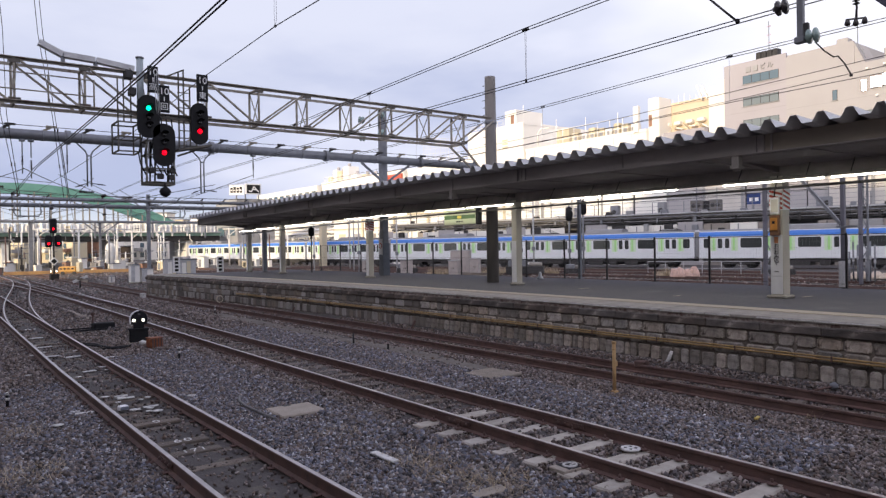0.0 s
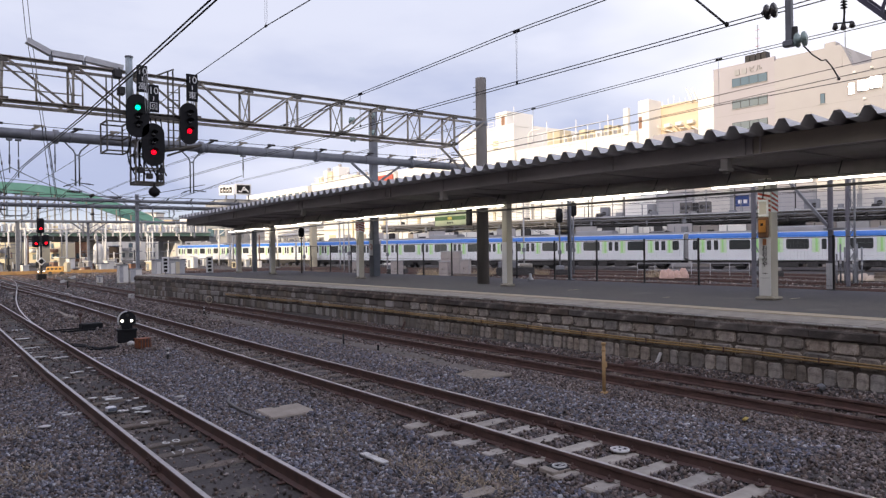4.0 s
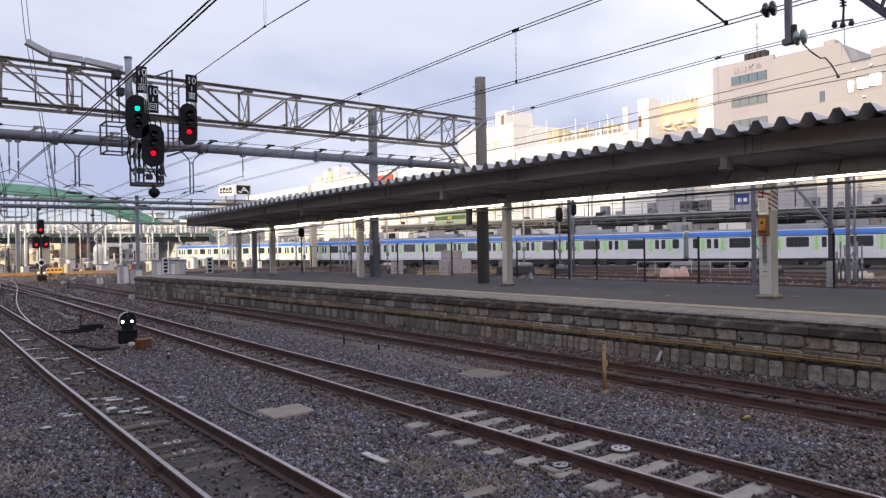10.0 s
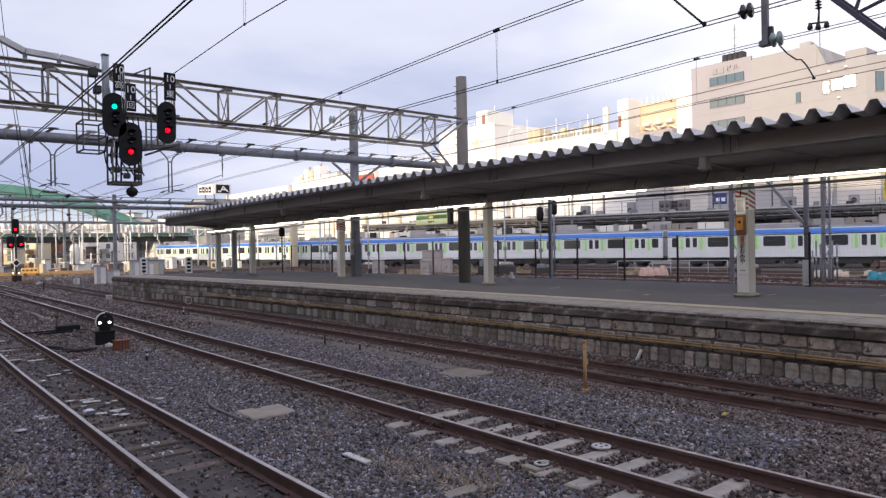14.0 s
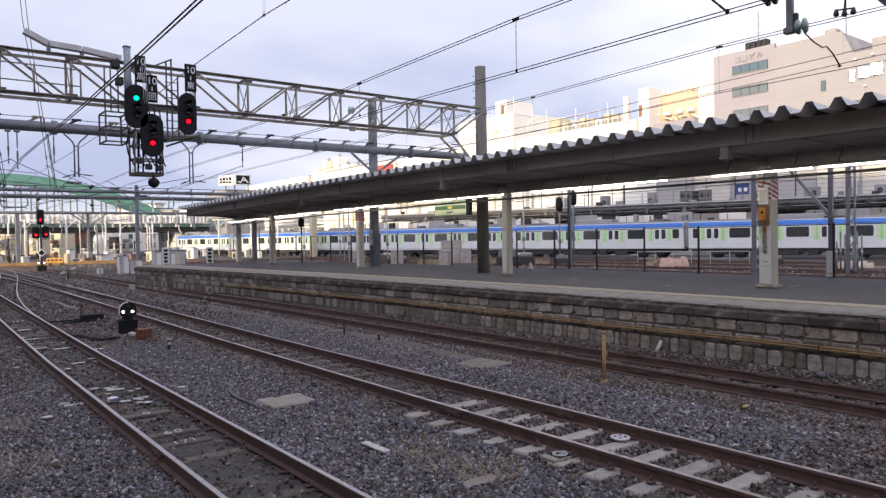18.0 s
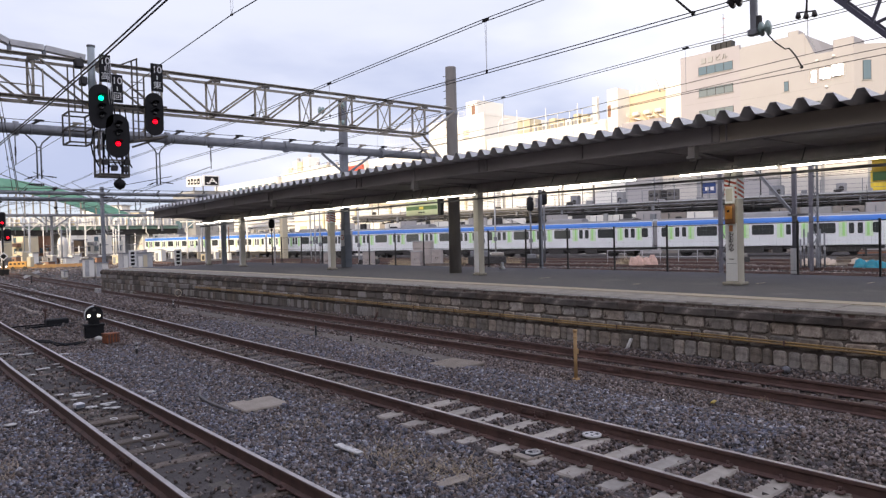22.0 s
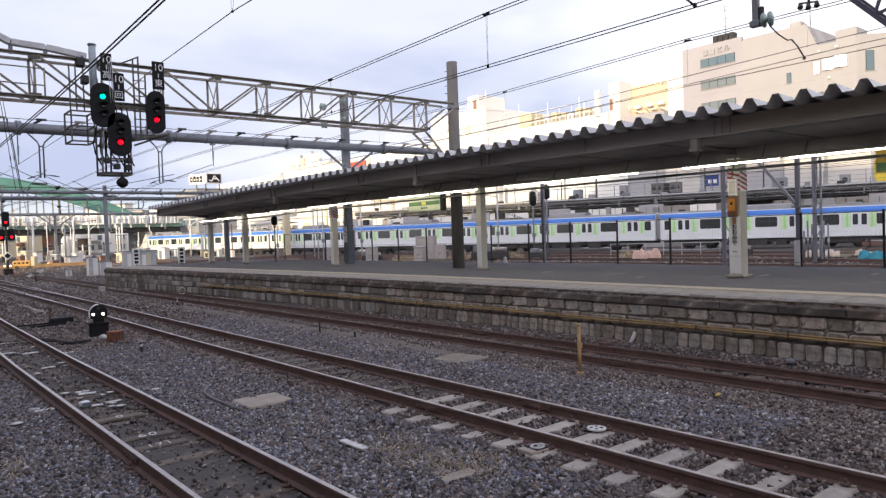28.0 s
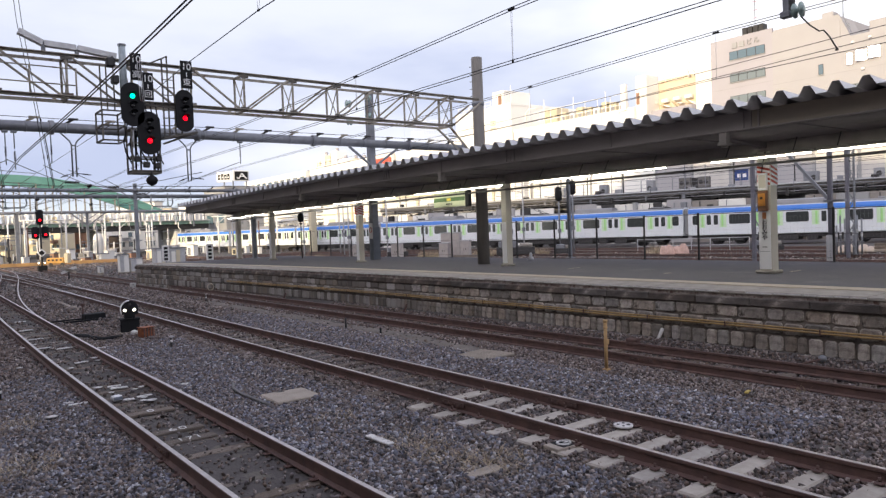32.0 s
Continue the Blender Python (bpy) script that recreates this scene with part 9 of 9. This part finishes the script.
        part("arm", Shape().bar((0, 0, h * 0.8), (-0.9, 0.9, h * 0.8 + 0.2), 0.06, 0.06), STEEL, p)
        part("step_box", Shape().box(-0.12, 0.12, -0.14, 0.14, h * 0.3, h * 0.3 + 0.35, 0.03), STEEL, p)
        if sig:
            part("signal_head", Shape().lathe((0, 0, h * 0.86), [(0.05, -0.7), (0.3, -0.55), (0.32, 0.0), (0.28, 0.5), (0.05, 0.62)], 12), BLACK, p)
    # pale posts with arms under the bridge and along the far tracks
    for k in range(44):
        x, y, h = r.uniform(-6, 46), r.uniform(96, 138), r.uniform(2.5, 6.5)
        if 8 < x < 13 and y < 90:
            continue
        p = thing("far_post", "pale far post with a cross arm beside the tracks", "post", "posts far down the line", at=pose(x, y, 0))
        part("shaft", Shape().rod((0, 0, 0), (0, 0, h), 0.06 + 0.03 * (k % 3), 8), (STEEL, OFFWHITE, DARK_STEEL, OFFWHITE, RAIL_SIDE)[k % 5], p)
        part("arm", Shape().bar((-0.9, 0, h * 0.9), (1.1, 0, h * 0.93), 0.08, 0.1), STEEL, p)
        part("box", Shape().box(-0.25, 0.25, -0.2, 0.2, 0.0, r.uniform(0.5, 1.2), 0.04), (EDGE_SLAB, OFFWHITE, DARK_STEEL)[k % 3], p)
    # small yard things standing in the sun before the bridge
    for k in range(60):
        x, y = r.uniform(4, 44), r.uniform(97, 124)
        if abs(x - 0.3 * (y - 60)) < 1.5:
            continue
        w, h = r.uniform(0.4, 1.3), r.uniform(0.5, 1.9)
        mat, word = ((OFFWHITE, "white"), (CREAM_WALL, "cream"), (BEIGE, "beige"), (OFFWHITE, "white"), (BROWN_WALL, "brown"))[k % 5]
        c = thing("yard_hut", "small %s equipment hut in the sunlit yard" % word, "hut", "huts far down the line", at=pose(x, y, 0, 0, 0, r.uniform(-75, -35)))
        part("body", Shape().box(-w / 2, w / 2, -0.5, 0.5, 0, h, 0.04), mat, c)
        part("roof", Shape().box(-w / 2 - 0.1, w / 2 + 0.1, -0.6, 0.6, h, h + 0.1), (STEEL, OFFWHITE)[k % 2], c)
        part("door", Shape().box(-w * 0.35, w * 0.05, -0.53, -0.501, 0.1, h * 0.8), (STEEL, DARK_STEEL, CREAM_WALL)[k % 3], c)
    for k in range(5):
        x, y = 6 + 9 * k + r.uniform(-2, 2), r.uniform(112, 138)
        f = thing("track_gantry", "pale pipe gantry across a far track", "gantry", "far track gantries", at=pose(x, y, 0, 0, 0, -10))
        for e in (-2.6, 2.6):
            part("leg", Shape().rod((e, 0, 0), (e, 0, 6.2), 0.13, 8), OFFWHITE, f)
            part("knee", Shape().rod((e, 0, 4.9), (e * 0.5, 0, 6.0), 0.06, 6), OFFWHITE, f)
        part("beam", Shape().rod((-3.6, 0, 6.0), (3.6, 0, 6.0), 0.1, 8), OFFWHITE, f)
        for e in (-3.1, -1.2, 0.6, 2.0):
            part("drop_arm", Shape().tube([(e, 0, 6.0), (e, -0.1, 5.2), (e + 0.3, -0.1, 5.0), (e + 0.3, -0.1, 4.4)], 0.05, 5), STEEL, f)
    # a dark kiosk and a pale rounded tank in the sun beyond the ochre strip
    k = thing("dark_kiosk", "dark brown kiosk with a pale corner in the yard", "kiosk", at=pose(27.0, 120.0, 0, 0, 0, -20))
    part("wall", Shape().box(-0.75, 0.75, -0.6, 0.6, 0, 3.4, 0.05), surface("dark_brown_boards", (0.07, 0.05, 0.04), None, 1.0, 0.8), k)
    part("corner_post", Shape().box(0.75, 0.95, -0.65, 0.6, 0, 3.4, 0.03), OFFWHITE, k)
    part("roof", Shape().box(-0.9, 1.05, -0.8, 0.8, 3.4, 3.55, 0.04), STEEL, k)
    part("shelf", Shape().box(-0.7, 0.7, -0.75, -0.61, 1.5, 1.6), CREAM_WALL, k)
    t = thing("white_tank", "tall white tank with a rounded top in the sun", "tank", at=pose(24.6, 120.0, 0))
    part("shell", Shape().lathe((0, 0, 0.4), [(0.62, 0.0), (0.70, 0.3), (0.70, 2.7), (0.6, 3.2), (0.35, 3.5), (0.1, 3.6)], 18), OFFWHITE, t)
    part("skirt", Shape().rod((0, 0, -0.1), (0, 0, 0.42), 0.6, 14), STEEL, t)
    # a lit concrete pillar and stairs beyond the platform
    solid("concrete_pillar", Shape().box(-0.42, 0.42, -0.42, 0.42, 0, 9.5, 0.05), CREAM_WALL, "broad cream concrete pillar in the sun", "pillar", at=pose(47.5, 92.0, 0))


PALE_CABINET = surface("pinkish_cabinet_paint", (0.50, 0.45, 0.43), (0.36, 0.32, 0.31), 2.0, 0.7, bump=0.05, spots=(0.28, 0.22, 0.19), spot_at=0.62, spot_scale=2.0)
RUST_RED = surface("rusty_red_primer", (0.30, 0.12, 0.06), (0.18, 0.08, 0.05), 4.0, 0.8, bump=0.2)
MAST_PAINT = surface("violet_grey_paint", (0.155, 0.152, 0.185), (0.11, 0.107, 0.13), 1.0, 0.55, 0.1)
build_platform_things()
# scaled about the camera's eye, so each keeps its place in view
scale_about_eye("platform_canopy", "canopy_light", "cable_duct", "canopy_column", "fence_bay", "signal_gantry", "concrete_pole", "signal_cluster", "pipe_gantry", "platform_catenary",
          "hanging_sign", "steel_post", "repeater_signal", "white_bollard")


# ---- dry grass ----
def build_grass():
    r = random.Random(31)
    for x, y, n, sp in ((5.15, 7.45, 260, 0.42), (5.15, 6.8, 240, 0.4), (5.35, 6.1, 420, 0.42), (1.14, 12.7, 300, 0.5), (1.04, 10.3, 360, 0.5), (38.5, 51.0, 900, 1.6), (41.5, 47.5, 700, 1.3), (44.0, 43.5, 500, 1.2), (30.5, 60.0, 700, 1.8), (47.5, 33.0, 500, 1.4), (28.0, 40.0, 400, 1.2), (5.0, 9.3, 90, 0.35), (9.0, 13.2, 120, 0.4), (8.8, 17.0, 90, 0.4), (11.4, 5.4, 70, 0.2)):
        v, f = [], []
        for k in range(n):
            a, d = r.uniform(0, math.tau), sp * math.sqrt(r.random())
            px, py = x + d * math.cos(a), y + d * math.sin(a)
            z = ground_at(px, py) + 0.02
            b, l = r.uniform(0, math.tau), r.uniform(0.09, 0.24) * (1.0 if x < 20 else 4.0)
            lean = r.uniform(1.0, 1.56) if x < 20 else r.uniform(0.3, 1.3)
            tip = (px + math.cos(b) * l * math.sin(lean), py + math.sin(b) * l * math.sin(lean), z + l * math.cos(lean) + 0.03)
            w = 0.004 if x < 20 else 0.02
            q = len(v)
            v += [(px - w * math.sin(b), py + w * math.cos(b), z), (px + w * math.sin(b), py - w * math.cos(b), z), tip]
            f.append((q, q + 1, q + 2))
        s = Shape().add(v, f)
        solid("dry_grass", s, DRY_GRASS, "patch of dry straw-coloured grass in the ballast", "grass", "grass patches", "stuff")


build_grass()


# ---- ballast ----
def path_middle(y):
    return 10.22 - 0.5 * np.clip(1 - (y - 11.2) / 3.2, 0, 1) + 0.05 * np.sin(y * 1.3)


def build_ballast():
    """Angular stones strewn over the bed, thicker near the camera; each keeps clear of rails and covers."""
    rng = np.random.default_rng(12)
    base = np.array([(-1, -1, -1), (1, -1, -1), (1, 1, -1), (-1, 1, -1), (-1, -1, 1), (1, -1, 1), (1, 1, 1), (-1, 1, 1)], float)
    quads = np.array([(3, 2, 1, 0), (4, 5, 6, 7), (0, 1, 5, 4), (1, 2, 6, 5), (2, 3, 7, 6), (3, 0, 4, 7)])
    xs = np.linspace(-6, 60, 331)
    hs = np.array([ground_height(x, 5.0) for x in xs])
    zones = (("ballast", RUSTED_STONES, 0.6, 13.35, 2.0, 13.0, 84000, 0.0255), ("ballast", RUSTED_STONES, 0.2, 13.2, 13.0, 24.0, 42000, 0.033), ("ballast", RUSTED_STONES, -2.0, 12.8, 24.0, 48.0, 30000, 0.048))
    zones += (("ballast", STONES, 0.6, 2.4, 4.0, 17.0, 15000, 0.028), ("ballast", STONES, 3.85, 5.9, 4.5, 20.0, 25000, 0.029), ("ballast", STONES, 7.7, 9.75, 4.0, 23.0, 28000, 0.029))
    zones += (("ballast", RUSTED_STONES, -4.0, 34.0, 44.0, 96.0, 12000, 0.075), ("ballast", RUSTED_STONES, 21.5, 50.0, 8.0, 60.0, 9000, 0.075))
    zones += (("ballast", RUSTED_STONES, 1.6, 13.3, -14.0, 2.0, 16000, 0.034), ("ballast", RUSTED_STONES, -8.0, 0.6, 1.0, 24.0, 16000, 0.036))
    for name, mat, x0, x1, y0, y1, n, size in zones:
        x, y = rng.uniform(x0, x1, n), rng.uniform(y0, y1, n)
        clear = np.ones(n, bool)
        for c in (3.10, 6.96, 11.98):
            for e in (-0.566, 0.566):
                clear &= np.abs(x - (c + e + 0.014 * np.maximum(0, y - 18) * (c < 9) - 0.0006 * np.maximum(0, y - 15) ** 2 * (c > 9))) > 0.075
        clear &= ~((np.abs(x - 5.17) < 0.42) & (np.abs(y - 11.12) < 0.42))
        clear &= ~((np.abs(x - 9.48) < 0.48) & (np.abs(y - 10.98) < 0.48))
        clear &= ~((np.abs(x - 4.88) < 0.07) & (np.abs(y - 7.83) < 0.29))
        clear &= ~((np.abs(x - path_middle(y)) < 0.40) & (y > 11.6) & (y < 30) & (rng.random(n) < 0.9))
        # fewer stones on the worn beds of the nearest and the last track
        bed = (np.abs(x - 3.1 - 0.014 * np.maximum(0, y - 18)) < 0.53) | (np.abs(x - 11.98) < 0.5)
        clear &= ~(bed & (rng.random(n) < np.where(x < 6, 0.86, 0.45)))
        worn = (np.abs(x - 6.96 - 0.014 * np.maximum(0, y - 18)) < 0.5) & (y > 9.4)
        clear &= ~(worn & (rng.random(n) < 0.72))
        tie = (np.abs(x - 6.96) < 1.02) & (y < 9.4) & (np.abs(((y - 1.6) / 0.585 + 0.5) % 1.0 - 0.5) < 0.2)
        clear &= ~(tie & (rng.random(n) < 0.93))
        x, y = x[clear], y[clear]
        n = len(x)
        half = size * rng.uniform(0.5, 1.15, (n, 1, 1)) * rng.uniform(0.6, 1.0, (n, 1, 3))
        p = base[None] * half * rng.uniform(0.55, 1.1, (n, 8, 1)) + rng.normal(0, size * 0.2, (n, 8, 3))
        ang = rng.uniform(0, math.tau, (n, 3))
        ca, sa = np.cos(ang), np.sin(ang)
        for i, (a, b) in enumerate(((0, 1), (1, 2), (0, 2))):
            u, w = p[:, :, a].copy(), p[:, :, b].copy()
            p[:, :, a] = u * ca[:, i:i + 1] - w * sa[:, i:i + 1]
            p[:, :, b] = u * sa[:, i:i + 1] + w * ca[:, i:i + 1]
        z = np.interp(x, xs, hs) + rng.uniform(0.0, 0.03, n)
        p += np.stack([x, y, z], 1)[:, None, :]
        me = bpy.data.meshes.new("ballast")
        me.vertices.add(n * 8)
        me.vertices.foreach_set("co", p.reshape(-1))
        loops = (quads[None] + (np.arange(n) * 8)[:, None, None]).reshape(-1)
        me.loops.add(len(loops))
        me.loops.foreach_set("vertex_index", loops.astype(np.int32))
        me.polygons.add(n * 6)
        me.polygons.foreach_set("loop_start", (np.arange(n * 6) * 4).astype(np.int32))
        me.materials.append(mat)
        me.update(calc_edges=True)
        tagged(new(name, me), "angular blue-grey ballast stones strewn between the tracks" if mat == STONES else "angular brownish ballast stones strewn along the tracks", "ballast", kind="stuff")
    s = Shape()
    ys = steps(11.4, 30.0, 50)
    v = []
    for y in ys:
        for k in range(5):
            x = path_middle(y) + (k - 2) * 0.215
            v.append((x, y, ground_height(x, y) + 0.028 - 0.02 * abs(k - 2) / 2 + 0.03 * 0.5 * noise.noise((x * 3, y * 3, 4)) + 0.02 * noise.noise((x * 2, y * 2, 9))))
    s.add(v, [(j * 5 + i, j * 5 + i + 1, j * 5 + i + 6, j * 5 + i + 5) for j in range(len(ys) - 1) for i in range(4)], True)
    solid("footpath", s, DIRT, "trodden strip of grey dirt between the tracks", "path", kind="structure")


build_ballast()


def motions():
    """Nothing in the yard moves: the trains stand and the signals hold."""


motions()
